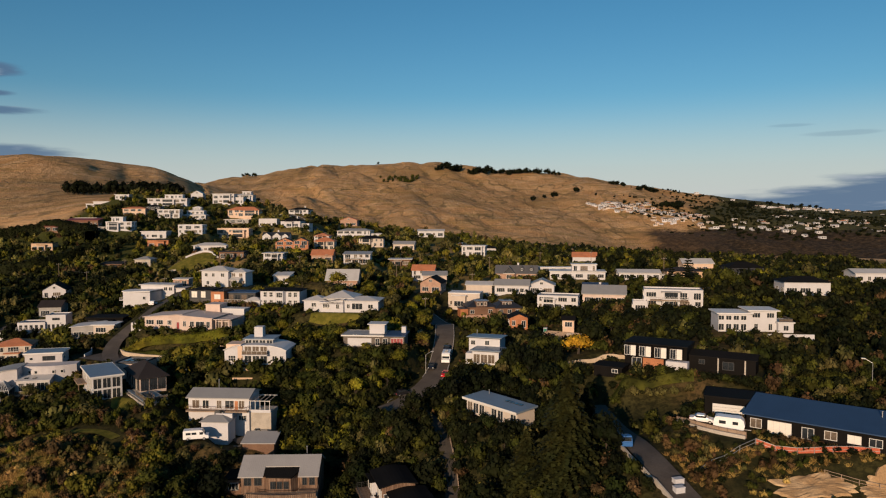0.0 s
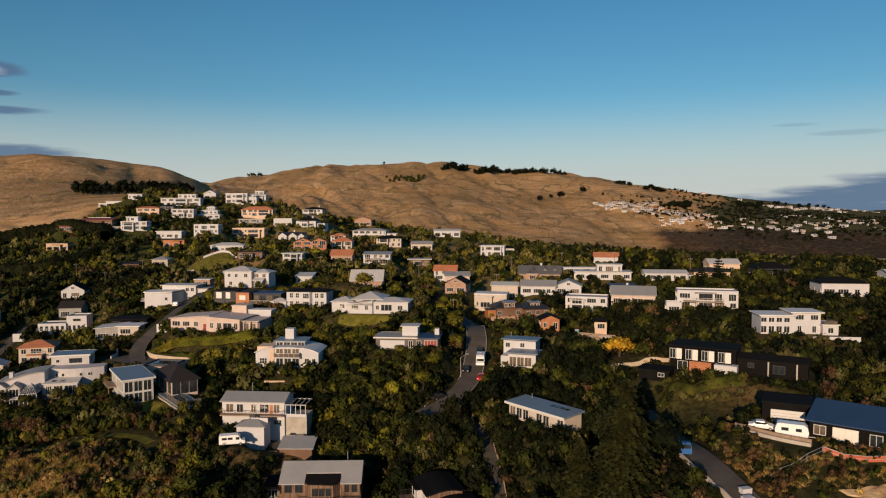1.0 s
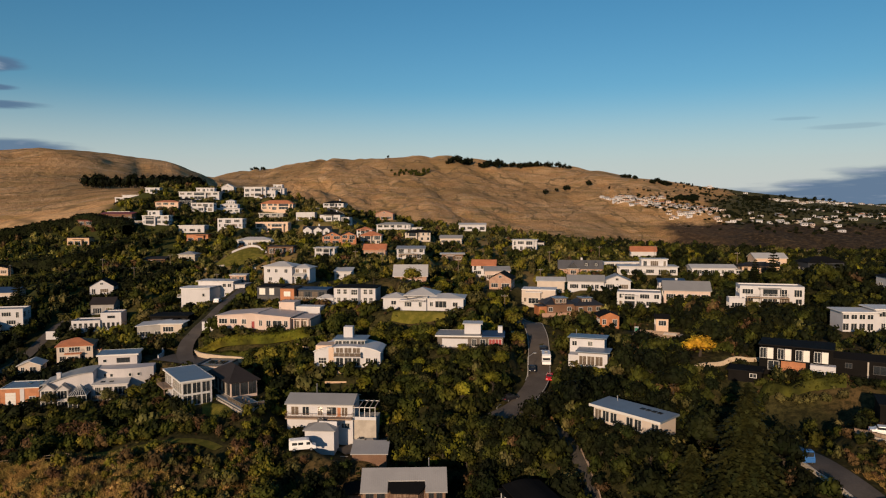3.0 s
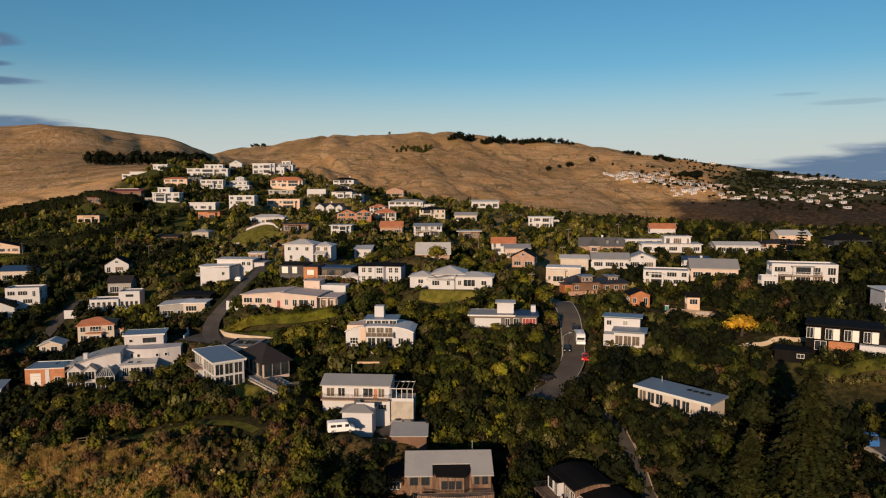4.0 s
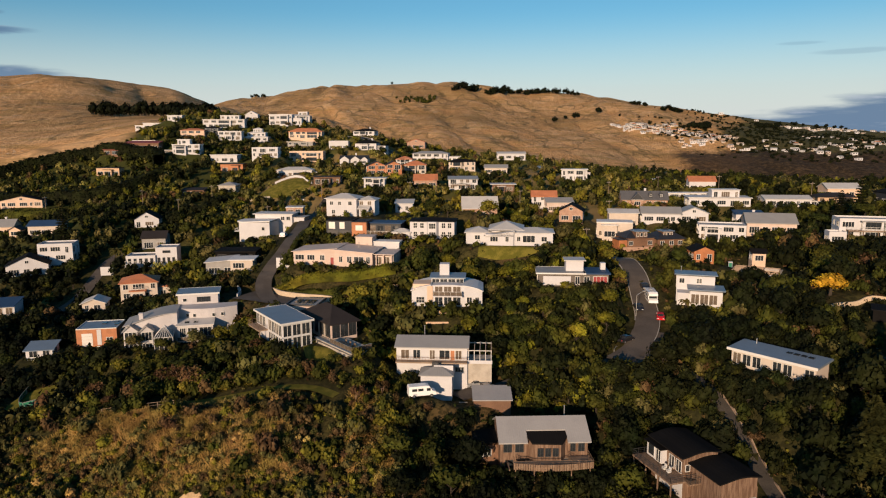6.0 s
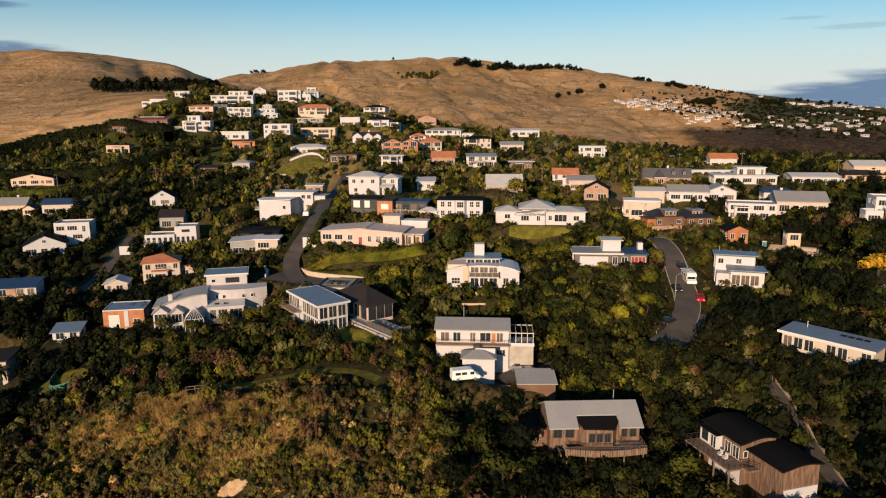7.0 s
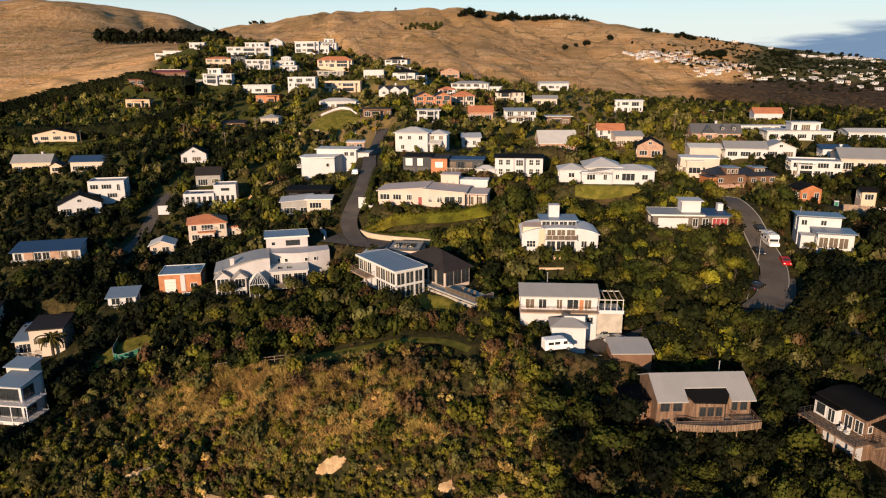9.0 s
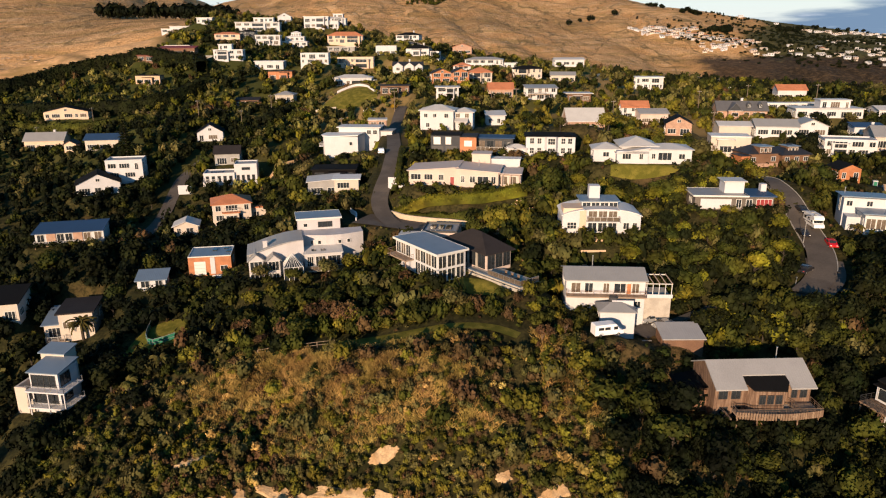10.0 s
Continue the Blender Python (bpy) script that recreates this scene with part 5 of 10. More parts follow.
plain_house('dark low house with a flat roof above the lane', -113.4, 236.5, 41.6, 12.0, 8.0, 3.0, 2, 'flat', 'black', 'roof_dark', 1, 1.6, 106, 'x', 'dframe', '', 0.4)
plain_house('white house with an orange roof behind the trees', -72.0, 420.0, 61.8, 9.0, 8.0, 4.2, -4, 'hip', 'white', 'roof_orange', 2, 1.6, 107, 'x', 'frame', '', 0.5)
plain_house('cream bungalow with a grey roof between gardens', -22.0, 402.0, 58.6, 12.0, 8.0, 3.4, -6, 'gable', 'cream', 'roof_grey', 1, 1.4, 108, 'x', 'frame', '', 0.5)
plain_house('pale grey house with a low roof among trees', 26.0, 420.0, 55.4, 12.0, 8.0, 3.4, -6, 'hip', 'greywhite', 'roof_dark', 1, 1.6, 109, 'x', 'frame', '', 0.5)

# ---- houses with shapes of their own ----
def pitched_annex(r, x0, x1, y0, y1, z, h, rise, wall, roofm):
    walls(r, x0, x1, y0, y1, z, z + h, wall, "annex_wall")
    hip_roof(r, x0, x1, y0, y1, z + h, rise, roofm, 0.4)


def veranda_house():
    r = house("white two-storey house with a grey metal roof and upper veranda", -52.3, 165.6, 30.4, -4, 15, 8, 7.6)
    walls(r, -7.4, 7.2, -3.6, 3.6, 0, 6.2, "white")
    gable_roof(r, -7.4, 7.2, -4.0, 4.0, 6.2, 1.25, "roof_grey", "white", "x", 0.35)
    for u, w, g in ((-5.6, 1.8, "glass_warm"), (-3.2, 1.6, "glass"), (0.0, 1.2, "glass_warm"), (2.6, 2.4, "glass"), (5.4, 1.4, "glass_warm")):
        window(r, "F", -3.6, u, 4.6, w, 2.0, 2, 1, "frame", g)
    door(r, "F", -3.6, 4.1, 3.45, m="orange")
    deck(r, -7.4, 7.2, -5.2, -3.6, 3.4, rail="brown", posts=False)
    for u, w in ((3.0, 1.9), (5.6, 1.9)):
        window(r, "F", -3.6, u, 1.5, w, 1.2, 3)
    window(r, "L", -7.4, 0.5, 4.6, 2.2, 1.2, 2)
    flue(r, -2.0, 1.6, 6.6, 9.2)
    pitched_annex(r, -1.8, 4.4, -9.6, -5.2, -0.4, 2.7, 1.0, "white", "roof_grey")
    boxes("annex_parapet", M["white"], r, (0.6, 4.5, -7.2, -6.9, 2.2, 3.5))
    window(r, "L", -1.8, -7.6, 1.2, 1.6, 1.1, 2)
    boxes("roof_box", M["dframe"], r, (0.2, 1.5, -6.9, -5.9, 2.6, 3.9))
    for i in range(5):
        boxes("pergola_post", M["frame"], r, (7.4 + i * 1.15, 7.52 + i * 1.15, -3.5, -3.38, 2.8, 5.6))
        boxes("pergola_rafter", M["peach"], r, (7.4 + i * 1.15, 7.52 + i * 1.15, -3.7, 2.2, 5.6, 5.76))
    boxes("pergola_beam", M["frame"], r, (7.2, 12.2, -3.5, -3.36, 5.46, 5.6), (7.2, 12.2, 2.0, 2.14, 5.46, 5.6))
    boxes("terrace_wall", M["stone"], r, (7.2, 12.2, -3.0, 2.4, -3, 2.8))
    boxes("pergola_wall", M["white"], r, (7.2, 12.3, -3.62, -3.5, 2.8, 3.5))


def timber_house():
    r = house("weathered timber house with a wide pale grey metal roof", -33.0, 141.9, 21.6, 2, 17, 11, 8.6)
    walls(r, -8.2, 8.2, -4.4, 5.2, 0, 6.3, "cedar")
    # roof with a notch over the bay
    z = lambda y: 8.75 - abs(y) * 0.5
    for x0, x1, y0 in ((-8.6, -3.2, -5.6), (-3.2, 4.2, -3.0), (4.2, 8.6, -5.6)):
        bm = bmesh.new()
        lo = [(x0, y0, z(y0)), (x1, y0, z(y0)), (x1, 0, z(0)), (x0, 0, z(0))]
        solid(bm, lo, [(p[0], p[1], p[2] + 0.22) for p in lo])
        part("roof", bm, M["roof_silver"], r)
    bm = bmesh.new()
    lo = [(-8.6, 0, z(0)), (8.6, 0, z(0)), (8.6, 5.6, z(5.6)), (-8.6, 5.6, z(5.6))]
    solid(bm, lo, [(p[0], p[1], p[2] + 0.22) for p in lo])
    part("roof", bm, M["roof_silver"], r)
    bm = bmesh.new()
    tri = [(-4.4, 6.28), (5.2, 6.28), (5.2, z(5.2) - 0.03), (0, 8.7), (-4.4, z(4.4) - 0.03)]
    solid(bm, [(-8.2, a, b) for a, b in tri], [(-7.9, a, b) for a, b in tri])
    part("gable_wall", bm, M["cedar"], r)
    bm = bmesh.new()
    solid(bm, [(7.9, a, b) for a, b in tri], [(8.2, a, b) for a, b in tri])
    part("gable_wall", bm, M["cedar"], r)
    # the bay: five-sided, timber below, windows above, flat dark roof
    foot = [(-3.0, -4.4), (-2.2, -6.0), (2.8, -6.3), (4.0, -4.4), (4.0, -2.6), (-3.0, -2.6)]
    bm = bmesh.new()
    solid(bm, [(x, y, -4) for x, y in foot], [(x, y, 6.2) for x, y in foot])
    part("bay", bm, M["cedar"], r)
    slant = lambda y: 6.25 + (y + 6.5) * 0.27
    big = [(-3.2, -4.2), (-2.5, -6.3), (3.0, -6.6), (4.2, -4.6), (4.2, -2.7), (-3.2, -2.7)]
    bm = bmesh.new()
    solid(bm, [(x, y, slant(y) - 0.15) for x, y in big], [(x, y, slant(y) + 0.08) for x, y in big])
    part("bay_roof", bm, M["roof_dark"], r)
    for u, w in ((-1.0, 1.1), (0.4, 1.1), (1.8, 1.1)):
        window(r, "F", -6.35, u, 4.6, w, 1.6, 2, 1, "dframe", "glass")
    for u, w in ((-6.8, 1.6), (-4.6, 1.6), (5.4, 1.0), (7.0, 1.2)):
        window(r, "F", -4.4, u, 4.7, w, 1.7, 2, 1, "dframe")
    for u in (-6.5, -4.2, 5.6, 7.2):
        window(r, "F", -4.4, u, 1.6, 1.5, 1.6, 2, 1, "dframe")
    for u in (-6.9, -3.4, 4.6, 7.9):
        boxes("deck_brace", M["wood"], r, (u - 0.1, u + 0.1, -8.3, -4.5, 2.2, 2.45))
    d = deck(r, -6.0, 8.0, -8.4, -6.35, 3.0, rail="wood", drop=6)
    deck(r, 4.4, 8.4, -8.4, -4.4, 2.98, rail="wood", posts=False)
    n = 34       # upright boards round the deck, bowed outwards in the middle
    for i in range(n):
        u = -6.0 + 14.2 * i / (n - 1)
        y = -8.45 - 0.9 * math.sin(math.pi * i / (n - 1))
        boxes("board", M["wood"], r, (u - 0.17, u + 0.17, y - 0.04, y, 2.5, 3.1 + 0.6))
    boxes("lower_wall", M["stone"], r, (2.0, 8.2, -5.4, -4.5, -2.5, 2.7))
    boxes("handrail", M["dframe"], r, (-6.2, 8.3, -8.5, -8.4, 3.85, 3.93))
    # low wing with a dark roof
    walls(r, -12.6, -8.2, -1.5, 4.2, 0, 4.0, "brown", "wing_wall")
    side_slope_roof(r, -12.6, -8.2, -1.5, 4.2, 4.0, 4.6, "roof_dark", 0.3)
    window(r, "F", -1.5, -10.6, 2.6, 2.2, 1.6, 3)
    flue(r, 5.0, 2.0, 7.6, 10.0)
    r.scale = (0.93, 0.94, 0.95)


def shed():
    r = house("brown timber garage with a pale metal roof", -40.8, 154.3, 26.6, 0, 7.4, 5.4, 3.4, "garage", "garage")
    walls(r, -3.5, 3.5, -2.4, 2.4, 0, 2.5, "brown")
    slope_roof(r, -3.5, 3.5, -2.4, 2.4, 2.5, 3.4, "roof_silver", 0.35, wall="brown")
    garage_door(r, "L", -3.5, 0.1, 0, 2.6, 2.1, "brown")
    boxes("retaining_wall", M["stone"], r, (-6.4, -3.6, 0.4, 0.8, -3, 0.9))


def glass_house():
    r = house("white flat-roofed glass house on a slope", -85.6, 173.6, 34.8, -55, 15, 7, 6)
    walls(r, -7.5, 7.5, -3.3, 3.3, 0, 5.5, "white")
    flat_roof(r, -7.5, 7.5, -3.3, 3.3, 5.5, "roof_sky", 0.45, 0.35, fascia="frame")
    for i in range(4):
        window(r, "F", -3.3, 0.7 + i * 1.9, 4.0, 1.8, 2.5, 2, 1, "frame", "glass" if i % 2 else "glass_warm")
        window(r, "F", -3.3, 0.7 + i * 1.9, 1.3, 1.8, 2.4, 2, 1, "frame", "glass")
    for i in range(3):
        window(r, "F", -3.3, -6.4 + i * 1.8, 4.0, 1.7, 2.4, 2, 1, "frame", "glass_warm" if i == 1 else "glass")
        window(r, "R", 7.5, -2.2 + i * 2.1, 4.0, 1.9, 2.5, 2, 1)
        window(r, "R", 7.5, -2.2 + i * 2.1, 1.3, 1.9, 2.4, 2, 1)
    deck(r, -7.6, -0.8, -5.4, -3.3, 2.7, rail="wood", posts=True, drop=5)
    for q in range(5):
        window(r, "B", 3.3, -5 + q * 2.4, 4.1, 1.4, 1.4, 2)


def pavilion():
    r = house("stone and glass pavilion with a dark hipped roof", -76.0, 177.2, 35.6, -54, 15, 7.4, 7)
    walls(r, -7.0, 7.0, -3.1, 3.1, 0, 3.7, "beige")
    hip_roof(r, -7.0, 7.0, -3.1, 3.1, 3.7, 2.9, "roof_brown", 0.75, ridge=3.0)
    for i in range(5):
        window(r, "F", -3.1, -5.4 + i * 2.7, 1.9, 2.2, 2.9, 2, 1, "dframe", "glass")
        boxes("column", M["stone"], r, (-6.95 + i * 2.7, -6.6 + i * 2.7, -3.4, -3.12, -3, 3.6))
    for i in range(3):
        window(r, "R", 7.0, -2.0 + i * 2.0, 1.9, 1.8, 2.9, 2, 1, "dframe", "glass")
    # terrace with a glass balustrade over a stone wall
    q = thing("terrace", -71.6, 167.4, 35.9, -51, "stone terrace with a glass balustrade and chairs", "terrace")
    FOOT.append((-71.6, 167.4, 7.6, 2.6, radians(-51), 35.0, 1.0))
    boxes("terrace_slab", M["concrete"], q, (-7.4, 7.4, -2.5, 2.6, -6, 0))
    boxes("coping", M["roof_sky"], q, (-7.6, 7.6, -2.8, -2.1, 0.0, 0.14))
    railing(q, [(-1.5, -2.3), (7.3, -2.3), (7.3, 2.5)], 0.0, 1.1, "steel", 1.6, True)
    boxes("lower_wall", M["stone"], q, (-7.8, 7.8, -3.1, -2.82, -6, -0.3))
    for i in range(3):
        c = boxes("outdoor_chair", M["wood"], q, (0.6 + i * 1.7, 1.2 + i * 1.7, -0.3, 0.2, 0, 0.42), (0.6 + i * 1.7, 1.2 + i * 1.7, 0.2, 0.28, 0, 0.9))
    boxes("outdoor_table", M["wood"], q, (0.6, 4.6, -1.5, -0.7, 0.66, 0.74), (0.7, 0.8, -1.4, -0.8, 0, 0.66), (4.4, 4.5, -1.4, -0.8, 0, 0.66))
    g = house("flat-roofed garage with a glazed roof light", -83.2, 187.2, 36.8, -8, 8.6, 8.6, 3.6, "garage", "garage")
    walls(g, -3.9, 3.9, -3.9, 3.9, 0, 3.1, "beige")
    parapet(g, -3.9, 3.9, -3.9, 3.9, 3.1, "dframe", 0.4, 0.3)
    for i in range(3):
        boxes("roof_light", M["glass"], g, (-2.4 + i * 1.7, -1.2 + i * 1.7, -1.5, 1.8, 3.18, 3.4))
    walls(g, -8.4, -3.9, -5.2, -1.8, 0, 2.4, "white", "link_wall")
    flat_roof(g, -8.4, -3.9, -5.2, -1.8, 2.4, "roof_pale", 0.3)


def arc_house():
    r = house("white house with a curved roof, cedar panel and glazed balcony", -49.2, 186.8, 40.0, -3, 16.6, 9.6, 6)
    # front wall under a shallow arc
    n, a = 14, 8.2
    arc = lambda x, k=1.0: 2.7 + 2.5 * math.sqrt(max(0.0, 1 - (x / 8.9) ** 2)) * k
    xs = [-a + 2 * a * i / n for i in range(n + 1)]
    bm = bmesh.new()
    sec = [(-a, -4)] + [(a, -4)] + [(x, arc(x)) for x in xs[::-1]]
    solid(bm, [(x, -4.5, z) for x, z in sec], [(x, 4.5, z) for x, z in sec])
    part("wall", bm, M["white"], r)
    left, right = [x for x in xs if x < -3.0], [x for x in xs if x > 3.2]
    for side in (left, right):
        bent_sheet("roof", M["roof_white"], r, [(x * 1.03, arc(x) + 0.01) for x in side], -4.9, 4.9, 0.16)
    walls(r, -3.8, 3.8, -1.2, 4.3, 4.6, 6.1, "white", "upper_wall")
    flat_roof(r, -3.8, 3.8, -1.2, 4.3, 6.1, "roof_sky", 0.5, 0.22)
    for i in range(4):
        window(r, "F", -1.2, -2.8 + i * 1.9, 5.3, 1.8, 1.3, 2)
    boxes("stair_tower", M["white"], r, (-2.0, 0.3, 1.2, 3.6, 6.1, 9.0))
    boxes("cedar_panel", M["peach"], r, (-4.6, -3.3, -4.72, -4.45, -4, 4.9))
    boxes("cedar_upper", M["peach"], r, (-8.0, -3.9, -3.8, 1.0, 4.0, 5.2), label="peach clad upper room")
    boxes("balcony", M["white"], r, (-3.2, 3.6, -5.9, -4.5, 2.55, 2.8))
    railing(r, [(-3.1, -4.6), (-3.1, -5.8), (3.5, -5.8), (3.5, -4.6)], 2.8, 1.0, "frame", 1.3, True)
    for i in range(3):
        window(r, "F", -4.5, -1.9 + i * 2.1, 3.9, 1.9, 1.9, 2, 1, "frame", "glass_warm")
        window(r, "F", -4.5, -1.9 + i * 2.1, 1.3, 1.9, 2.1, 2, 1, "frame", "glass")
    for u, w in ((-6.2, 2.0), (5.2, 1.3), (7.0, 1.0)):
        window(r, "F", -4.5, u, 1.6, w, 1.5, 3 if w > 1.5 else 2, 2 if w > 1.5 else 1)


def long_beige_house():
    r = house("long beige house with shallow roofs and a red door", -76.6, 215.6, 44.4, -9, 29, 13, 5)
    walls(r, -14.2, -2.0, -5.0, 5.0, 0, 3.6, "beige")
    side_slope_roof(r, -14.2, -2.0, -5.0, 5.0, 3.6, 4.6, "roof_beige", 0.45, wall="beige")
    walls(r, -2.0, 8.4, -6.2, 4.2, 0, 3.8, "beige", "middle_wall")
    side_slope_roof(r, -2.0, 8.4, -6.2, 4.2, 4.5, 3.8, "roof_beige", 0.45, wall="beige")
    walls(r, 8.4, 13.8, -4.4, 3.6, 0, 2.9, "beige", "end_wall")
    flat_roof(r, 8.4, 13.8, -5.2, 3.6, 3.3, "roof_beige", 0.3, 0.2)
    for x in (9.2, 11.2, 13.4):
        boxes("porch_post", M["beige"], r, (x - 0.12, x + 0.12, -5.3, -5.06, 0, 3.3))
    walls(r, 0.6, 5.4, 5.0, 10.0, 0, 6.4, "beige", "upper_room")
    flat_roof(r, 0.6, 5.4, 5.0, 10.0, 6.4, "roof_beige", 0.2, 0.2)
    walls(r, 5.4, 13.0, 6.0, 10.0, 0, 5.0, "white", "rear_wall")
    flat_roof(r, 5.4, 13.0, 6.0, 10.0, 5.0, "roof_white", 0.2, 0.2)
    for u, w in ((-12.4, 2.6), (-9.2, 2.2), (-6.0, 1.4)):
        window(r, "F", -5.0, u, 2.1, w, 1.5, 3)
    door(r, "F", -5.0, -3.2, 0.2, m="red")
    for u, w in ((-0.4, 1.0), (2.0, 1.4), (4.6, 2.8), (7.2, 1.2)):
        window(r, "F", -6.2, u, 2.0, w, 1.7, 2)
    for u in (9.6, 11.8):
        window(r, "F", -4.4, u, 1.6, 1.9, 2.2, 2, 1, "frame", "glass_warm")
    boxes("garden_wall", M["white"], r, (-20.0, -14.2, -3.2, -2.9, -2.5, 1.4))
    flue(r, 3.0, 0, 4.2, 5.6)


def charcoal_house():
    r = house("charcoal house with a cedar cube and flat dark roof", -74.4, 238.6, 48.9, -8, 23, 8.4, 4.8)
    walls(r, -11.4, -3.0, -3.6, 4.0, 0, 4.7, "darkgrey")
    flat_roof(r, -11.4, -3.0, -3.6, 4.0, 4.7, "roof_dark", 0.15, 0.25)
    boxes("cedar_cube", M["orange"], r, (-3.0, 1.6, -5.0, 3.0, -3, 4.5))
    boxes("cube_roof", M["roof_brown"], r, (-3.1, 1.8, -5.1, 3.1, 4.5, 4.7))
    walls(r, 1.6, 11.6, -2.4, 4.0, 0, 4.0, "darkgrey", "wing_wall")
    flat_roof(r, 1.6, 11.6, -2.6, 4.0, 4.0, "roof_blue", 0.5, 0.22)
    window(r, "F", -3.6, -9.6, 3.3, 2.0, 2.1, 2, 1, "frame", "blind")
    window(r, "F", -3.6, -6.4, 3.3, 1.6, 2.1, 2, 1, "frame", "blind")
    for u in (-9.4, -5.6):
        garage_door(r, "F", -3.6, u, -0.2, 3.2, 2.0, "dframe")
    window(r, "F", -5.0, -0.7, 2.8, 2.2, 1.6, 2, 1, "frame", "blind")
    for i in range(4):
        window(r, "F", -2.4, 2.9 + i * 2.35, 2.2, 2.0, 2.4, 2, 1, "dframe", "glass" if i % 2 else "glass_warm")
    deck(r, 1.6, 11.4, -5.0, -2.4, 0.9, m="concrete", rail="steel", glassy=True, posts=False)
    boxes("terrace_wall", M["white"], r, (1.0, 11.6, -6.0, -5.1, -4, 0.7))


def hipped_white_house():
    r = house("white two-storey house with pale hipped roofs", -81.3, 262.2, 52.4, -8, 16.5, 9, 7.6)
    walls(r, -8.0, 2.4, -4.0, 4.4, 0, 6.0, "white")
    hip_roof(r, -8.0, 2.4, -4.0, 4.4, 6.0, 1.5, "roof_pale", 0.6)
    walls(r, 2.4, 8.2, -2.0, 4.4, 0, 5.4, "white", "wing_wall")
    hip_roof(r, 2.4, 8.2, -2.0, 4.4, 5.4, 1.2, "roof_pale", 0.6)
    walls(r, 3.2, 6.4, -3.8, -2.0, 0, 2.6, "white", "porch_wall")
    slope_roof(r, 3.0, 6.6, -4.2, -2.0, 2.6, 3.4, "roof_pale", 0.3)
    for u, z, w, h in ((-6.2, 4.4, 1.2, 1.3), (-3.4, 4.4, 1.1, 1.3), (0.2, 4.4, 1.3, 1.4), (-5.6, 1.5, 1.2, 1.4), (-1.4, 1.5, 1.2, 1.4)):
        window(r, "F", -4.0, u, z, w, h, 2)
    for u, z, w in ((3.6, 4.3, 1.4), (6.4, 4.3, 1.4), (7.2, 1.5, 1.3)):
        window(r, "F", -2.0, u, z, w, 1.4, 2, 1, "frame", "glass_warm")
    window(r, "L", -8.0, 0, 4.3, 1.6, 1.3, 2)


def black_roof_cottage():
    r = house("white house with bay windows and a black flat roof", -53.2, 232.8, 49.0, -6, 13.6, 9, 6.2)
    walls(r, -6.6, 6.6, -4.0, 4.2, 0, 5.3, "white")
    hip_roof(r, -6.6, 6.6, -4.0, 4.2, 5.3, 0.7, "roof_dark", 0.5)
    foot = [(-1.6, -4.0), (-1.0, -5.2), (1.4, -5.2), (2.0, -4.0)]
    bm = bmesh.new()
    solid(bm, [(x, y, -4) for x, y in foot], [(x, y, 5.2) for x, y in foot])
    part("bay", bm, M["white"], r)
    for z in (4.0, 1.4):
        window(r, "F", -5.2, 0.2, z, 2.0, 1.7, 3, 2)
        for u in (-5.0, -3.0, 3.4, 5.2):
            window(r, "F", -4.0, u, z, 1.2, 1.6, 2, 2)
    walls(r, -11.6, -6.6, -4.6, -1.0, -1.0, 2.0, "white", "porch_wall")
    hip_roof(r, -11.6, -6.6, -4.6, -1.0, 2.0, 1.0, "roof_pale", 0.4)
    boxes("garden_wall", M["white"], r, (-11.0, 6.0, -7.4, -7.1, -3, -0.3))


def broad_white_house():
    r = house("broad white house with overlapping pale hipped roofs", -31.4, 221.4, 49.0, -6, 24, 13, 6)
    walls(r, -12.2, -5.4, -3.2, 4.0, 0, 3.3, "white")
    hip_roof(r, -12.2, -5.4, -3.2, 4.0, 3.3, 1.3, "roof_pale", 0.5)
    walls(r, -5.4, 3.6, -1.6, 7.0, 0, 4.4, "white", "middle_wall")
    hip_roof(r, -5.4, 3.6, -3.4, 7.0, 4.2, 1.9, "roof_pale", 0.6)
    walls(r, -6.6, 1.2, -6.2, -1.6, 0, 3.2, "white", "front_wall")
    side_slope_roof(r, -6.6, 1.2, -6.2, -1.6, 2.6, 3.9, "roof_pale", 0.4, wall="white")
    walls(r, 1.2, 12.0, -5.4, 3.4, 0, 3.7, "white", "right_wall")
    hip_roof(r, 1.2, 12.0, -5.4, 3.4, 3.7, 1.0, "roof_pale", 0.5)
    for u, pl, w, h in ((-9.0, -3.2, 1.6, 1.3), (-4.2, -6.2, 2.2, 1.5), (-0.6, -6.2, 1.0, 1.5), (5.4, -5.4, 3.4, 2.0), (9.6, -5.4, 1.6, 1.4), (2.6, -5.4, 1.0, 1.4)):
        window(r, "F", pl, u, 1.9, w, h, 3 if w > 2 else 2, 1)
    window(r, "L", -12.2, 0.4, 1.8, 2.0, 1.3, 3)


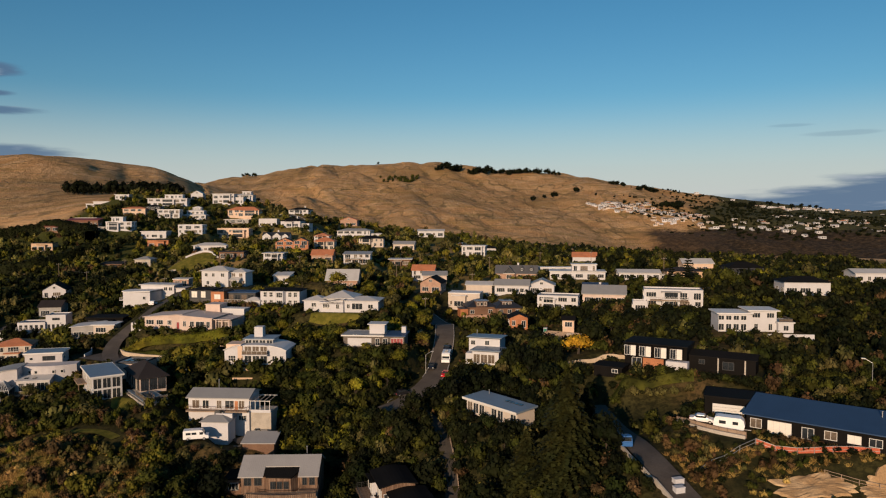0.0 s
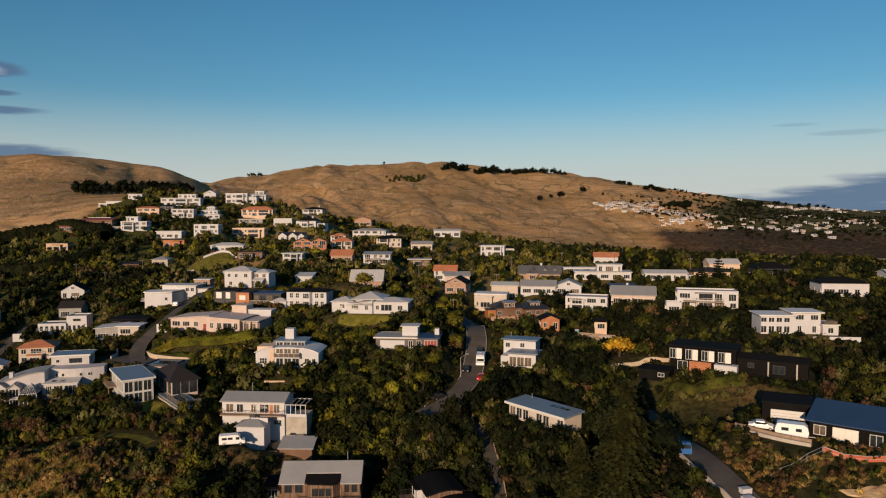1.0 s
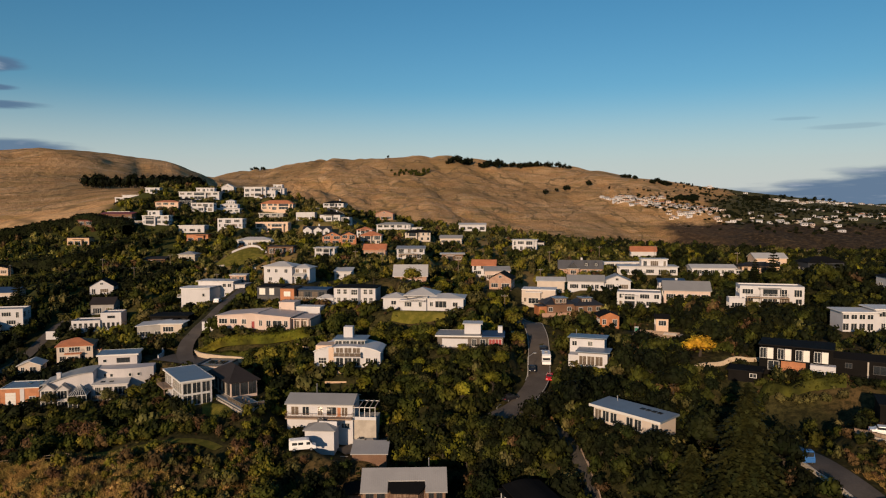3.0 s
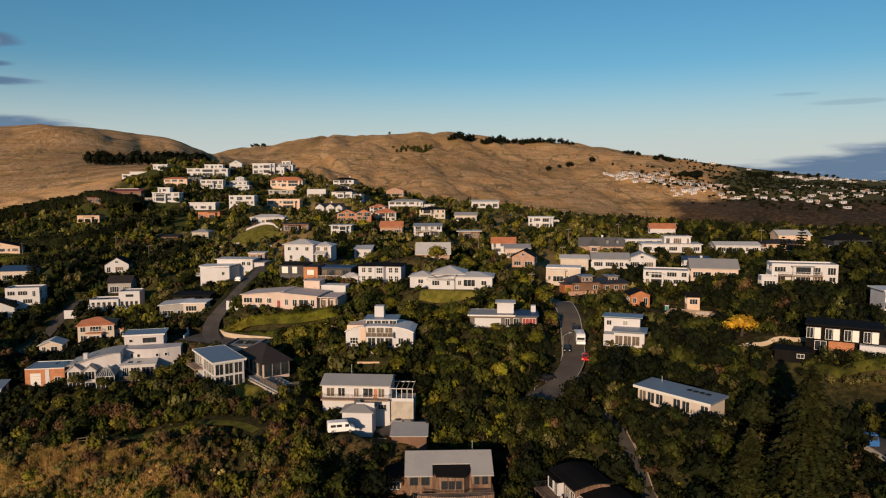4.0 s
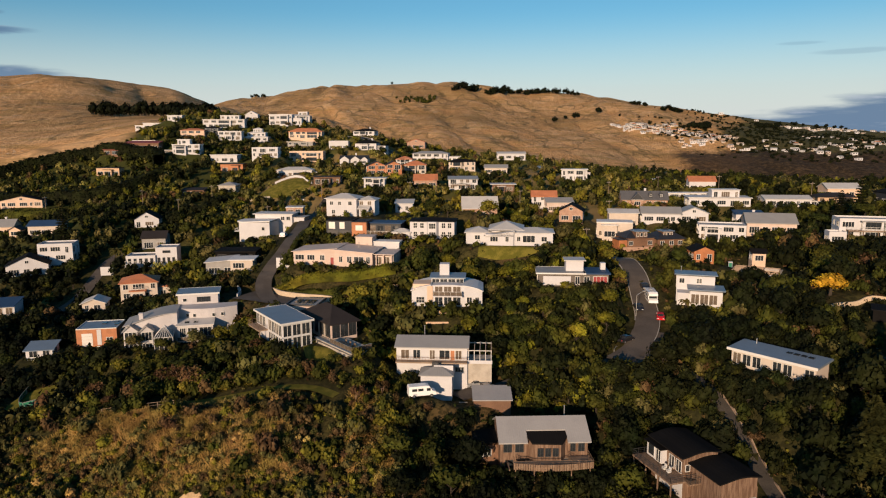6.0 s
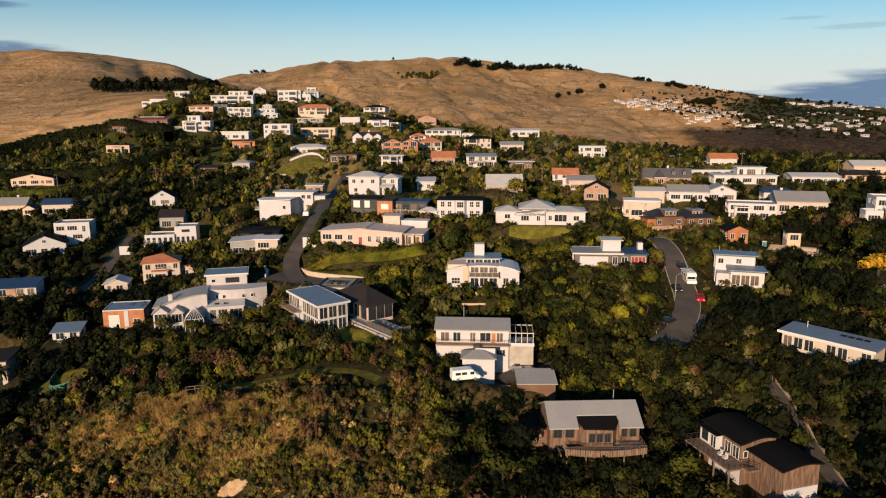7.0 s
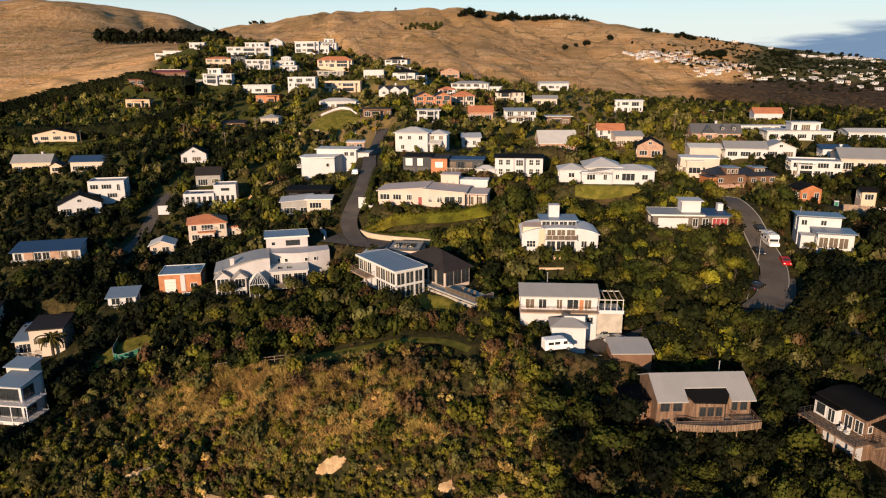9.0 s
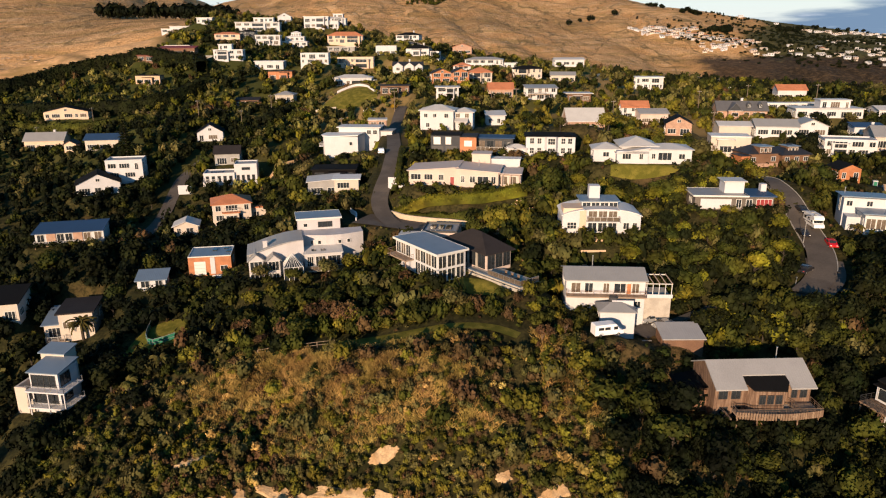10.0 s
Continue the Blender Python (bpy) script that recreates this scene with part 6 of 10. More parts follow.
def box_house():
    r = house("low white house with a small upper room and blue roof", -18.6, 192.8, 43.2, -5, 17.4, 8.6, 3.6)
    walls(r, -8.4, 8.4, -3.6, 3.8, 0, 3.1, "greywood")
    boxes("white_panel", M["white"], r, (-7.2, -0.6, -3.72, -3.58, 0.3, 2.5))
    flat_roof(r, -8.4, 2.4, -3.6, 3.8, 3.1, "roof_grey", 0.5, 0.26, fascia="frame")
    flat_roof(r, 3.0, 8.4, -3.6, 3.8, 3.1, "roof_blue", 0.45, 0.26)
    walls(r, -1.6, 2.6, -1.2, 2.8, 3.3, 5.9, "white", "upper_wall")
    flat_roof(r, -1.6, 2.6, -1.2, 2.8, 5.9, "roof_pale", 0.5, 0.2)
    boxes("chimney", M["white"], r, (7.0, 8.2, 1.0, 2.6, 3.3, 5.0))
    for u, w in ((1.0, 1.2), (3.2, 1.4)):
        window(r, "F", -3.6, u, 1.5, w, 2.0, 2)
    window(r, "F", -3.6, 6.4, 1.5, 3.4, 2.2, 4, 1, "frame", "red")
    boxes("plinth", M["concrete"], r, (-9.2, 9.0, -4.8, -3.7, -3, -0.1))
    window(r, "L", -8.4, 0, 1.6, 2, 1.3, 2)


def stepped_blue_house():
    r = house("white stepped house with pale blue metal roofs", 11.4, 190.6, 38.8, -18, 10, 14, 7)
    walls(r, -4.6, 4.2, 0.6, 7.0, 0, 6.4, "white")
    slope_roof(r, -4.6, 4.2, 0.6, 7.0, 6.7, 6.4, "roof_sky", 0.6)
    walls(r, -1.6, 5.6, -6.6, 0.6, 0, 4.2, "white", "front_wall")
    slope_roof(r, -1.6, 5.6, -6.6, 0.6, 4.5, 4.2, "roof_sky", 0.6)
    walls(r, -4.4, -1.6, -3.4, 0.6, 0, 3.0, "white", "porch_wall")
    for i in range(3):
        window(r, "F", -6.6, -0.4 + i * 2.0, 2.4, 1.9, 2.4, 2, 1, "frame", "glass_warm")
    for u, z in ((-3.4, 5.2), (-3.4, 2.2), (0.6, 5.3)):
        window(r, "F", 0.6, u, z, 1.3, 1.3, 2)
    for u in (-5.0, -2.6):
        window(r, "L", -1.6, u, 2.6, 1.4, 1.6, 2)
    window(r, "L", -4.6, 3.8, 4.6, 1.2, 3.4, 1, 2)
    flue(r, -3.6, 5.6, 6.4, 7.8)


def villa():
    r = house("white villa with rounded front and pale flat roofs", -112.5, 266.5, 43.4, -6, 22, 17, 8)
    bm = bmesh.new()
    foot = [(-8.0, 2.0), (-8.4, -3.0), (-7.4, -5.4), (-5.0, -6.6), (3.6, -6.0), (4.2, 2.0)]
    solid(bm, [(x, y, -4) for x, y in foot], [(x, y, 6.7) for x, y in foot])
    part("wall", bm, M["white"], r)
    bm = bmesh.new()
    solid(bm, [(x * 1.05, y * 1.05, 6.7 if x < 0 else 7.0) for x, y in foot], [(x * 1.05, y * 1.05, 7.0 if x < 0 else 7.3) for x, y in foot])
    part("roof", bm, M["roof_white"], r)
    walls(r, -4.4, 9.0, 2.0, 9.0, 0, 8.6, "white", "rear_wall")
    flat_roof(r, -4.4, 9.0, 2.0, 9.0, 8.6, "roof_pale", 0.6, 0.25)
    walls(r, 9.0, 13.0, 3.0, 9.0, 0, 7.4, "white", "end_wall")
    flat_roof(r, 9.0, 13.0, 3.0, 9.0, 7.4, "roof_grey", 0.4, 0.2)
    for z in (5.0, 1.8):
        window(r, "L", -8.25, 0.0, z, 1.8, 1.6, 2)
        window(r, "L", -8.3, -2.2, z, 1.2, 1.6, 2)
    for u in (5.6, 7.6):
        window(r, "F", 2.0, u, 7.2, 1.4, 1.4, 2)
    boxes("balcony", M["white"], r, (-9.4, -7.9, -4.6, 1.6, 3.3, 3.5))
    railing(r, [(-9.3, 1.6), (-9.3, -4.5), (-7.9, -4.8)], 3.5, 0.9, "frame", 1.2)
    window(r, "F", -6.25, 1.4, 4.6, 1.0, 1.2, 1)


def modern_complex():
    r = house("white modern house with a curved grey roof and tower", -114.6, 186.2, 31.2, 14, 21, 15, 8)
    # main body: roof bowed from the left side up to the right
    n = 8
    arc = lambda t: 4.6 + 2.6 * math.sin(t * math.pi / 2)
    xs = [-10.4 + 11.4 * i / n for i in range(n + 1)]
    zs = [arc(i / n) for i in range(n + 1)]
    bm = bmesh.new()
    sec = [(-10.4, -4), (1.0, -4)] + [(x, z) for x, z in zip(xs[::-1], zs[::-1])]
    solid(bm, [(x, -3.2, z) for x, z in sec], [(x, 4.6, z) for x, z in sec])
    part("wall", bm, M["greywhite"], r)
    bent_sheet("roof", M["roof_grey"], r, [(x - (0.5 if i == 0 else 0), z + 0.01) for i, (x, z) in enumerate(zip(xs, zs))], -3.7, 5.1, 0.18)
    chimney(r, -7.0, -2.0, 5.0, 7.4, "greywhite", 0.45)
    for x0, x1, d in ((-10.6, -7.6, 1.6), (-6.8, -4.2, 2.2)):
        walls(r, x0, x1, -3.2 - d, -3.2, -3, 3.9, "greywhite", "bay_wall")
        gable_roof(r, x0, x1, -3.2 - d, -1.4, 3.9, (x1 - x0) * 0.42, "roof_grey", "greywhite", "y", 0.35)
        for z, h in ((2.6, 2.1), (-0.1, 2.2)):
            window(r, "F", -3.2 - d, (x0 + x1) / 2, z, (x1 - x0) * 0.86, h, 3, 1, "frame", "glass")
    boxes("terrace", M["concrete"], r, (-11.4, -3.8, -7.6, -3.3, -3, -1.2))
    railing(r, [(-11.2, -3.6), (-11.2, -7.5), (-3.9, -7.5)], -1.2, 1.0, "frame", 1.3)
    for q in range(3):
        window(r, "L", -10.4, -1.6 + q * 2.2, 3.2, 1.7, 1.6, 2)
    # conservatory with a pyramid of glazing bars
    c = [(-3.6, -8.2), (0.4, -8.2), (0.4, -3.2), (-3.6, -3.2)]
    apex = (-1.6, -5.4, 5.0)
    bm = bmesh.new()
    base = [bm.verts.new((x, y, 2.8)) for x, y in c]
    top = bm.verts.new(apex)
    for i in range(4):
        bm.faces.new((base[i], base[(i + 1) % 4], top))
    bm.faces.new(base[::-1])
    g = part("conservatory_roof", bm, M["glass"], r)
    bm = bmesh.new()
    for i in range(4):
        p, q = Vector((*c[i], 2.84)), Vector((*c[(i + 1) % 4], 2.84))
        tube(bm, p, q, 0.07, n=4)
        for k in range(7):
            tube(bm, p.lerp(q, k / 7), Vector((apex[0], apex[1], apex[2] + 0.06)), 0.05, n=4)
    part("glazing_bar", bm, M["frame"], g)
    boxes("conservatory_wall", M["glass"], r, (-3.5, 0.3, -8.1, -3.2, -3, 2.8))
    for i in range(5):
        boxes("conservatory_post", M["frame"], r, (-3.6 + i, -3.5 + i, -8.22, -8.1, -3, 2.8))
    # tower, and a long wing behind with a bowed white wall
    walls(r, 0.4, 9.8, 5.0, 11.4, 0, 9.6, "greywhite", "tower_wall")
    flat_roof(r, 0.4, 9.8, 5.0, 11.4, 9.6, "roof_sky", 0.35, 0.3, fascia="frame")
    window(r, "F", 5.0, 2.0, 8.3, 1.0, 0.9, 1)
    window(r, "F", 5.0, 6.4, 8.3, 3.2, 1.3, 3, 1, "dframe")
    window(r, "R", 9.8, 7.0, 8.2, 1.0, 1.2, 1)
    bm = bmesh.new()
    wing = [(1.0, 1.0)] + [(1.0 + 13.4 * k / 8, 1.0 - 1.6 * math.sin(k / 8 * math.pi)) for k in range(1, 9)] + [(14.4, 5.0), (1.0, 5.0)]
    solid(bm, [(x, y, -4) for x, y in wing], [(x, y, 7.2) for x, y in wing])
    part("wing_wall", bm, M["greywhite"], r)
    for u in (3.0, 4.6, 9.0, 11.0):
        window(r, "F", 1.0 - 1.6 * math.sin((u - 1) / 13.4 * math.pi) - 0.04, u, 5.6, 0.8, 0.9, 1)
    walls(r, 1.0, 9.0, -4.2, -0.6, 0, 4.2, "greywhite", "front_wall")
    slope_roof(r, 1.0, 9.0, -4.2, -0.6, 4.2, 4.8, "roof_pale", 0.3, wall="greywhite")
    boxes("roof_window", M["glass"], r, (2.6, 3.6, -3.2, -2.0, 4.5, 4.72), (4.6, 5.6, -3.2, -2.0, 4.5, 4.72))
    for u, w in ((2.2, 1.4), (4.4, 2.2), (7.3, 2.9)):
        window(r, "F", -4.2, u, 2.4, w, 2.6, 3, 1, "frame", "glass")
        window(r, "F", -4.2, u, -0.6, w, 2.2, 2, 1, "frame", "glass")
    boxes("balcony", M["concrete"], r, (1.0, 9.2, -5.8, -4.2, 0.7, 0.9))
    railing(r, [(1.1, -4.3), (1.1, -5.7), (9.1, -5.7), (9.1, -4.3)], 0.9, 1.0, "steel", 1.3, True)


def low_long_house():
    r = house("low long house with a pale blue-grey roof on a wooded slope", 12.2, 149.2, 35.6, -50.5, 18.5, 6.4, 4)
    walls(r, -9.0, 9.0, -2.6, 2.8, 0, 3.4, "cream")
    boxes("plinth", M["stone"], r, (-9.4, 9.4, -3.9, -2.7, -4, -0.1))
    bm = bmesh.new()
    lo = [(-9.6, -3.5, 3.42), (9.6, -3.5, 3.42), (9.6, 3.3, 3.86), (-9.6, 3.3, 3.86)]
    solid(bm, lo, [(p[0], p[1], p[2] + 0.42) for p in lo])
    part("roof", bm, M["roof_sky"], r)
    boxes("fascia", M["frame"], r, (-9.66, 9.66, -3.58, -3.5, 3.36, 3.9))
    for i in range(4):
        boxes("roof_light", M["glass"], r, (1.2 + i * 1.5, 2.3 + i * 1.5, 0.6, 1.6, 4.1, 4.24))
    for i in range(8):
        if i not in (3, 6):
            window(r, "F", -2.6, -7.7 + i * 2.2, 1.7, 1.9, 2.4, 2, 1, "frame", "glass" if i % 3 else "glass_warm")
    window(r, "L", -9.0, 0, 1.7, 2.6, 2.0, 2)
    flue(r, -6.0, 2.0, 3.8, 5.2)
    r.scale = (0.87, 0.95, 0.92)


def lane_house():
    r = house("timber house with bowed dark roofs and long balconies", -8.6, 130.4, 21.0, -73, 16.5, 8.4, 8.4)

    def bowed(x0, x1, y0, y1, z, rise, wall, deep):
        n = 8
        xs = [y0 + (y1 - y0) * i / n for i in range(n + 1)]
        zs = [z + rise * math.sin(i / n * math.pi * 0.62 + 0.5) - rise * math.sin(0.5) for i in range(n + 1)]
        bm = bmesh.new()
        sec = [(y0, deep), (y1, deep)] + list(zip(xs[::-1], zs[::-1]))
        solid(bm, [(x0, y, h) for y, h in sec], [(x1, y, h) for y, h in sec])
        part("wall", bm, M[wall], r)
        bent_sheet("roof", M["roof_dark"], r, [(y - (0.7 if i == 0 else -0.5 if i == n else 0), h + 0.02) for i, (y, h) in enumerate(zip(xs, zs))], x0 - 0.5, x1 + 0.5, 0.2, "x")
    bowed(-8.8, 0.0, -3.0, 3.4, 7.0, 1.3, "cedar", -4)
    bowed(0.0, 7.3, -1.6, 5.0, 6.0, 1.2, "cedar", -4)
    # white glazed bay under a flat dark roof
    boxes("bay", M["white"], r, (-8.9, -4.6, -4.0, -3.0, 4.0, 6.5))
    boxes("bay_roof", M["roof_dark"], r, (-9.3, -4.3, -4.5, -2.8, 6.5, 6.66))
    window(r, "F", -4.0, -7.6, 5.3, 1.9, 2.0, 1)
    window(r, "F", -4.0, -5.5, 5.1, 1.4, 2.2, 2)
    window(r, "L", -8.9, -3.5, 5.3, 0.8, 1.9, 1)
    for u, w in ((-3.2, 1.5), (-1.3, 1.5)):
        window(r, "F", -3.0, u, 5.1, w, 2.1, 2)
    window(r, "R", 0.0, -2.3, 5.2, 0.9, 1.2, 1)
    boxes("lower_cladding", M["white"], r, (-7.4, -0.1, -3.12, -3.02, -4, 2.6))
    deck(r, -9.6, 1.4, -6.4, -3.0, 3.8, m="wood", rail="dframe", drop=7)
    deck(r, 1.4, 2.6, -3.6, -1.6, 3.8, m="wood", rail="dframe", posts=False)
    for i in range(2):
        boxes("garden_chair", M["frame"], r, (-3.6 + i * 1.2, -3.0 + i * 1.2, -4.6, -4.1, 3.8, 4.25), (-3.6 + i * 1.2, -3.0 + i * 1.2, -4.1, -4.0, 3.8, 4.7))
    boxes("garage_wall", M["white"], r, (7.32, 7.5, -1.4, 4.8, -3, 2.9))
    garage_door(r, "R", 7.5, 1.6, -0.5, 4.4, 2.4, "frame")
    for i in range(9):       # low board wall round the yard behind
        boxes("yard_wall", M["wood"], r, (-8.5 + i * 1.7, -6.85 + i * 1.7, 5.6 + 0.35 * math.sin(i * 0.4) * 4, 5.75 + 0.35 * math.sin(i * 0.4) * 4, 0, 4.2))


def black_terrace_house():
    r = house("black house with a row of white-framed bays", 56.0, 157.0, 44.6, -30, 30, 12, 6.4)
    walls(r, -15.0, 0.0, -4.0, 4.4, 0, 6.0, "black")
    flat_roof(r, -15.0, 0.0, -4.4, 4.4, 6.0, "roof_dark", 0.3, 0.25)
    walls(r, 0.0, 15.0, -1.4, 5.0, 0, 3.8, "black", "wing_wall")
    gable_roof(r, 0.0, 15.0, -1.4, 5.0, 3.8, 0.9, "roof_dark", "black", "x", 0.4)
    for i in range(4):
        x = -13.4 + i * 3.7
        boxes("bay", M["black"], r, (x - 1.5, x + 1.5, -5.0, -4.0, 2.7, 5.8))
        window(r, "F", -5.0, x - 0.75, 4.3, 1.4, 2.5, 2, 1, "frame", "glass")
        window(r, "F", -5.0, x + 0.75, 4.3, 1.3, 2.6, 1, 1, "frame", "blind")
    window(r, "F", -4.0, -12.0, 1.3, 2.4, 2.2, 2, 1, "frame", "glass")
    boxes("cedar_entry", M["orange"], r, (-10.4, -5.4, -4.35, -4.02, 0, 2.6))
    boxes("white_block", M["white"], r, (-4.4, 0.6, -6.4, -4.0, -3, 2.7))
    window(r, "F", -1.4, 3.0, 2.4, 1.4, 1.2, 2, 1, "dframe")
    window(r, "F", -1.4, 9.0, 1.9, 2.6, 2.0, 2, 1, "dframe")
    boxes("carport_post", M["concrete"], r, (6.6, 6.9, -1.6, -1.42, 0, 3.6), (12.6, 12.9, -1.6, -1.42, 0, 3.6))
    r.scale = (0.92, 0.95, 0.9)
    g = house("small black outbuilding with a dark flat roof", 38.5, 158.5, 42.8, -30, 7, 6, 3, "outbuilding", "shed")
    walls(g, -3.2, 3.2, -2.6, 2.6, 0, 2.4, "black")
    flat_roof(g, -3.2, 3.2, -2.6, 2.6, 2.4, "roof_dark", 0.4, 0.2)
    window(g, "F", -2.6, 1.6, 1.6, 1.4, 0.9, 2)


def blue_roof_house():
    r = house("long black house with white-framed windows and a blue roof", 73.5, 112.0, 41.4, -37.3, 44, 9, 5)
    walls(r, -21.8, 21.8, -4.2, 4.4, 0, 3.2, "black")
    slope_roof(r, -21.8, 21.8, -4.2, 4.4, 3.2, 4.7, "roof_blue", 0.6, wall="black")
    for u, w, h, g in ((-20.2, 1.9, 1.7, "glass_warm"), (-16.4, 3.8, 2.4, "blind"), (-12.0, 1.9, 2.0, "glass"), (-8.6, 1.9, 1.5, "glass_warm"), (-5.2, 2.0, 1.4, "blind"), (-2.2, 1.9, 1.4, "glass"), (1.4, 3.2, 1.4, "blind"), (6.0, 2.0, 1.5, "glass"), (11.0, 2.4, 1.5, "glass")):
        window(r, "F", -4.2, u, 1.7 if h < 2 else 1.4, w, h, 4 if w > 3 else 2, 1, "frame", g)
    flue(r, -2.0, 2.2, 4.4, 5.4)
    g = house("black flat-roofed garage with a white door", 55.4, 131.4, 41.9, -25, 10.4, 7.5, 4, "garage", "garage")
    walls(g, -5.0, 5.0, -3.4, 3.6, 0, 3.5, "black")
    flat_roof(g, -5.0, 5.0, -3.4, 3.6, 3.5, "roof_dark", 0.25, 0.2)
    garage_door(g, "F", -3.4, -0.8, 0, 5.6, 2.3, "frame")


def two_tier_white_house():
    r = house("white modern two-storey house with flat overhanging roofs", 82.0, 186.0, 48.6, -6, 22, 10, 6.6)
    walls(r, -10.4, -1.0, -4.0, 4.0, 0, 5.4, "white")
    flat_roof(r, -10.4, -1.0, -4.0, 4.0, 5.4, "roof_white", 0.7, 0.3)
    walls(r, -1.0, 7.0, -3.0, 4.6, 0, 6.2, "white", "middle_wall")
    flat_roof(r, -1.0, 7.0, -3.0, 4.6, 6.2, "roof_white", 0.8, 0.3)
    walls(r, 7.0, 11.4, -4.6, 3.0, 0, 2.9, "white", "end_wall")
    flat_roof(r, 7.0, 11.4, -4.6, 3.0, 2.9, "roof_grey", 0.3, 0.25, fascia="frame")
    for u in (-9.6, -7.4, -5.2, -3.0):
        window(r, "F", -4.0, u, 4.2, 1.7, 1.4, 2)
        window(r, "F", -4.0, u, 1.4, 1.7, 2.0, 2)
    for u, w in ((1.0, 2.4), (5.2, 2.2)):
        window(r, "F", -3.0, u, 4.9, w, 1.5, 3)
        window(r, "F", -3.0, u, 1.4, 1.2, 2.0, 2)
    window(r, "F", -4.6, 9.2, 1.4, 1.6, 1.6, 2)
    railing(r, [(7.2, -4.4), (11.2, -4.4), (11.2, 2.8)], 3.2, 0.9, "dframe", 1.2, True)
    boxes("garden_wall", M["white"], r, (2.0, 16.0, -8.2, -7.9, -3, 0.2))
    r.scale = (0.86, 0.9, 0.88)


def cliff_house():
    r = house("tall white house with balconies beside the cliff", -151.8, 152.5, 16.8, -8, 8, 9, 11)
    walls(r, -2.8, 2.6, -3.4, 1.8, 0, 7.6, "white")
    slope_roof(r, -2.8, 2.6, -3.4, 1.8, 7.6, 8.1, "roof_sky", 0.35)
    walls(r, -4.2, 0.4, 1.8, 5.0, 0, 8.8, "cream", "rear_wall")
    slope_roof(r, -4.2, 0.4, 1.8, 5.0, 8.8, 9.2, "roof_sky", 0.35)
    boxes("fin_wall", M["cream"], r, (-5.0, -3.2, -4.2, -3.8, -4, 5.0))
    boxes("fin_wall", M["cream"], r, (-5.4, -5.0, -4.2, 1.0, -4, 5.0))
    for z in (6.0, 2.9):
        window(r, "F", -3.4, -0.2, z, 4.6, 2.4, 4, 1, "dframe")
        window(r, "R", 2.6, -1.6, z, 2.6, 2.2, 3, 1, "dframe")
        boxes("balcony", M["white"], r, (-3.0, 4.4, -4.8, -3.4, z - 1.6, z - 1.35))
        boxes("balcony", M["white"], r, (2.6, 4.4, -3.4, 0.5, z - 1.6, z - 1.35))
        railing(r, [(-2.9, -4.7), (4.3, -4.7), (4.3, 0.4)], z - 1.35, 1.0, "steel", 1.2)
    for x in (-2.6, 1.0, 4.1):
        boxes("balcony_post", M["white"], r, (x, x + 0.18, -4.7, -4.5, -3, 4.6))
    boxes("stair", M["concrete"], r, *[(-4.9 + i * 0.28, -4.6 + i * 0.28, -3.7, -2.9, -2.0, 0.0 + i * 0.36) for i in range(8)])
    w = thing("retaining_wall", -147.2, 146.2, 13.8, -14, "cream retaining wall with short pillars", "wall")
    bm = bmesh.new()
    solid(bm, [(-4, -0.25, -4), (4.2, -0.25, -4), (4.2, 0.25, -4), (-4, 0.25, -4)], [(-4, -0.25, 3.4), (4.2, -0.25, 1.2), (4.2, 0.25, 1.2), (-4, 0.25, 3.4)])
    part("wall_body", bm, M["cream"], w)
    for i in range(3):
        boxes("pillar", M["cream"], w, (-2.2 + i * 2.6, -1.6 + i * 2.6, 0.3, 0.9, 0, 4.4 - i * 0.7))


def dormer(r, x, y, z, wall, roofm, w=1.5, deep=2.2):
    """A small gabled window that stands out of a roof."""
    walls(r, x - w / 2, x + w / 2, y, y + deep, z - 0.4, z + 1.3, wall, "dormer_wall")
    gable_roof(r, x - w / 2, x + w / 2, y, y + deep, z + 1.3, w * 0.62, roofm, wall, "y", 0.22, 0.12)
    window(r, "F", y, x, z + 0.7, w * 0.66, 1.0, 2)


def dormer_house():
    r = house("grey-roofed brick house with white dormers", 33.5, 316.5, 49.7, -8, 19, 9, 6)
    walls(r, -9.2, 9.2, -4.2, 4.4, 0, 3.2, "brick")
    gable_roof(r, -9.2, 9.2, -4.2, 4.4, 3.2, 3.0, "roof_slate", "brick", "x", 0.5)
    walls(r, -5.6, -0.8, -6.4, -4.2, 0, 3.2, "brick", "gable_wing")
    gable_roof(r, -5.6, -0.8, -6.4, -1.0, 3.2, 2.7, "roof_slate", "darkgrey", "y", 0.35)
    boxes("barge_board", M["frame"], r, (-5.9, -0.5, -6.8, -6.74, 3.05, 3.2))
    for x in (2.4, 6.6):
        dormer(r, x, -3.6, 4.0, "darkgrey", "roof_slate")
    for u, w in ((1.6, 2.0), (4.6, 1.4), (7.4, 1.8), (-8.0, 1.4)):
        window(r, "F", -4.2, u, 1.7, w, 1.5, 3)
    window(r, "F", -6.4, -3.2, 1.7, 2.4, 1.6, 3)
    chimney(r, 0.6, 1.0, 5.0, 7.4, "white", 0.4)


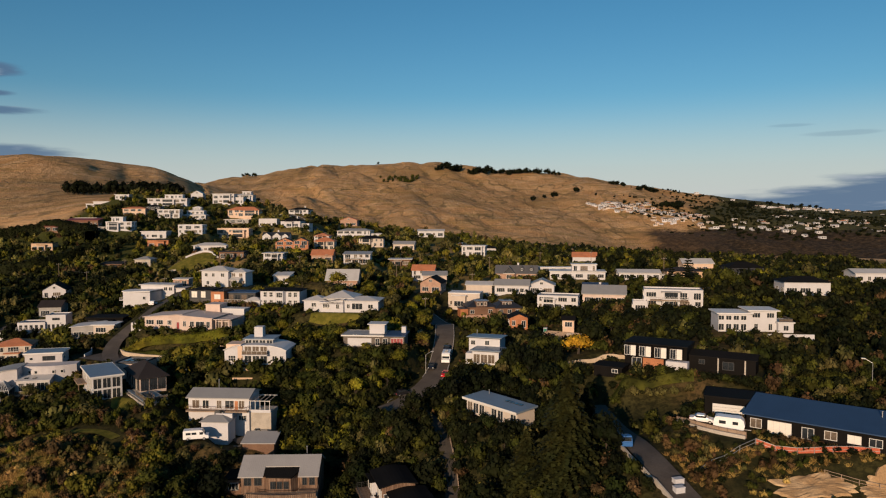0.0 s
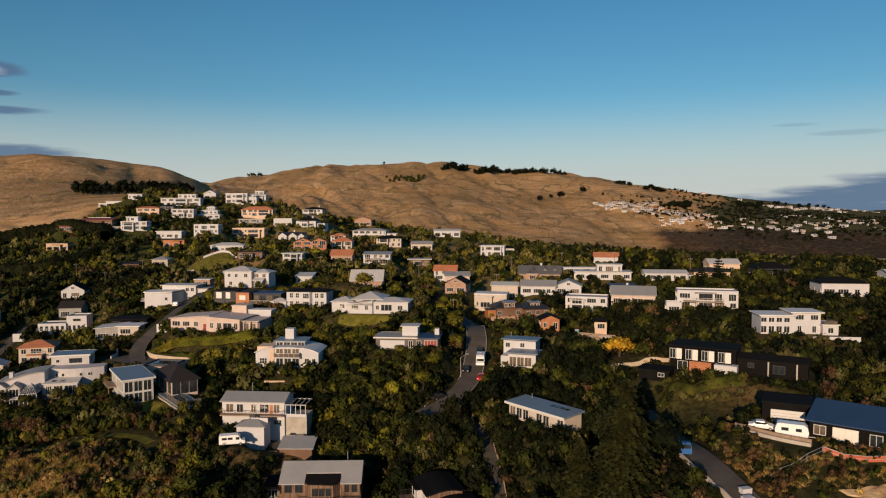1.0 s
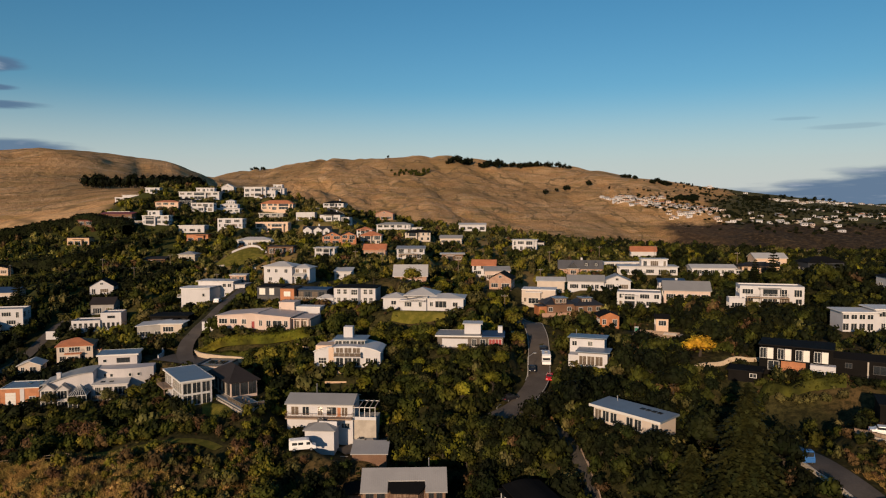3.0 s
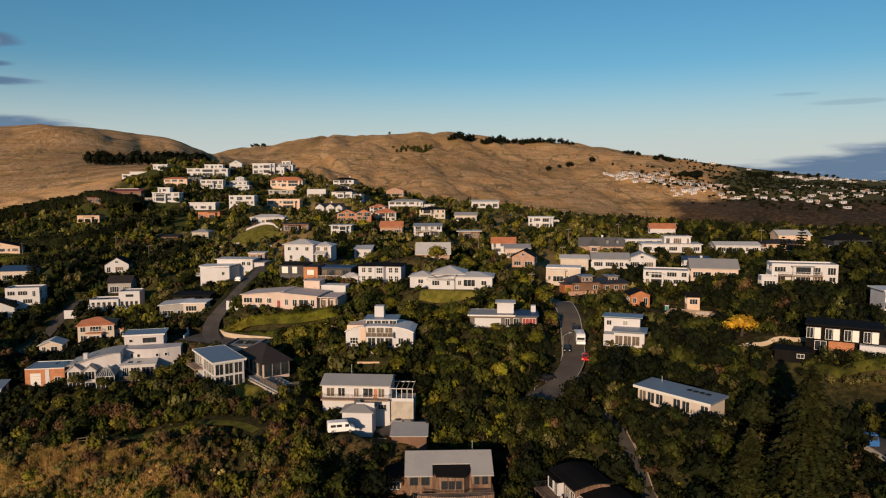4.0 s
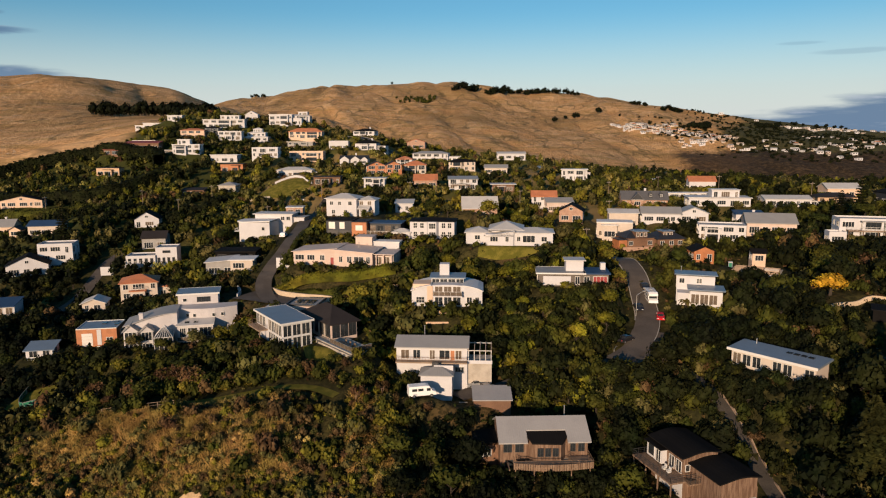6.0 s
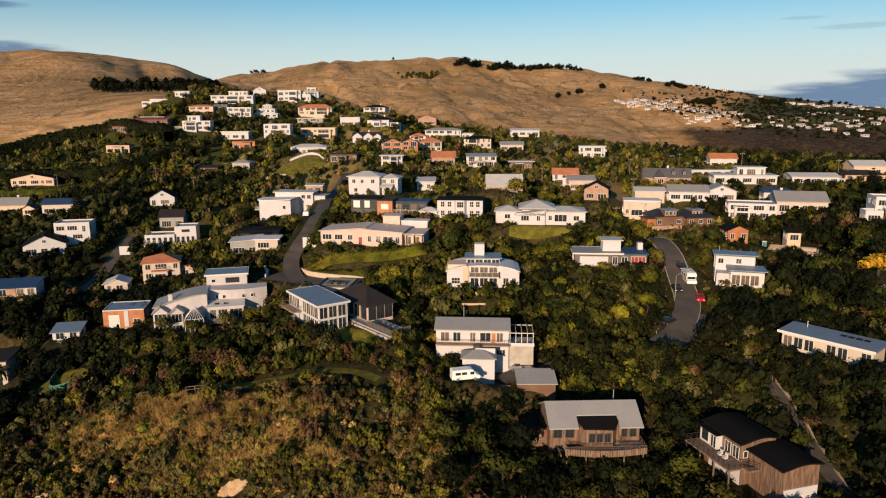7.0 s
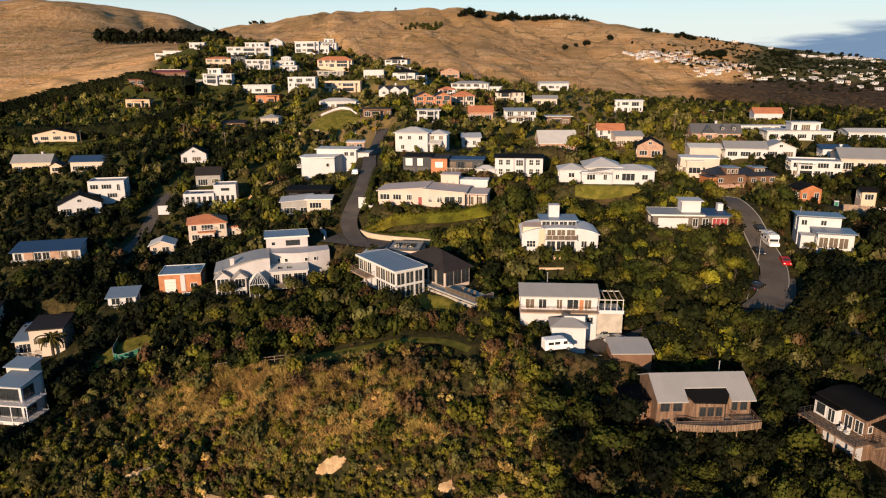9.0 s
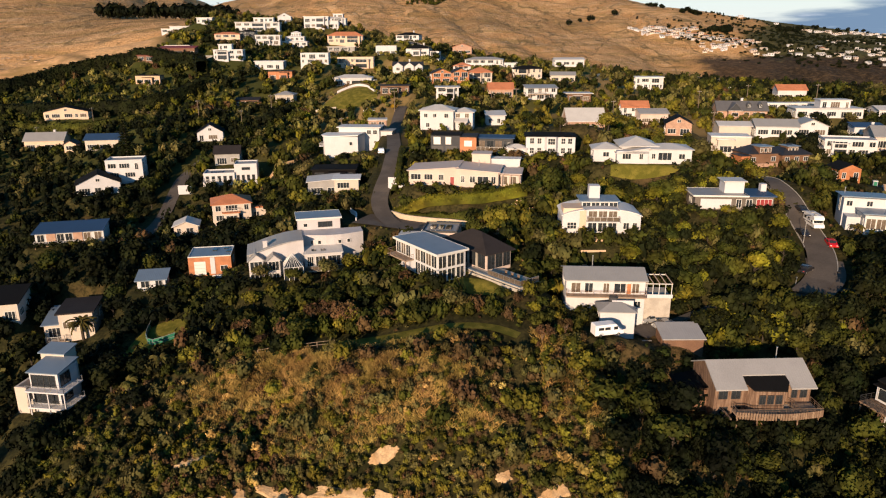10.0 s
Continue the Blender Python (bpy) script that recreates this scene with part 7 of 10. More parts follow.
def navy_house():
    r = house("dark red-brick house with stepped black roofs and small towers", 17.6, 253.0, 43.0, 10, 20, 11, 6)
    walls(r, -9.6, 0.6, -4.0, 4.6, 0, 3.4, "brown")
    hip_roof(r, -9.6, 0.6, -4.0, 4.6, 3.4, 2.4, "roof_navy", 0.5)
    walls(r, 0.6, 9.8, -5.4, 3.2, 0, 3.0, "brown", "wing_wall")
    hip_roof(r, 0.6, 9.8, -5.4, 3.2, 3.0, 2.8, "roof_navy", 0.6)
    for x0, x1, y0, y1, h in ((-6.6, -2.6, -4.4, -0.6, 5.4), (3.0, 6.4, -4.2, -0.4, 5.2)):
        walls(r, x0, x1, y0, y1, 3.0, h, "brown", "tower_wall")
        flat_roof(r, x0, x1, y0, y1, h, "roof_sky", 0.45, 0.2)
        for k in range(3):
            window(r, "F", y0, x0 + (x1 - x0) * (k + 0.5) / 3, h - 1.0, 0.95, 1.3, 1, 1, "frame", "glass" if k % 2 else "glass_warm")
    walls(r, -12.4, -9.6, -4.6, 0.6, 0, 2.8, "orange", "porch_wall")
    flat_roof(r, -12.4, -9.6, -4.6, 0.6, 2.8, "roof_navy", 0.3, 0.2)
    for u, pl in ((-8.0, -4.0), (-1.4, -4.0), (2.2, -5.4), (5.4, -5.4), (8.4, -5.4)):
        window(r, "F", pl, u, 1.6, 1.5, 1.4, 2)
    boxes("garden_wall", M["brick"], r, (-12.0, -2.0, -7.2, -6.8, -3, 0.9))


def orange_box_house():
    r = house("orange timber house with a flat grey roof and white garage door", -136.6, 194.6, 28.0, 10, 9.6, 8.4, 4.8)
    walls(r, -4.7, 4.7, -4.0, 4.0, 0, 4.4, "orange")
    parapet(r, -4.7, 4.7, -4.0, 4.0, 4.4, "frame", 0.22, 0.16)
    boxes("roof_sheet", M["roof_sky"], r, (-4.5, 4.5, -3.8, 3.8, 4.4, 4.5))
    for x, y in ((0.2, 0.4), (2.6, 1.6), (3.4, -0.8)):
        boxes("roof_light", M["glass"], r, (x, x + 1.0, y, y + 1.3, 4.5, 4.72))
    garage_door(r, "F", -4.0, -2.2, 0.2, 2.5, 3.2, "frame")
    boxes("white_panel", M["white"], r, (0.1, 1.1, -4.1, -3.98, 0.4, 4.3))
    window(r, "F", -4.0, 3.0, 1.6, 1.6, 1.4, 2, 1, "frame")
    boxes("entry_wall", M["white"], r, (0.6, 4.9, -6.2, -5.9, -3, 0.7))
    window(r, "R", 4.7, 0, 2.6, 2.2, 1.4, 2)


def brick_bay_house():
    r = house("white house with brick piers, glazed bays and a long blue roof", -181.3, 218.9, 28.3, 14, 17, 8, 4.6)
    walls(r, -8.2, 8.2, -3.4, 4.0, 0, 3.5, "white")
    slope_roof(r, -8.2, 8.2, -4.6, 4.0, 3.5, 4.3, "roof_blue", 0.4, wall="white")
    for u in (-4.4, 2.0):
        boxes("brick_pier", M["brick"], r, (u - 1.1, u + 1.1, -3.62, -3.38, -1, 3.5))
    for u in (-6.9, -2.2, -0.2, 4.2, 6.8):
        window(r, "F", -3.4, u, 1.9, 1.8, 2.2, 2, 1, "frame", "glass" if u < 0 else "glass_warm")
    deck(r, -8.2, 8.2, -5.4, -3.4, 0.5, rail="frame", glassy=False, drop=4)
    walls(r, -7.0, 7.4, -3.2, 3.6, -3, 0.2, "cream", "base_wall")


def terrace_white_house():
    r = house("long white house with a taller end block and solar panels", -151.4, 264.5, 34.8, 10, 17, 9, 6)
    walls(r, -8.4, 1.2, -3.8, 3.4, 0, 3.6, "white")
    parapet(r, -8.4, 1.2, -3.8, 3.4, 3.6, "white", 0.4)
    panels(r, -6.0, -1.0, 3.7, 4, 1, 12)
    walls(r, 1.2, 8.2, -3.0, 4.2, 0, 6.2, "white", "tall_wall")
    parapet(r, 1.2, 8.2, -3.0, 4.2, 6.2, "white", 0.35)
    for i in range(5):
        window(r, "F", -3.8, -7.2 + i * 1.8, 2.0, 1.0, 2.0, 1, 2, "dframe")
    for i in range(4):
        window(r, "F", -3.0, 2.2 + i * 1.6, 2.0, 0.9, 2.0, 1, 2, "dframe")
    window(r, "F", -3.0, 4.8, 5.0, 2.6, 0.9, 3, 1, "dframe")
    walls(r, -8.4, -3.6, -5.6, -3.8, -3, 1.4, "white", "lower_wall")
    window(r, "F", -5.6, -6.0, 0.2, 1.8, 1.2, 3, 1, "dframe")
    railing(r, [(-8.3, -3.9), (-8.3, -5.5), (-3.7, -5.5), (-3.7, -3.9)], 1.4, 0.95, "frame", 1.2)
    boxes("garden_wall", M["white"], r, (-16.0, -11.6, -6.4, -6.1, -2, 0.9))


def gables_white_house():
    r = house("white cottage with three small gables and dark roofs", -100.8, 424.0, 62.6, 0, 17, 8, 5)
    walls(r, -8.0, 8.0, -2.6, 4.0, 0, 3.3, "white")
    gable_roof(r, -8.0, 8.0, -2.6, 4.0, 3.3, 1.9, "roof_navy", "white", "x", 0.3)
    for x0, x1, d in ((-7.6, -2.6, 2.0), (-1.6, 3.2, 1.2), (4.2, 7.8, 1.8)):
        walls(r, x0, x1, -2.6 - d, -2.6, 0, 3.3, "white", "gable_wing")
        gable_roof(r, x0, x1, -2.6 - d, 0.0, 3.3, (x1 - x0) * 0.36, "roof_navy", "white", "y", 0.25)
        window(r, "F", -2.6 - d, (x0 + x1) / 2, 1.7, 1.8, 1.5, 3)
    chimney(r, 0.8, 1.4, 4.4, 6.6, "white", 0.4)


def stepped_crest_house():
    r = house("white house in rounded steps with pale roofs", -174.0, 494.0, 75.2, 3, 16, 10, 8)
    for x0, x1, y0, y1, z0, z1 in ((-8.0, 8.0, -5.4, 4.0, 0, 3.0), (-5.6, 6.0, -3.0, 4.0, 3.0, 5.8), (-2.2, 3.6, -0.6, 4.0, 5.8, 8.2)):
        walls(r, x0, x1, y0, y1, z0, z1, "white")
        hip_roof(r, x0, x1, y0, y1, z1, 0.9, "roof_white", 0.3)
        for k in range(4):
            window(r, "F", y0, x0 + (x1 - x0) * (k + 0.5) / 4, (z0 + z1) / 2 + 0.1, (x1 - x0) / 7, 1.4, 2, 1, "frame", "glass_warm" if k == 1 else "glass")


for build in (orange_box_house, brick_bay_house, terrace_white_house, dormer_house, navy_house, gables_white_house, stepped_crest_house, veranda_house, timber_house, shed, glass_house, pavilion, arc_house, long_beige_house, charcoal_house, hipped_white_house, black_roof_cottage, broad_white_house, box_house,
              stepped_blue_house, villa, modern_complex, low_long_house, lane_house, black_terrace_house, blue_roof_house, two_tier_white_house, cliff_house):
    build()

# ---- ground, streets ----
PADS += FOOT
PADS += [(-43.0, 160.5, 3.6, 3.0, 0.6, 29.5, 0), (-50.5, 154.6, 7.0, 3.6, 0.0, 29.8, 0), (36.5, 214.0, 8.0, 8.0, -0.5, 42.0, 0), (49.0, 122.4, 4.6, 3.4, -0.6, 41.6, 0)]
ground = build_ground()


def strip(name, P, a, b, lift, material, thick=0.0):
    """A band along a line between the offsets a and b to its right."""
    d = np.gradient(P[:, :2], axis=0)
    d /= np.linalg.norm(d, axis=1)[:, None]
    n = np.column_stack([d[:, 1], -d[:, 0]])
    rows = []
    for o, z in ((a, lift - thick), (a, lift), (b, lift), (b, lift - thick)) if thick else ((a, lift), ((a + b) / 2, lift + 0.03), (b, lift)):
        rows.append(np.column_stack([P[:, :2] + n * o, P[:, 2] + z]))
    k, m = len(rows), len(P)
    co = np.concatenate(rows)
    f = [(r * m + i, (r + 1) * m + i, (r + 1) * m + i + 1, r * m + i + 1) for r in range(k - 1) for i in range(m - 1)]
    me = bpy.data.meshes.new(name)
    me.from_pydata(co.tolist(), [], [q[::-1] for q in f])
    me.materials.append(material)
    return new(name, me)


for P, half in ROADS:
    r = strip("road", P, -half, half, 0.052 if half > 3.2 else 0.04, M["asphalt"] if half > 1.4 else M["lane"])
    tagged(r, "worn grey asphalt street between the gardens", "road", kind="structure")
    if 2.4 < half < 3.2:
        for a, b in ((-half - 0.16, -half), (half, half + 0.16)):
            k = strip("kerb", P[10 if half == 2.7 and a < 0 else 5 if half == 2.7 else 0:], a, b, 0.15, M["kerb"], 0.3)
            k.parent = r


def lawn(label, *pts):
    """A mown patch laid over the ground."""
    c = Vector((sum(p[0] for p in pts) / len(pts), sum(p[1] for p in pts) / len(pts)))
    P = line_of(*pts, pts[0], step=1.0)
    rings = [P * k + np.array(c) * (1 - k) for k in (1.0, 0.8, 0.6, 0.4, 0.2)]
    co, m = [], len(P)
    for r in rings:
        z = ground_at(r[:, 0], r[:, 1])
        co += np.column_stack([r, z + 0.12]).tolist()
    f = [(i * m + j, i * m + (j + 1) % m, (i + 1) * m + (j + 1) % m, (i + 1) * m + j) for i in range(4) for j in range(m)]
    f.append(tuple(range(4 * m, 5 * m)))
    me = bpy.data.meshes.new("lawn")
    me.from_pydata(co, [], f)
    me.materials.append(M["lawn"])
    rad = max((Vector(p) - c).length for p in pts)
    KEEP.append((c.x, c.y, rad * 0.75))
    return tagged(new("lawn", me), label, "lawn", kind="structure")


KEEP = [(-88, 202.6, 2.6), (-83, 202.0, 2.6), (-78, 201.6, 2.6), (-73, 201.6, 2.6), (-68, 201.8, 2.6), (-246, 346.5, 4.5), (-236, 347, 4.5), (-226, 347.5, 4.5), (-216, 350, 4.5)]       # open ground: x, y, radius
lawn("sunlit mown lawn below the broad white house", (-41, 212), (-35, 210.5), (-27, 210), (-24, 211.5), (-28, 214), (-39, 215.5))
lawn("sloping lawn between hedges and a low wall", (-136, 332), (-128, 343), (-114, 346), (-110, 332), (-122, 328))
lawn("dark garden lawn beside the glass house", (-79, 164), (-73, 160), (-71, 161), (-75, 166), (-80, 168))
lawn("green bank beside the netting", (-146, 163), (-138, 161), (-134, 166), (-137, 174), (-144, 172))
P = line_of((-104, 150.5), (-97, 151.6), (-86, 152.6), (-76, 151.2), (-70, 148.6), step=1.0)
P = np.column_stack([P, ground_at(P[:, 0], P[:, 1])])
tagged(strip("grass_path", P, -1.9, 1.9, 0.12, M["lawn"]), "mown grass path along the top of the slope", "path", kind="structure")
KEEP += [(p[0], p[1] - 0.6, 2.0) for p in P[::2]]


def bare_patch(x, y, a, b, turn, label="bare sandy clay showing through the scrub", lift=0.16):
    """An uneven scar of bare earth on the slope."""
    n, rings = 44, 6
    rr = [0.95 + 0.45 * noise.noise(Vector((1.6 * math.cos(t) + x, 1.6 * math.sin(t) + y, 0))) + 0.28 * noise.noise(Vector((5 * math.cos(t) + y, 5 * math.sin(t) + x, 3))) for t in [2 * math.pi * i / n for i in range(n)]]
    co = []
    for k in range(rings):
        s = 1 - k / rings
        for i in range(n):
            t = 2 * math.pi * i / n
            u, v = a * rr[i] * s * math.cos(t), b * rr[i] * s * math.sin(t)
            px, py = x + u * math.cos(turn) - v * math.sin(turn), y + u * math.sin(turn) + v * math.cos(turn)
            z = height(px, py) + (-0.3 if k == 0 else lift + 0.25 * (noise.noise(Vector((px * 0.9, py * 0.9, 0))) + 0.3))
            co.append((px, py, z))
    co.append((x, y, height(x, y) + lift))
    f = [(k * n + i, k * n + (i + 1) % n, (k + 1) * n + (i + 1) % n, (k + 1) * n + i) for k in range(rings - 1) for i in range(n)]
    f += [((rings - 1) * n + i, (rings - 1) * n + (i + 1) % n, rings * n) for i in range(n)]
    me = bpy.data.meshes.new("clay_bank")
    me.from_pydata(co, [], f)
    me.materials.append(M["clay"])
    for k in (-0.6, 0.0, 0.6):
        KEEP.append((x + k * a * math.cos(turn), y + k * a * math.sin(turn) - 0.3 - 0.4 * b, b * 0.75))
    return tagged(new("clay_bank", me), label, "bare ground", kind="structure")


KEEP += [(33.5, 167.5, 4.2), (32.0, 170.5, 4.0), (30.0, 207.0, 5.0), (36.0, 205.0, 5.5), (28.0, 211.0, 4.0)]
KEEP += [(41.0, 146.6, 3.2), (44.0, 146.0, 3.2), (47.0, 145.4, 3.2), (50.0, 144.6, 3.2), (53.0, 144.0, 3.0), (42.0, 143.0, 2.6), (46.0, 142.0, 2.6), (50.0, 141.0, 2.6), (47.0, 122.6, 2.4), (50.0, 119.6, 2.4), (45.0, 126.0, 2.2), (57.0, 106.5, 3.0), (62.0, 105.5, 3.0), (67.0, 104.5, 3.0)]
KEEP += [(-51.5, 153.2, 4.6), (-46.0, 155.5, 4.2), (-56.0, 151.6, 2.6), (36.5, 214.0, 9.0), (49.5, 119.0, 4.5)]
bare_patch(-96.0, 123.6, 7.5, 1.7, 0.06)
bare_patch(-105.5, 123.0, 4.8, 1.1, -0.1)
bare_patch(-92.0, 128.6, 2.5, 0.9, 0.3)
bare_patch(-119.2, 127.2, 3.0, 0.9, 0.35)
bare_patch(-85.5, 122.6, 5.0, 1.1, 0.05)
bare_patch(-113.0, 121.0, 4.0, 1.8, 0.2)
bare_patch(-74.5, 125.4, 1.3, 0.8, 0.1)
bare_patch(-67.5, 123.2, 2.6, 0.8, 0.1)
bare_patch(57.0, 105.8, 7.5, 3.0, 0.05, "freshly cut sandy clay bank below the fence")
bare_patch(68.0, 104.0, 6.0, 2.6, -0.2, "freshly cut sandy clay bank below the fence")
bare_patch(-136.0, 268.0, 6.0, 4.0, 0.3, "bare orange earth bank by the villa")
bare_patch(-8.5, 206.0, 3.6, 1.6, 0.2, "bare yellow earth beside the street")

# ---- plants ----
rs = np.random.RandomState(7)


def leaves(n, size, lumps, squash=1.0, core=True, spread=0.48):
    """Leaf clumps on a lumpy crown of radius about 1 round the origin: points and faces."""
    c = rs.normal(size=(lumps, 3))
    c /= np.linalg.norm(c, axis=1)[:, None]
    c = c * rs.uniform(0.35, 0.62, (lumps, 1))
    c[:, 2] = np.abs(c[:, 2]) * 0.9 - 0.1
    c[0] = 0, 0, 0.1
    rad = rs.uniform(0.36, 0.58, lumps)
    k = rs.randint(0, lumps, n)
    d = rs.normal(size=(n, 3))
    d[:, 2] = d[:, 2] * 0.9 + 0.15
    d /= np.linalg.norm(d, axis=1)[:, None]
    p = c[k] + d * (rad[k] * rs.uniform(0.80, 1.12, n))[:, None]
    nrm = d + rs.normal(size=(n, 3)) * spread * 0.55
    nrm /= np.linalg.norm(nrm, axis=1)[:, None]
    a = np.cross(nrm, rs.normal(size=(n, 3)))
    a /= np.linalg.norm(a, axis=1)[:, None]
    b = np.cross(nrm, a)
    s = size * rs.uniform(0.6, 1.35, (n, 1))
    bend = nrm * s * 0.25
    q = np.stack([p - a * s - b * s * 0.6, p + a * s * 0.9 - b * s * 0.7 - bend, p + a * s + b * s * 0.7, p - a * s * 0.8 + b * s * 0.6 - bend], 1)
    q[:, :, 2] = q[:, :, 2] * squash
    co = q.reshape(-1, 3)
    f = np.arange(4 * n).reshape(-1, 4)
    if core:
        ring = []
        for i in range(lumps):
            for sx, sy, sz in ((1, 0, 0), (0, 1, 0), (-1, 0, 0), (0, -1, 0), (0, 0, 1), (0, 0, -1)):
                ring.append(c[i] + np.array((sx, sy, sz)) * rad[i] * 0.72)
        ring = np.array(ring)
        ring[:, 2] *= squash
        o = np.array([[0, 1, 4, 4], [1, 2, 4, 4], [2, 3, 4, 4], [3, 0, 4, 4], [1, 0, 5, 5], [2, 1, 5, 5], [3, 2, 5, 5], [0, 3, 5, 5]])
        f = np.concatenate([f, np.concatenate([o + 6 * i for i in range(lumps)]) + len(co)])
        co = np.concatenate([co, ring])
    return co, f


def tuft(n, tall=1.0, lean=0.45, wide=0.05):
    """Blades from one root."""
    base = rs.normal(size=(n, 3)) * 0.28
    base[:, 2] = -0.1
    tip = base + rs.normal(size=(n, 3)) * lean
    tip[:, 2] = tall * rs.uniform(0.6, 1.1, n)
    side = np.cross(tip - base, rs.normal(size=(n, 3)))
    side /= np.linalg.norm(side, axis=1)[:, None]
    q = np.stack([base - side * wide, base + side * wide, tip + side * wide * 0.5, tip - side * wide * 0.5], 1)
    return q.reshape(-1, 3), np.arange(4 * n).reshape(-1, 4)


def to_mesh(name, co, f, material):
    """Quads; a quad whose last two corners agree is a triangle."""
    me = bpy.data.meshes.new(name)
    tri = f[:, 2] == f[:, 3]
    fq, ft = f[~tri], f[tri][:, :3]
    me.vertices.add(len(co))
    me.vertices.foreach_set("co", np.ascontiguousarray(co, dtype=np.float32).ravel())
    loops = np.concatenate([fq.ravel(), ft.ravel()]).astype(np.int32)
    me.loops.add(len(loops))
    me.loops.foreach_set("vertex_index", loops)
    start = np.concatenate([np.arange(len(fq)) * 4, len(fq) * 4 + np.arange(len(ft)) * 3]).astype(np.int32)
    me.polygons.add(len(start))
    me.polygons.foreach_set("loop_start", start)
    me.update(calc_edges=True)
    me.materials.append(material)
    return me


FINE = [leaves(150, 0.098, 7) for _ in range(7)]
COARSE = [leaves(70, 0.138, 5) for _ in range(7)]
FAR = [leaves(50, 0.16, 4) for _ in range(7)]
LOW = [leaves(54, 0.14, 4) for _ in range(6)]
TINY = [leaves(20, 0.24, 3, 0.8, core=False) for _ in range(6)]
GRASS = [tuft(34, wide=0.045, lean=0.6) for _ in range(5)]
SMALL = [leaves(96, 0.108, 5) for _ in range(6)]

feet = np.array(FOOT)
EYE_MID = np.array((-45.0, 20.0, 80.0))
def free_room(x, y, z, r, tall):
    """Room for plants: away from houses and roads, and low in front of a house. Returns the mask and the height allowed."""
    ok = np.ones(len(x), bool)
    top = np.full(len(x), 99.0)
    for hx, hy, a, b, w, base, hh in FOOT:
        dx, dy = x - hx, y - hy
        u, v = dx * math.cos(w) + dy * math.sin(w), -dx * math.sin(w) + dy * math.cos(w)
        ok &= ~((np.abs(u) < a + 0.1 + r * 0.45) & (np.abs(v) < b + 0.1 + r * 0.45))
        to = EYE_MID - np.array((hx, hy, base))
        dist = math.hypot(to[0], to[1])
        fx, fy = to[0] / dist, to[1] / dist
        along, across = dx * fx + dy * fy, np.abs(-dx * fy + dy * fx)
        front = (along > 0) & (along < 45) & (across < a + 2.5)
        lim = base + (2.1 if hy < 250 else 3.0) + np.maximum(along - b, 0) * to[2] / dist - z
        top = np.where(front, np.minimum(top, lim), top)
    for P, half in ROADS:
        near = (x > P[:, 0].min() - 6) & (x < P[:, 0].max() + 6) & (y > P[:, 1].min() - 25) & (y < P[:, 1].max() + 6)
        ix = np.nonzero(near)[0]
        if len(ix):
            q = np.column_stack([x[ix], y[ix]])
            d = np.sqrt(((q[:, None] - P[None, :, :2]) ** 2).sum(-1)).min(1)
            ok[ix] &= d > (half + 0.8 + r[ix] * 0.75 if half > 1.4 else half + r[ix] * 0.3)
    for kx, ky, kr in KEEP:
        ok &= (x - kx) ** 2 + (y - ky) ** 2 > (kr + r * 0.5) ** 2
    return ok, top


GROUPS = {}


def plant(kind, template, x, y, z, sx, sz, turn):
    GROUPS.setdefault(kind, []).append((template, x, y, z, sx, sz, turn))


def flush(kind, name, label, category, material):
    rows = GROUPS.pop(kind, [])
    if not rows:
        return None
    cos, fs, base = [], [], 0
    for (co, f), x, y, z, sx, sz, turn in rows:
        c, s = math.cos(turn), math.sin(turn)
        q = np.empty_like(co)
        q[:, 0] = (co[:, 0] * c - co[:, 1] * s) * sx + x
        q[:, 1] = (co[:, 0] * s + co[:, 1] * c) * sx + y
        q[:, 2] = co[:, 2] * sz + z
        cos.append(q)
        fs.append(f + base)
        base += len(co)
    ob = new(name, to_mesh(name, np.concatenate(cos), np.concatenate(fs), material))
    return tagged(ob, label, category, kind="stuff")


def scatter(x0, x1, y0, y1, cell):
    gx, gy = np.meshgrid(np.arange(x0, x1, cell), np.arange(y0, y1, cell))
    x = gx.ravel() + rs.uniform(-0.5, 0.5, gx.size) * cell
    y = gy.ravel() + rs.uniform(-0.5, 0.5, gx.size) * cell
    seen = (x > -95 - 0.66 * (y - 30)) & (x < 5 + 0.68 * (y + 10))
    return x[seen], y[seen]


def cover(x0, x1, y0, y1, cell, templates, lo, hi, mixer, seed):
    x, y = scatter(x0, x1, y0, y1, cell)
    z = ground_at(x, y)
    r = rs.uniform(lo, hi, len(x)) * (0.75 + 0.5 * rough(x / 22, y / 22, seed))
    tall = r * rs.uniform(0.9, 1.5, len(x))
    ok, top = free_room(x, y, z, r, tall)
    tall = np.minimum(tall, top / 1.55)
    ok &= tall > 0.25
    r = np.minimum(r, np.maximum(tall * 1.6, 0.6))
    for i in np.nonzero(ok)[0]:
        kind = mixer(x[i], y[i], z[i], rs.random_sample())
        if kind:
            plant(kind, templates[rs.randint(len(templates))], x[i], y[i], z[i] + tall[i] * 0.45, r[i], tall[i], rs.uniform(0, 6.28))


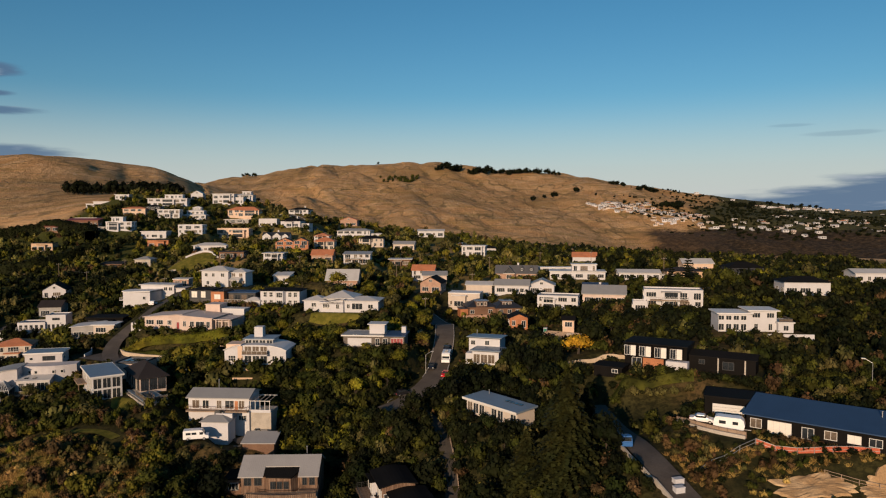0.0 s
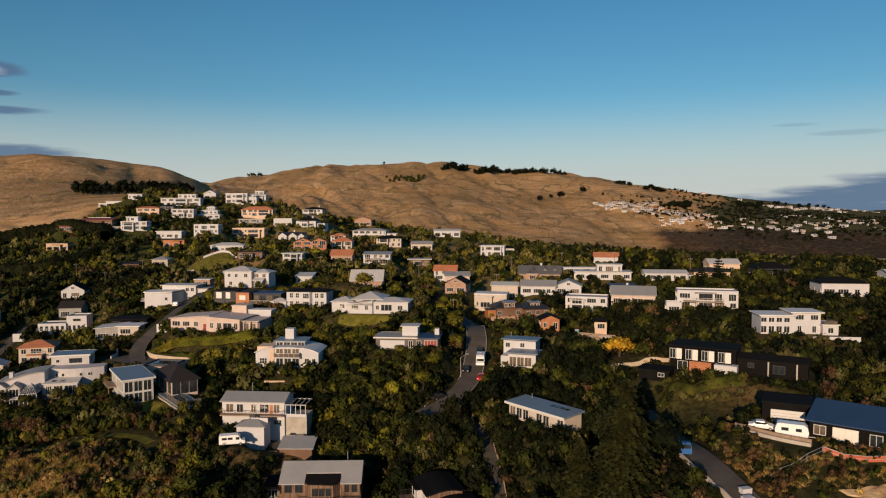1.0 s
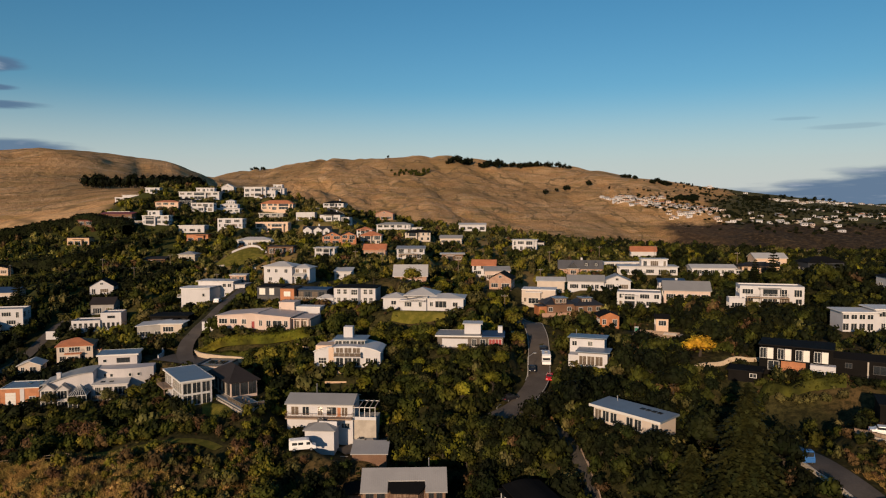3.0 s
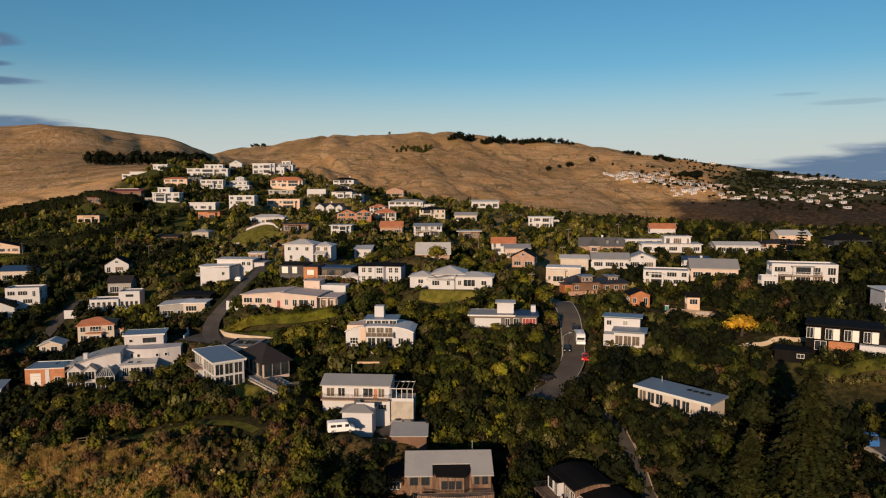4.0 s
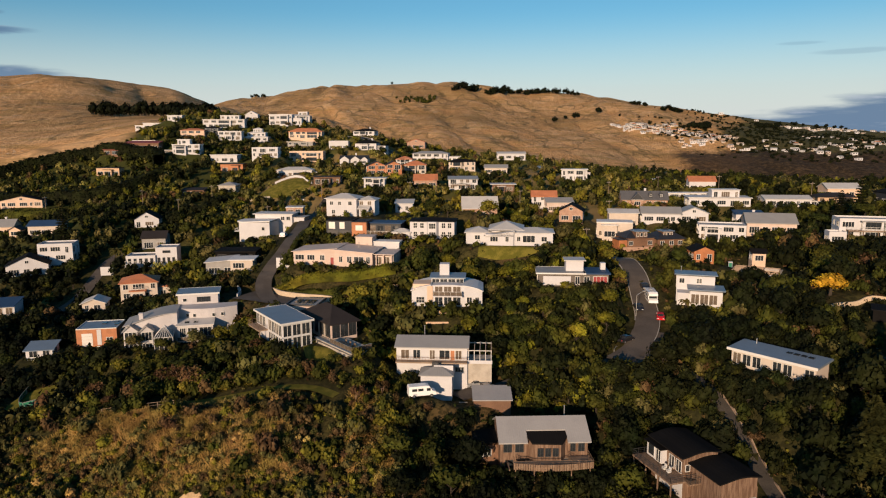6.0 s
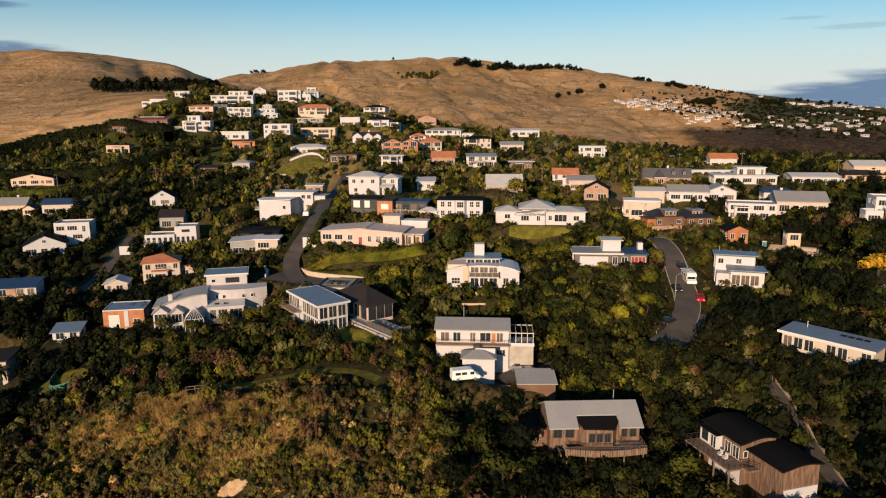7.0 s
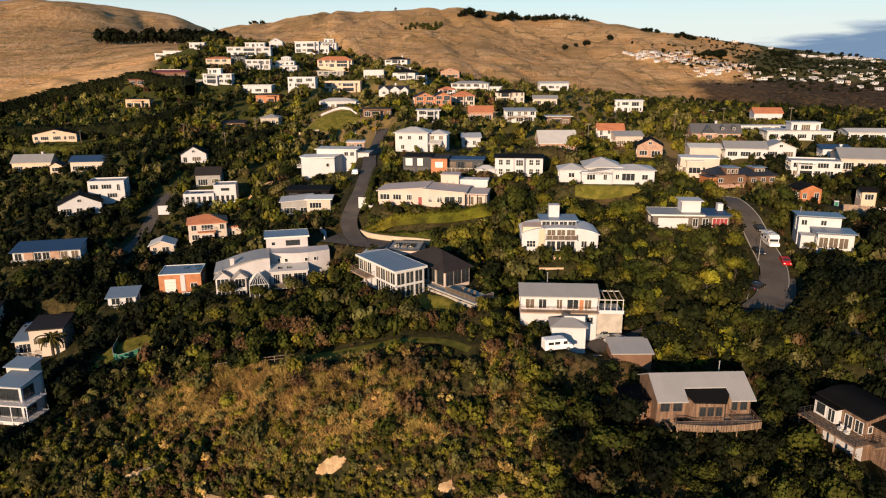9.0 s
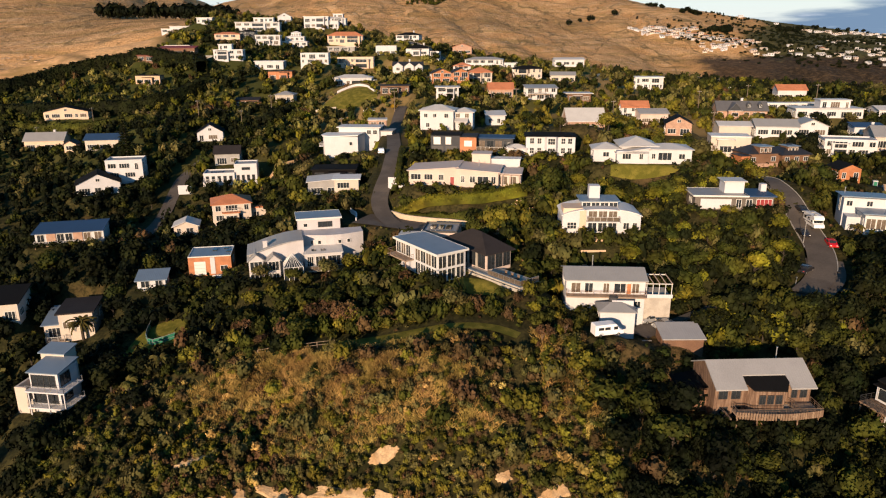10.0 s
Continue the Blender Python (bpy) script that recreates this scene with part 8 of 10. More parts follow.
def mix_near(x, y, z, q):
    n = float(rough(np.array([x / 17.0]), np.array([y / 17.0]), 21)[0])
    if y < 149 and -142 < x < -66 + 22 * n - 0.5 * (y - 128):
        if y < 134:
            return "olive" if q < 0.12 else "green" if q < 0.2 else None
        if y > 131 + 6 * n and x < -66:
            return "rust" if q < 0.07 else "olive" if q < 0.15 else "yellow" if q < 0.2 else None
        return "yellow" if q < 0.5 else "olive" if q < 0.74 else "green" if q < 0.94 else "rust"
    if 37 < x < 90 and y < 129:
        return None
    # west gully: its shade is given by the darkest leaf colours
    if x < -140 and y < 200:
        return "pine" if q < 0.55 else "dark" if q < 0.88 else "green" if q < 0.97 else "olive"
    # lower woods: evergreens, with their deep shade in the leaf colour too
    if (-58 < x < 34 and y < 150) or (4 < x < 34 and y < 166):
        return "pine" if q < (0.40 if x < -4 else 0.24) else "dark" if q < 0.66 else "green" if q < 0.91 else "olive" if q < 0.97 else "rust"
    # dark undergrowth paints the shaded gaps between brighter crowns
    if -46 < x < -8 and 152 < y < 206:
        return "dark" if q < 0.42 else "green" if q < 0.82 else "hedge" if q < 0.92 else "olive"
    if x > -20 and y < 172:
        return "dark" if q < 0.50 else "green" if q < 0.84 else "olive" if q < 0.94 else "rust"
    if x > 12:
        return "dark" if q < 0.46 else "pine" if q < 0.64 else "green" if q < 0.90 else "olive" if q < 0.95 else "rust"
    # gully side, its shadow again put into darker leaf kinds
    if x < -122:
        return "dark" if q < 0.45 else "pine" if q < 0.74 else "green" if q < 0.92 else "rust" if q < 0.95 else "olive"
    return ("green" if q < 0.46 else "dark" if q < 0.66 else "olive" if q < 0.80 else "yellow" if q < 0.88 else "green" if q < 0.97 else "rust") if n < 0.66 else ("rust" if q < 0.18 else "green" if q < 0.75 else "hedge" if q < 0.88 else "yellow")


def mix_scrub(x, y, z, q):
    w = float(max(smooth(np.array(x), -100, -72), smooth(np.array(-x), 106, 116)))
    if q > 0.35 + 0.6 * w:
        return None
    q = rs.random_sample()
    return "rust" if q < 0.30 else "yellow" if q < 0.46 else "straw_bush" if q < 0.56 else "olive" if q < 0.82 else "green"


def mix_slope(x, y, z, q):
    if q < float(smooth(np.array(x), -112, -88)):
        q = rs.random_sample()
        return "yellow" if q < 0.42 else "olive" if q < 0.70 else "pale" if q < 0.84 else "rust" if q < 0.93 else "green"
    q = rs.random_sample()
    return "rust" if q < 0.38 else "olive" if q < 0.70 else "green" if q < 0.86 else "yellow" if q < 0.95 else "straw_bush"


def mix_fill(x, y, z, q):
    if x < -60 and y < 150:
        return "olive" if q < 0.4 else "rust" if q < 0.7 else "yellow" if q < 0.85 else "green"
    return "green" if q < 0.42 else "dark" if q < 0.66 else "olive" if q < 0.84 else "rust" if q < 0.94 else "yellow"


def mix_bank(x, y, z, q):
    n = float(rough(np.array([x / 6.0]), np.array([y / 6.0]), 24)[0])
    if y < 109 and x > 44:
        return "straw_bush" if q < 0.12 else "green" if q < 0.3 else None
    return ("rust" if q < 0.55 else "olive" if q < 0.70 else "dark" if q < 0.85 else "green") if n > 0.5 else ("green" if q < 0.40 else "dark" if q < 0.75 else "rust" if q < 0.93 else "olive")


def mix_low(x, y, z, q):
    if x < -128:
        return "green" if q < 0.4 else "dark" if q < 0.6 else "yellow" if q < 0.8 else "olive"
    return "yellow" if q < 0.36 else "olive" if q < 0.64 else "rust" if q < 0.82 else "green" if q < 0.92 else "straw_bush"


def mix_far(x, y, z, q):
    if (-x - 0.1 * y > 205 and y + max(0.0, -1.3 * (x + 285)) > 444) or y > 585:
        return None
    if x < -186 and 338 < y < 440 and float(rough(np.array([x / 26.0]), np.array([y / 12.0]), 23)[0]) > 0.86:
        return None
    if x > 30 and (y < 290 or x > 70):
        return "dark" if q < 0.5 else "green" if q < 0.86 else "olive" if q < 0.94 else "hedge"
    # shade of the upper gully put into darker leaf kinds
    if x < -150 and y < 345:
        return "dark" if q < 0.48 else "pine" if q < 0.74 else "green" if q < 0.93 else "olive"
    n = float(rough(np.array([x / 24.0]), np.array([y / 24.0]), 22)[0])
    if n > (0.70 if x > -150 else 0.84):
        return "yellow" if q < 0.22 else "olive" if q < 0.30 else None
    # upper gardens: many pale leaves, brightened in colour for haze and frontal sun
    if y > 300 and -150 < x < 45:
        return "pale" if q < 0.40 else "green" if q < 0.60 else "olive" if q < 0.74 else "hedge" if q < 0.86 else "dark" if q < 0.93 else "yellow" if q < 0.97 else "rust"
    return "green" if q < 0.38 else "dark" if q < 0.54 else "pale" if q < 0.70 else "olive" if q < 0.82 else "hedge" if q < 0.90 else "yellow" if q < 0.95 else "rust"


cover(-142, -56, 134, 150, 1.7, SMALL, 0.5, 1.1, mix_scrub, 36)
cover(-146, -60, 108, 137, 1.7, SMALL, 0.6, 1.3, mix_low, 35)
cover(-126, -58, 117, 132, 0.95, LOW, 0.6, 1.15, mix_slope, 43)
cover(-150, 60, 118, 250, 2.0, TINY, 0.4, 0.85, mix_fill, 44)
cover(36, 92, 100, 129, 1.35, SMALL, 0.5, 1.05, mix_bank, 39)
cover(-16, 36, 138, 178, 2.5, FINE, 1.3, 2.4, mix_near, 38)
cover(-48, -8, 152, 204, 3.2, FINE, 1.3, 2.4, mix_near, 37)
cover(-150, 130, 106, 160, 2.5, FINE, 1.2, 2.5, mix_near, 31)
cover(-260, 190, 160, 235, 3.2, COARSE, 1.5, 3.0, mix_near, 32)
cover(-360, 260, 235, 360, 4.1, FAR, 1.6, 3.2, mix_far, 33)
cover(-420, 330, 360, 600, 5.4, FAR, 1.7, 3.4, mix_far, 34)

# tall dry grass on the slope
x, y = scatter(-128, -58, 128, 150, 0.62)
z = ground_at(x, y)
thick = rough(x / 8, y / 8, 41)
r = rs.uniform(0.45, 0.8, len(x))
ok, top = free_room(x, y, z, r * 0.3, r)
for i in np.nonzero(ok & (y > 131 - 6 * smooth(-x, 88, 98)) & (thick > 0.25 + 0.35 * smooth(x, -90, -62) + 0.6 * smooth(-x, 108, 126)))[0]:
    plant("straw", GRASS[rs.randint(len(GRASS))], x[i], y[i], z[i], r[i], r[i] * rs.uniform(1.0, 1.6), rs.uniform(0, 6.28))
for i in range(700):        # grasses round the terrace on the east side
    gx, gy = rs.uniform(37, 78), rs.uniform(108, 127)
    if gy < 109 + 0.2 * (gx - 37) + 9 and float(free_room(np.array([gx]), np.array([gy]), np.array([0.0]), np.array([0.4]), np.array([0.4]))[0][0]):
        plant("straw", GRASS[rs.randint(len(GRASS))], gx, gy, height(gx, gy), 0.5, rs.uniform(0.4, 0.75), rs.uniform(0, 6.28))
for kind, name, label in (("green", "shrubs", "dense green shrubs covering the hillside"), ("dark", "dark_shrubs", "dark green bushes, gully shade put into the leaf colour"), ("olive", "olive_shrubs", "grey-green coastal shrubs"),
                          ("yellow", "yellow_shrubs", "yellow-green bushes catching the low sun"), ("rust", "brown_scrub", "rusty brown dry scrub"), ("pale", "pale_green_shrubs", "garden shrubs between the upper houses, haze and frontal sun put into a pale green"), ("hedge", "bright_shrubs", "bright green bushes in the wood beside the street"), ("pine", "black_shrubs", "evergreen bushes, near black with deep shade put into their colour"), ("straw", "dry_grass", "tall straw-coloured dry grass on the slope")):
    flush(kind, name, label, "shrubs", LEAF[kind])
flush("straw_bush", "pale_scrub", "pale dry scrub on the slope", "shrubs", LEAF["straw"])

# ---- single trees, hedges, palms ----
def trunk_bm(tall, r, limbs, spread):
    bm = bmesh.new()
    tube(bm, (0, 0, -0.8), (0.06 * tall, 0, tall * 0.45), r, r * 0.7, 7)
    tube(bm, (0.06 * tall, 0, tall * 0.45), (0.02, 0.05 * tall, tall * 0.85), r * 0.7, r * 0.3, 6)
    for i in range(limbs):
        a = 2 * math.pi * i / limbs + 0.4
        z0 = tall * (0.3 + 0.3 * i / limbs)
        tube(bm, (0.04 * tall, 0, z0), (math.cos(a) * spread, math.sin(a) * spread, z0 + tall * 0.25), r * 0.36, r * 0.12, 5)
    return bm


def broadleaf(label, kind, squash, n=430, lumps=10, size=0.085):
    """A round-headed tree one unit in radius; the copies are scaled."""
    t = thing("tree", 0, 0, -500, 0, label, "tree", "hillside trees")
    part("trunk", trunk_bm(1.1, 0.07, 5, 0.3), M["bark"], t)
    co, f = leaves(n, size, lumps, squash)
    co = co + np.array((0, 0, 0.98))
    part("crown", to_mesh("crown", co, f, LEAF[kind]), None, t)
    return t


models = [broadleaf("round-headed dark green garden tree", "dark", 0.85), broadleaf("spreading green garden tree", "green", 0.7), broadleaf("grey-green coastal tree with a full crown", "olive", 0.85),
          broadleaf("green tree with an uneven crown", "green", 0.95), broadleaf("yellow-green tree in low sun", "yellow", 0.85), broadleaf("dark evergreen tree with dense foliage", "dark", 1.05), broadleaf("dense evergreen tree, near black with shade put into its colour", "pine", 0.95), broadleaf("bright green tree in a sunlit wood", "hedge", 0.8)]


def stand(model, x, y, r, tall=1.0):
    z = height(x, y)
    copy_thing(models[model], Matrix.Translation((x, y, z - 0.1)) @ Matrix.Rotation(random.uniform(0, 6.28), 4, "Z") @ Matrix.Diagonal((r, r, r * tall, 1)))


def grove(n, x0, x1, y0, y1, lo, hi, kinds, tall=1.0):
    """Trees scattered over a stretch of ground, where there is room."""
    x, y = rs.uniform(x0, x1, n * 3), rs.uniform(y0, y1, n * 3)
    r = rs.uniform(lo, hi, n * 3)
    ok, top = free_room(x, y, ground_at(x, y), r, r * 2)
    ok &= top > r * 2.1 * tall
    done = []
    for i in np.nonzero(ok)[0]:
        if all((x[i] - a) ** 2 + (y[i] - b) ** 2 > (0.75 * (r[i] + c)) ** 2 for a, b, c in done):
            done.append((x[i], y[i], r[i]))
            stand(kinds[rs.randint(len(kinds))], x[i], y[i], r[i], tall)
        if len(done) >= n:
            break


FAR_KINDS = ("dark", "green", "olive", "green", "yellow", "dark", "pine", "hedge")
TALL = [leaves(120, 0.115, 7, 1.0) for _ in range(5)]


def far_grove(n, x0, x1, y0, y1, lo, hi, kinds):
    """Trees among the farther houses, too far off to be told apart singly."""
    x, y = rs.uniform(x0, x1, n * 3), rs.uniform(y0, y1, n * 3)
    r = rs.uniform(lo, hi, n * 3)
    z = ground_at(x, y)
    ok, top = free_room(x, y, z, r, r * 2)
    for i in np.nonzero(ok & (top > r * 2.1))[0][:n]:
        plant("far_" + FAR_KINDS[kinds[rs.randint(len(kinds))]], TALL[i % 5], x[i], y[i], z[i] + r[i] * 1.1, r[i], r[i] * 1.1, rs.uniform(0, 6.28))


random.seed(11)
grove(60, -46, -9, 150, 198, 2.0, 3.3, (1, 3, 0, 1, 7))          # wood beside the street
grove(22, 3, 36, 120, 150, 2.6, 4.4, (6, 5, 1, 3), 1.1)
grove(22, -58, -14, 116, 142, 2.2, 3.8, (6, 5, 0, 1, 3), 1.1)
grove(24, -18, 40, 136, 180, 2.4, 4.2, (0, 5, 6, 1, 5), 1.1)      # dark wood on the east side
# west gully: the near-black crowns carry its shade in their colour
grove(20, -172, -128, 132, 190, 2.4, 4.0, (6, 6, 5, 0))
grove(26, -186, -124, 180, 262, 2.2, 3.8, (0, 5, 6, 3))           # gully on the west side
grove(22, -128, -60, 150, 200, 1.8, 2.9, (1, 2, 3, 4))
grove(36, -70, 10, 196, 262, 1.8, 3.0, (1, 2, 3, 4, 7))
grove(26, 20, 120, 176, 262, 2.4, 4.0, (0, 1, 5, 3))
far_grove(110, -186, -60, 262, 400, 2.0, 3.6, (0, 1, 3, 5, 2, 7))
far_grove(120, -60, 160, 262, 440, 2.2, 4.0, (0, 1, 3, 5, 4, 2))
far_grove(130, -240, -30, 390, 560, 2.0, 3.6, (0, 1, 5, 3, 2))
grove(30, -64, 60, 196, 264, 2.4, 3.8, (0, 1, 2, 3, 5, 7))
grove(16, -128, -62, 204, 262, 2.0, 3.4, (0, 1, 2, 3))
for k, x, y, r in ((2, -120.5, 177.5, 2.4), (1, -114.0, 176.5, 2.2), (2, -107.5, 179.5, 2.6), (4, -103.5, 184.0, 2.4), (0, -99.5, 189.0, 2.0), (2, -62.5, 181.0, 2.6), (2, -66.0, 196.0, 1.6), (4, -36.0, 239.0, 3.4), (2, -39.0, 188.5, 2.6), (2, -30.0, 176.0, 2.4), (4, -55.0, 200.0, 2.0), (0, -60.5, 172.0, 2.2)):
    stand(k, x, y, r)
for x, y, r in ((-6.5, 157.5, 3.4), (-2.5, 163.5, 3.2), (-11.0, 154.0, 3.2), (-15.5, 156.5, 2.8), (1.5, 169.5, 3.0), (4.8, 176.5, 3.2), (6.2, 171.0, 3.8), (4.0, 166.0, 3.6), (-1.0, 160.5, 3.0), (9.5, 164.0, 3.8), (8.5, 178.5, 2.6)):
    stand(0, x, y, r, 1.15)
for kind in ("dark", "green", "olive", "yellow", "hedge"):
    flush("far_" + kind, "far_trees", {"dark": "dark evergreen", "green": "green", "olive": "grey-green", "yellow": "yellow-green", "hedge": "bright green"}[kind] + " trees between the upper houses", "trees", LEAF[kind])
for m in models:
    for o in (*m.children_recursive, m):
        bpy.data.objects.remove(o)


def mound(x, y, r, kind, label):
    t = thing("shrub", x, y, height(x, y) - 0.1, 0, label, "shrub")
    co, f = leaves(420, 0.07, 8, 0.5)
    part("crown", to_mesh("crown", co * r + np.array((0, 0, 0.3 * r)), f, LEAF[kind]), None, t)


for x, y in ((-88.5, 163.5), (-85.0, 161.5), (-82.0, 160.0)):
    mound(x, y, 2.4, "rust", "wide rust-brown bush below the glass house")
for x, y, r in ((-112.0, 158.0, 2.4), (-108.0, 162.0, 2.0), (-115.5, 153.0, 2.2), (-104.0, 160.0, 2.2), (-110.0, 151.5, 1.8), (-118.5, 148.5, 2.0)):
    mound(x, y, r, "rust", "rust-red dry bush on the slope")
# course of a shadow along a lower path, drawn later in dark leaves
shadow_strip_line = ((-101, 147.5), (-93, 146.0), (-84, 146.2), (-74, 145.0), (-68, 143.0))
for x, y, r in ((-99.0, 155.5, 2.2), (-94.0, 156.5, 2.4), (-88.0, 156.0, 1.8), (-79.0, 156.0, 2.2), (-74.5, 154.5, 1.8), (-70.0, 154.0, 2.0)):
    mound(x, y, r, "yellow", "rounded yellow-green bush beside the grass path")


def bare_tree(x, y, tall, label):
    """A nearly leafless tree: forked limbs down to twigs, with a thin haze of dry leaves."""
    t = thing("tree", x, y, height(x, y) - 0.1, 0, label, "tree", "bare brown trees")
    bm = bmesh.new()
    tips = []

    def grow(p, way, length, r, depth):
        q = p + way * length
        tube(bm, p, q, r, r * 0.62, 5 if depth < 2 else 4)
        if depth == 4:
            tips.append(q)
            return
        for _ in range(3):
            w = (way + Vector(rs.normal(size=3)) * 0.55 + Vector((0, 0, 0.12))).normalized()
            grow(q, w, length * rs.uniform(0.6, 0.85), r * 0.6, depth + 1)
    grow(Vector((0, 0, 0)), Vector((0.05, 0, 1)), tall * 0.3, tall * 0.035, 0)
    part("trunk", bm, M["twig"], t)
    c = np.repeat(np.array([tuple(v) for v in tips]), 5, axis=0) + rs.normal(size=(len(tips) * 5, 3)) * tall * 0.05
    a, b = rs.normal(size=c.shape) * 0.13, rs.normal(size=c.shape) * 0.13
    q = np.stack([c - a, c - b, c + a, c + b], 1).reshape(-1, 3)
    part("crown", to_mesh("crown", q, np.arange(len(q)).reshape(-1, 4), LEAF["rust"]), None, t)


for x, y, tall in ((-104.5, 160.5, 5.2), (-101.0, 159.0, 4.6), (-107.5, 159.5, 4.4), (-98.0, 186.5, 4.2), (-119.0, 156.0, 3.8), (-66.5, 147.0, 3.6), (-62.0, 150.5, 3.4), (-90.5, 168.0, 3.0)):
    bare_tree(x, y, tall, "nearly bare brown tree among the shrubs")


def gold_tree(x, y, r, label):
    t = thing("tree", x, y, height(x, y) - 0.1, 0, label, "tree", "golden trees")
    part("trunk", trunk_bm(1.4 * r, 0.1 * r, 5, 0.5 * r), M["bark"], t)
    co, f = leaves(700, 0.075, 9, 0.7)
    part("crown", to_mesh("crown", co * r + np.array((0, 0, 0.75 * r)), f, LEAF["gold"]), None, t)


gold_tree(33.5, 172.0, 4.0, "broad golden autumn tree beside a garden wall")
gold_tree(-27.6, 163.5, 1.3, "small golden bush by the driveway")
gold_tree(-146.0, 268.0, 1.4, "small golden shrub below the white houses")
gold_tree(-102.0, 322.0, 1.6, "small golden shrub by the lane")


def conifer(x, y, tall, spread, tiers, label, kind="pine", sprays=15, droop=0.18):
    """A tall conifer: stem, and tiers of branches with needle sprays that droop at the ends."""
    t = thing("conifer", x, y, height(x, y) - 0.2, 0, label, "tree")
    bm = bmesh.new()
    tube(bm, (0, 0, -1), (0, 0, tall * 0.97), tall * 0.026, 0.05, 8)
    part("trunk", bm, M["bark"], t)
    P = []
    for k in range(tiers):
        h = k / (tiers - 1)
        z, R = tall * (0.10 + 0.88 * h), spread * (1 - h) ** 0.8 * rs.uniform(0.8, 1.12) + 0.35
        nb = max(5, int(13 * (1 - h) + 5))
        for b in range(nb):
            a = 2 * math.pi * (b + rs.uniform(-0.3, 0.3)) / nb + k
            L = R * rs.uniform(0.72, 1.1)
            for s in range(sprays):
                u = (s + rs.uniform(0.2, 0.9)) / sprays
                c = np.array((math.cos(a) * L * u, math.sin(a) * L * u, z + 0.10 * L * u - droop * L * u * u * 1.6 + rs.normal() * 0.10))
                side = np.array((-math.sin(a), math.cos(a), 0)) * (0.45 + 0.5 * (1 - u)) * rs.uniform(0.5, 1.1) * min(1.0, R / 2.2)
                out = np.array((math.cos(a), math.sin(a), -0.35 + rs.normal() * 0.2)) * rs.uniform(0.35, 0.6)
                up = np.array((0, 0, rs.normal() * 0.14))
                P.append([c - side + up, c - out * 0.4, c + side - up, c + out])
    co = np.array(P).reshape(-1, 3)
    part("crown", to_mesh("crown", co, np.arange(len(co)).reshape(-1, 4), LEAF[kind]), None, t)


conifer(21.5, 118.5, 20.0, 7.4, 30, "tall dark spreading conifer beside the lane", "cypress", sprays=22)
conifer(15.0, 124.0, 13.0, 5.2, 20, "dark conifer with drooping branches", "cypress", sprays=18)
conifer(27.0, 130.0, 12.0, 4.2, 18, "dark conifer behind a taller one", sprays=14)
conifer(-194.0, 285.5, 14.5, 3.6, 15, "tall tiered pine with level branches", "dark", 9, 0.02)
conifer(92.0, 262.0, 15.0, 3.4, 15, "tall tiered pine above the roofs", "dark", 9, 0.02)
conifer(86.5, 264.0, 11.5, 3.0, 13, "blue-green conifer beside a tiered pine", "pine", 9, 0.05)


def palm(x, y, tall, frond, label, n=34):
    t = thing("palm", x, y, height(x, y) - 0.1, 0, label, "palm tree")
    bm = bmesh.new()
    for i in range(7):
        z = tall * i / 7
        tube(bm, (0, 0, z - 0.3), (0, 0, z + tall / 7), 0.34, 0.28, 8)
    part("trunk", bm, M["bark"], t)
    P = []
    for i in range(n):
        a, lift = rs.uniform(0, 6.28), rs.uniform(-0.2, 1.2)
        prev, wide = np.array((0, 0, tall)), 0.16
        for k in range(6):
            e = lift - k * 0.32
            nxt = prev + np.array((math.cos(a) * math.cos(e), math.sin(a) * math.cos(e), math.sin(e))) * frond / 6
            s = np.array((-math.sin(a), math.cos(a), 0)) * (0.30 if 0 < k < 4 else 0.14)
            d = np.array((0, 0, -0.16))
            P += [[prev, prev + s + d, nxt + s + d, nxt], [prev, nxt, nxt - s + d, prev - s + d]]
            prev = nxt
    co = np.array(P).reshape(-1, 3)
    part("crown", to_mesh("crown", co, np.arange(len(co)).reshape(-1, 4), LEAF["palm"]), None, t)


palm(-159.8, 177.0, 4.2, 3.6, "date palm with a full crown beside the houses", 46)
palm(-166.0, 268.0, 4.4, 3.4, "date palm beside the white houses", 40)
palm(-133.0, 152.0, 2.0, 2.2, "short cabbage palm in the scrub", 26)
palm(-137.0, 147.5, 2.4, 2.0, "short cabbage palm in the scrub", 26)
for x, y in ((11.0, 205.0), (14.0, 207.0), (20.0, 206.0), (7.5, 186.0), (24.0, 232.0)):
    palm(x, y, 1.4, 2.2, "low flax-like palm in a garden bed", 26)


